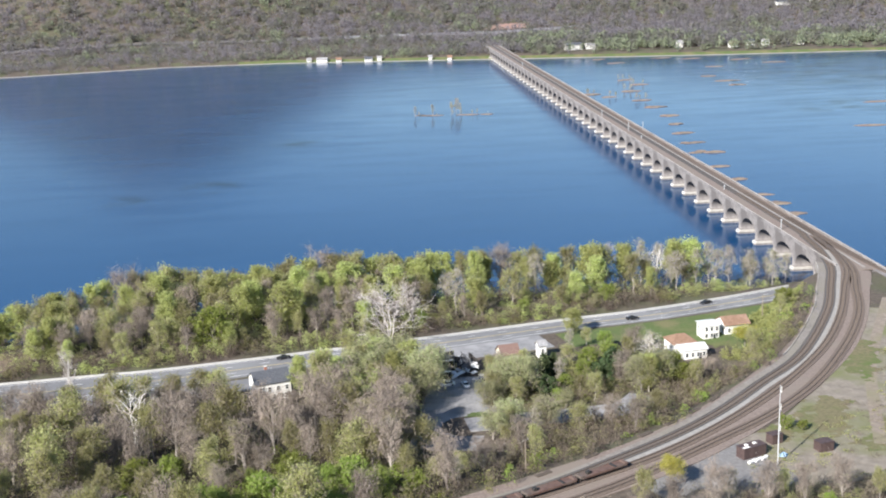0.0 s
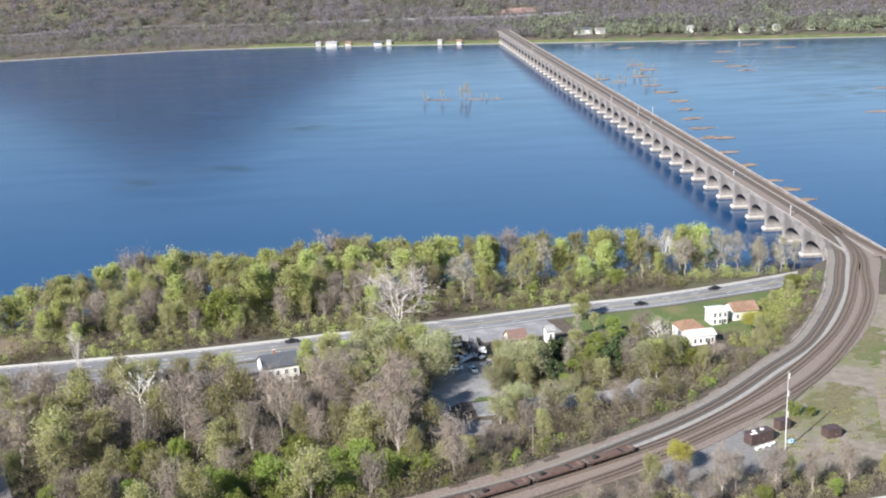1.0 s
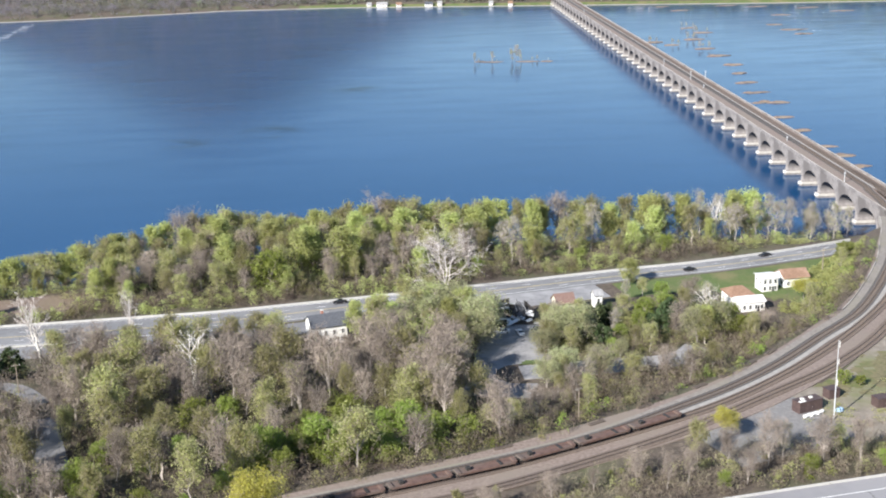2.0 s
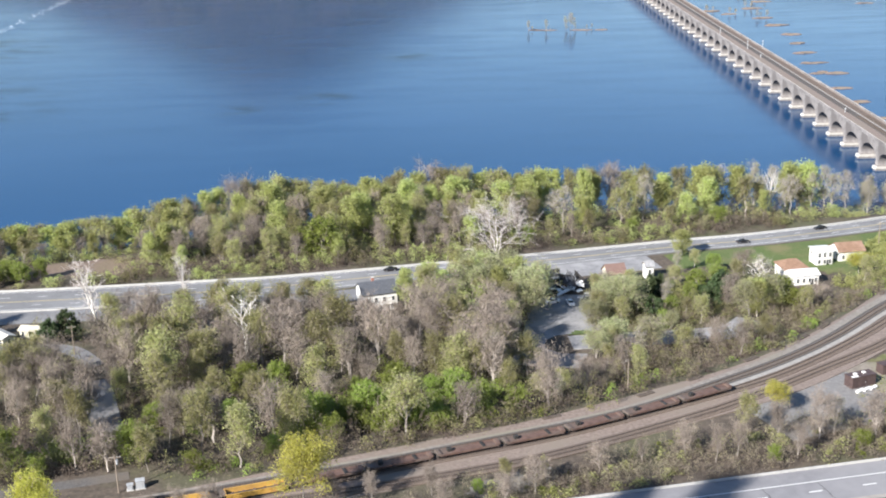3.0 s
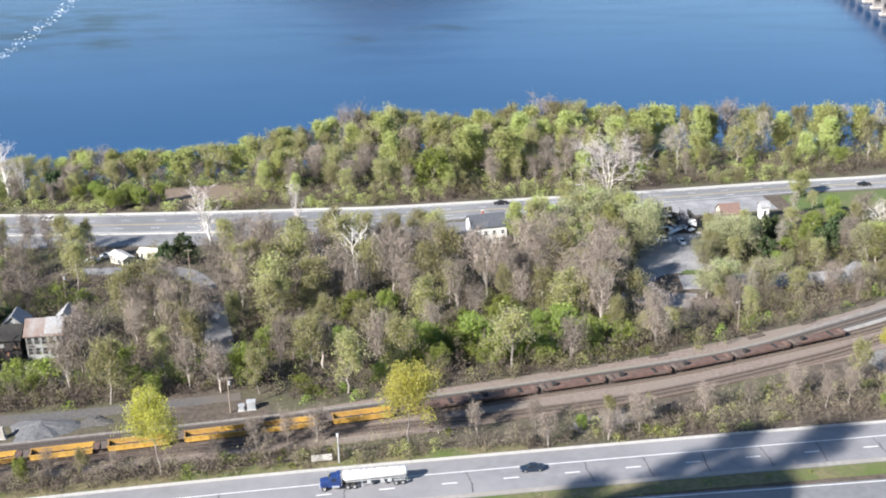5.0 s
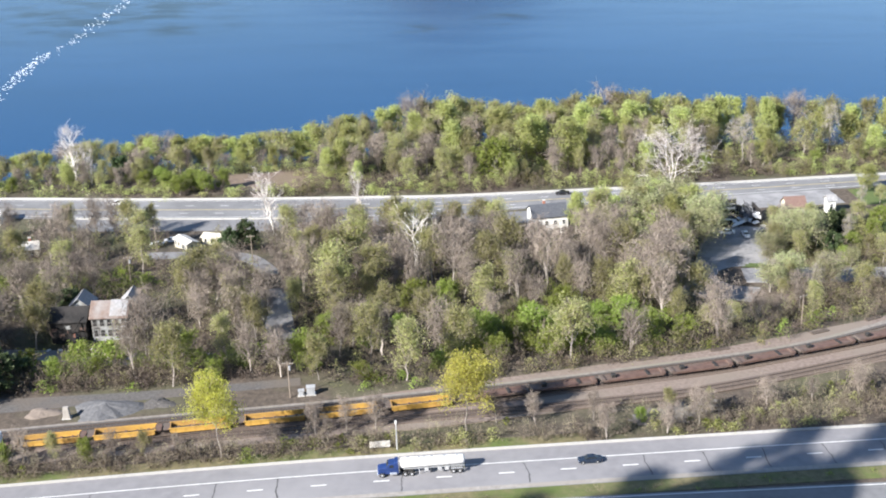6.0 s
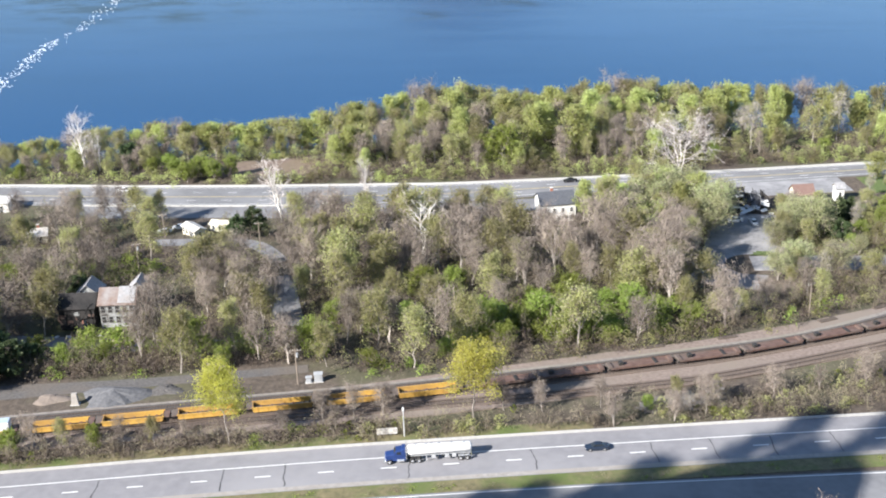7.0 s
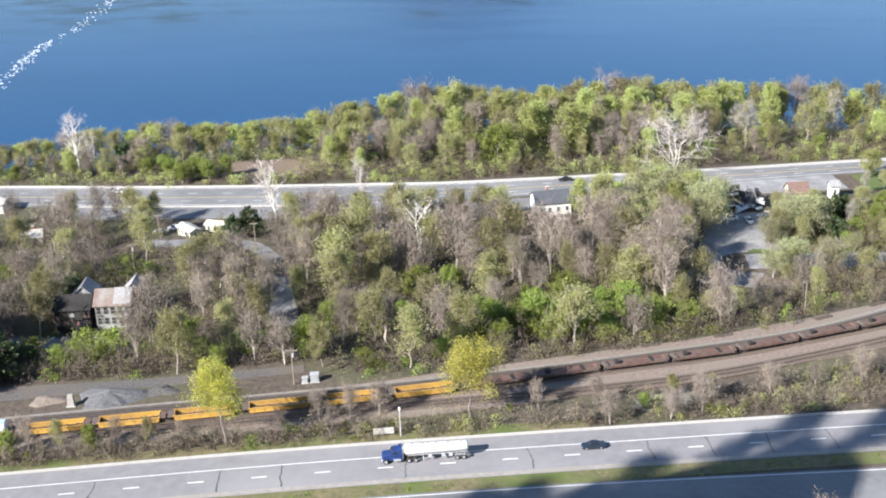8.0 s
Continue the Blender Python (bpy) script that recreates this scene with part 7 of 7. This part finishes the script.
for _k in range(3):
    tk = thing("gas_tank", "white cylindrical gas tank on gravel", "tank", "gas tanks", m=pose(-92 + _k * 1.9, -170.2 + _k * 0.9, gz(-90, -169) + 0.1, 0, 0, 35))
    part("shell", tube(bmesh.new(), (-1.1, 0, 0.5), (1.1, 0, 0.5), 0.42, 0.42, 14), M_TANK, tk)
    for _j in (-0.7, 0.7):
        part("saddle", boxed(_j - 0.1, _j + 0.1, -0.4, 0.4, -0.15, 0.3, 0.02), M_GREYPAINT, tk)

mast = thing("radio_mast", "slim galvanised steel radio mast in the gravel yard", "mast", m=pose(-86, -172, gz(-86, -172)))
part("mast_pole", tube(bmesh.new(), (0, 0, -0.3), (0, 0, 21), 0.2, 0.08, 12), M_STEEL, mast)
part("base_plate", boxed(-0.7, 0.7, -0.7, 0.7, -0.2, 0.15, 0.05), M_CAPSTONE, mast)
for _z in (9, 14.5, 19):
    part("antenna", boxed(0.25, 0.4, -0.08, 0.08, _z, _z + 1.6, 0.02), M_WHITE, mast)
dish = thing("blue_tarp_bundle", "pale blue tarpaulin bundle beside the mast", "tarpaulin", m=pose(-82.8, -167, gz(-82.8, -167)))
_bm = bmesh.new()
bmesh.ops.create_icosphere(_bm, subdivisions=2, radius=1.0)
for _v in _bm.verts:
    _v.co = Vector((_v.co.x * 1.5, _v.co.y * 1.0, max(-0.1, _v.co.z * 0.9 + 0.25 * math.sin(_v.co.x * 5))))
part("cover", _bm, surface("blue_tarpaulin", (0.25, 0.42, 0.6), (0.45, 0.6, 0.75), 1.5, 0.3, 0.6, 0.2), dish)
part("strap", boxed(-0.06, 0.06, -1.02, 1.02, 0.0, 0.93, 0.03), M_BLACK, dish)

block = thing("concrete_block", "pale concrete block standing in the gravel yard", "block", m=pose(-309.5, -225.5, gz(-309.5, -225.5), 0, 0, 12))
part("shaft", loft([[(-0.8, -0.55, -0.1), (0.8, -0.55, -0.1), (0.8, 0.55, -0.1), (-0.8, 0.55, -0.1)], [(-0.55, -0.4, 2.7), (0.55, -0.4, 2.7), (0.55, 0.4, 2.7), (-0.55, 0.4, 2.7)]]), M_STONE_LIGHT, block)
part("footing", boxed(-1.0, 1.0, -0.75, 0.75, -0.3, 0.12, 0.03), M_BARRIER, block)


def heap(x, y, r, h, mat, label, seed):
    rng = np.random.default_rng(seed)
    n, v, f = 22, [(0, 0, h)], []
    rings = (0.25, 0.5, 0.75, 1.0)
    for k, q in enumerate(rings):
        for i in range(n):
            a = 2 * math.pi * i / n
            w = q * r * (1 + 0.18 * math.sin(3 * a + seed) + rng.normal(0, 0.05))
            v.append((w * math.cos(a) * 1.5, w * math.sin(a), h * (1 - q) ** 0.85 + rng.normal(0, 0.04) * (q < 1) - 0.1 * (q == 1)))
    for i in range(n):
        f.append((0, 1 + i, 1 + (i + 1) % n))
    for k in range(3):
        for i in range(n):
            a, b = 1 + k * n + i, 1 + k * n + (i + 1) % n
            f.append((a, a + n, b + n, b))
    ob = tagged(part("mound", mesh("mound", v, f), mat), label, "gravel heap")
    ob.matrix_basis = pose(x, y, gz(x, y) + 0.1, 0, 0, 14)


heap(-302, -221.5, 5.2, 2.2, surface("dark_gravel", (0.08, 0.08, 0.085), (0.14, 0.14, 0.145), 1.5, 0.2, 0.95, 0.5), "heap of dark grey gravel beside the railway", 1)
heap(-316, -224, 2.6, 0.8, M_BALLAST, "heap of pale brown earth beside the railway", 2)
heap(-292, -217.5, 2.6, 0.8, M_BALLAST_GREY, "low heap of grey gravel", 3)
# low dark oblong stacks along the outer track
for _k, _at in enumerate((-110, -101, -92, -127, -141, -84, -166, -183)):
    _x, _y, _h = on_line(TRACK_OUTER[TRACK_OUTER[:, 1] < 0], _at, -6.0)
    tie = thing("tie_stack", "low dark oblong stack beside the railway track", "ties", "tie stacks", m=pose(_x, _y, 13.1, 0, 0, _h))
    for _j in range(4):
        part("tie", boxed(-2.4, 2.4, -0.7 + _j * 0.36, -0.4 + _j * 0.36, 0.0, 0.32 + 0.1 * (_j % 2), 0.03), M_TIE, tie)


# signals along the bridge
def signal_post(x, y, h):
    t = thing("signal_post", "pale steel signal post on the railway bridge", "signal post", "bridge signals", m=pose(x, y, 13.28))
    part("post", tube(bmesh.new(), (0, 0, 0), (0, 0, h), 0.16, 0.13, 8), M_GREYPAINT, t)
    part("head", boxed(-0.3, 0.3, -0.25, 0.25, h - 0.2, h + 0.8, 0.06), M_GREYPAINT, t)
    part("ladder", boxed(-0.15, 0.15, 0.25, 0.3, 0, h), M_STEEL, t)


for _x, _y, _h in ((2.2, 440, 4.5), (16.0, 372, 5.0), (6.0, 372, 5.0), (5.8, 335, 1.5), (2.0, 830, 5.0), (16.0, 1100, 4), (5.8, 160, 1.6), (2.4, 68, 4.0)):
    signal_post(_x, _y, _h)


# ---- the river: rocks, island, white water ----
def rock(x, y, lx, ly, h, seed, label, group):
    rng = random.Random(seed)
    bm = bmesh.new()
    bmesh.ops.create_icosphere(bm, subdivisions=2, radius=1.0)
    for v in bm.verts:
        k = 1 + 0.28 * noise.noise(v.co * 1.7 + Vector((seed, 0, 0))) + rng.uniform(-0.06, 0.06)
        v.co = Vector((v.co.x * lx * k, v.co.y * ly * k, v.co.z * h * k - 0.1 * h))
    ob = tagged(part("rock", bm, M_ROCK), label, "rock", group)
    ob.matrix_basis = pose(x, y, 0, 0, 0, rng.uniform(-12, 12))


_rng = random.Random(4)
REEF = [(103, 797), (107, 752), (86, 700), (79, 630), (79, 582), (77, 527), (69, 480), (62, 434), (56, 389), (48, 349), (58, 347), (45, 295), (43, 251), (41, 205), (42, 181), (41, 155), (58, 664), (45, 687)]
for _k, (_x, _y) in enumerate(REEF):
    rock(_x, _y, _rng.uniform(7, 11), _rng.uniform(2.2, 4.0), _rng.uniform(0.8, 1.4), _k, "low brown rock ledge breaking the river surface", "river rocks")
    rock(_x + _rng.uniform(-9, 9), _y + _rng.uniform(-6, 6), _rng.uniform(2, 4), _rng.uniform(1.2, 2), _rng.uniform(0.5, 0.9), _k + 50, "low brown rock ledge breaking the river surface", "river rocks")
for _k, (_x, _y) in enumerate(((228, 893), (193, 801), (197, 754), (196, 717), (200, 1017), (230, 995), (135, 977), (125, 1027), (304, 916), (280, 964), (264, 556), (204, 431))):
    rock(_x, _y, _rng.uniform(7, 16), _rng.uniform(2.5, 5), 0.8, _k + 90, "flat brown rock near the far shore", "river rocks")
for _k, (_x, _y, _l) in enumerate(((-112, 590, 16), (-82, 586, 18), (-66, 584, 10), (-122, 594, 8))):
    rock(_x, _y, _l * 0.6, 2.6, 0.7, _k + 120, "flat gravel bar of the river island", "island bars")
for _k in range(9):
    plant("grey", -130 + _k * 8.2 + _rng.uniform(-3, 3), 588 + _rng.uniform(-3, 3), _rng.uniform(2.0, 5.0), "island scrub", 1.1, 0.0)
for _x, _h in ((-92, 15), (-96, 12), (-89, 11), (-112, 10), (-127, 9)):
    plant("grey", _x, 588, _h * 0.9, "island scrub", 0.9, 0.0)
for _x, _y in REEF:
    if _y > 625:
        for _j in range(3):
            plant("grey", _x + _rng.uniform(-7, 7), _y + _rng.uniform(-2, 2), _rng.uniform(4, 7), "reef scrub", 1.2, 0.2)
def white_water(points, count, seed, spread):
    """Broken white water over a ledge: many small humped flecks of foam in one mesh."""
    rng = np.random.default_rng(seed)
    line = smooth_line(points, 1.0)
    v, f = [], []
    for _ in range(count):
        c = line[rng.integers(0, len(line)), :2] + rng.normal(0, 1, 2) * spread
        l, w, a = rng.uniform(0.3, 1.9) * rng.uniform(0.4, 1), rng.uniform(0.08, 0.26), rng.uniform(-0.5, 0.2)
        ca, sa = math.cos(a), math.sin(a)
        k = len(v)
        v.append((*c, 0.16))
        for i in range(7):
            t = 2 * math.pi * i / 7
            r = rng.uniform(0.6, 1.2)
            x, y = l * r * math.cos(t), w * r * math.sin(t)
            v.append((c[0] + ca * x - sa * y, c[1] + sa * x + ca * y, -0.02))
        f += [(k, k + 1 + i, k + 1 + (i + 1) % 7) for i in range(7)]
    tagged(part("white_water", mesh("white_water", v, f), M_FOAM), "broken white water over a river ledge", "rapids", kind="stuff")


white_water([(-494, 60), (-502, 101), (-513, 149), (-524, 205)], 260, 1, (2.2, 2.6))
white_water([(-524, 205), (-525, 245), (-532, 289), (-548, 380), (-570, 480)], 190, 2, (3.0, 4.0))
white_water([(-570, 480), (-597, 584), (-606, 655), (-612, 766), (-622, 900), (-632, 1050)], 300, 4, (3.5, 7))
white_water([(196, 717), (225, 800), (240, 905), (300, 930)], 40, 3, (9, 9))
white_water([(264, 556), (300, 560)], 20, 5, (6, 3))

# ---- the far shore ----
FAR_TOWN = [(-211, 1138, 20, 9, 5), (-228, 1142, 8, 7, 3.5), (-190, 1132, 9, 7, 3.5), (-152, 1124, 14, 9, 5), (-138, 1122, 8, 8, 6), (-74, 1106, 7, 6, 6), (-50, 1098, 8, 7, 6), (112, 1116, 26, 12, 9), (134, 1118, 14, 10, 7), (243, 1090, 10, 9, 9), (305, 1062, 13, 8, 6), (332, 1078, 12, 9, 8), (350, 1072, 10, 8, 7), (393, 1068, 12, 9, 7), (415, 1085, 10, 8, 7), (431, 1100, 13, 9, 8), (455, 1090, 14, 9, 7), (493, 1092, 20, 9, 6), (530, 1084, 12, 9, 6), (499, 1400, 46, 14, 6), (545, 1412, 18, 12, 6), (582, 1400, 16, 10, 7), (150, 1300, 18, 6, 4)]
for _k, (_x, _y, _w, _d, _h) in enumerate(FAR_TOWN):
    if _k < 7:
        _w, _h = _w * 0.85, max(3.4, _h * 0.75)
    house("white far-shore house with a grey roof" if _k % 3 else "long white far-shore building", _x, _y + 5, -8 + (_k * 37) % 20, _w * 0.8, _d, _h * 0.72, 2.4, M_WHITE, (M_ROOF_GREY, M_ROOF_GREY, M_ROOF_BROWN, M_ROOF_DARK)[_k % 4], (("S", 1.6, max(2, int(_w / 3.5))), ("S", _h * 0.72 - 1.3, max(2, int(_w / 3.5)))) if _h > 5 else (("S", 1.6, max(2, int(_w / 3.5))),), door=False)
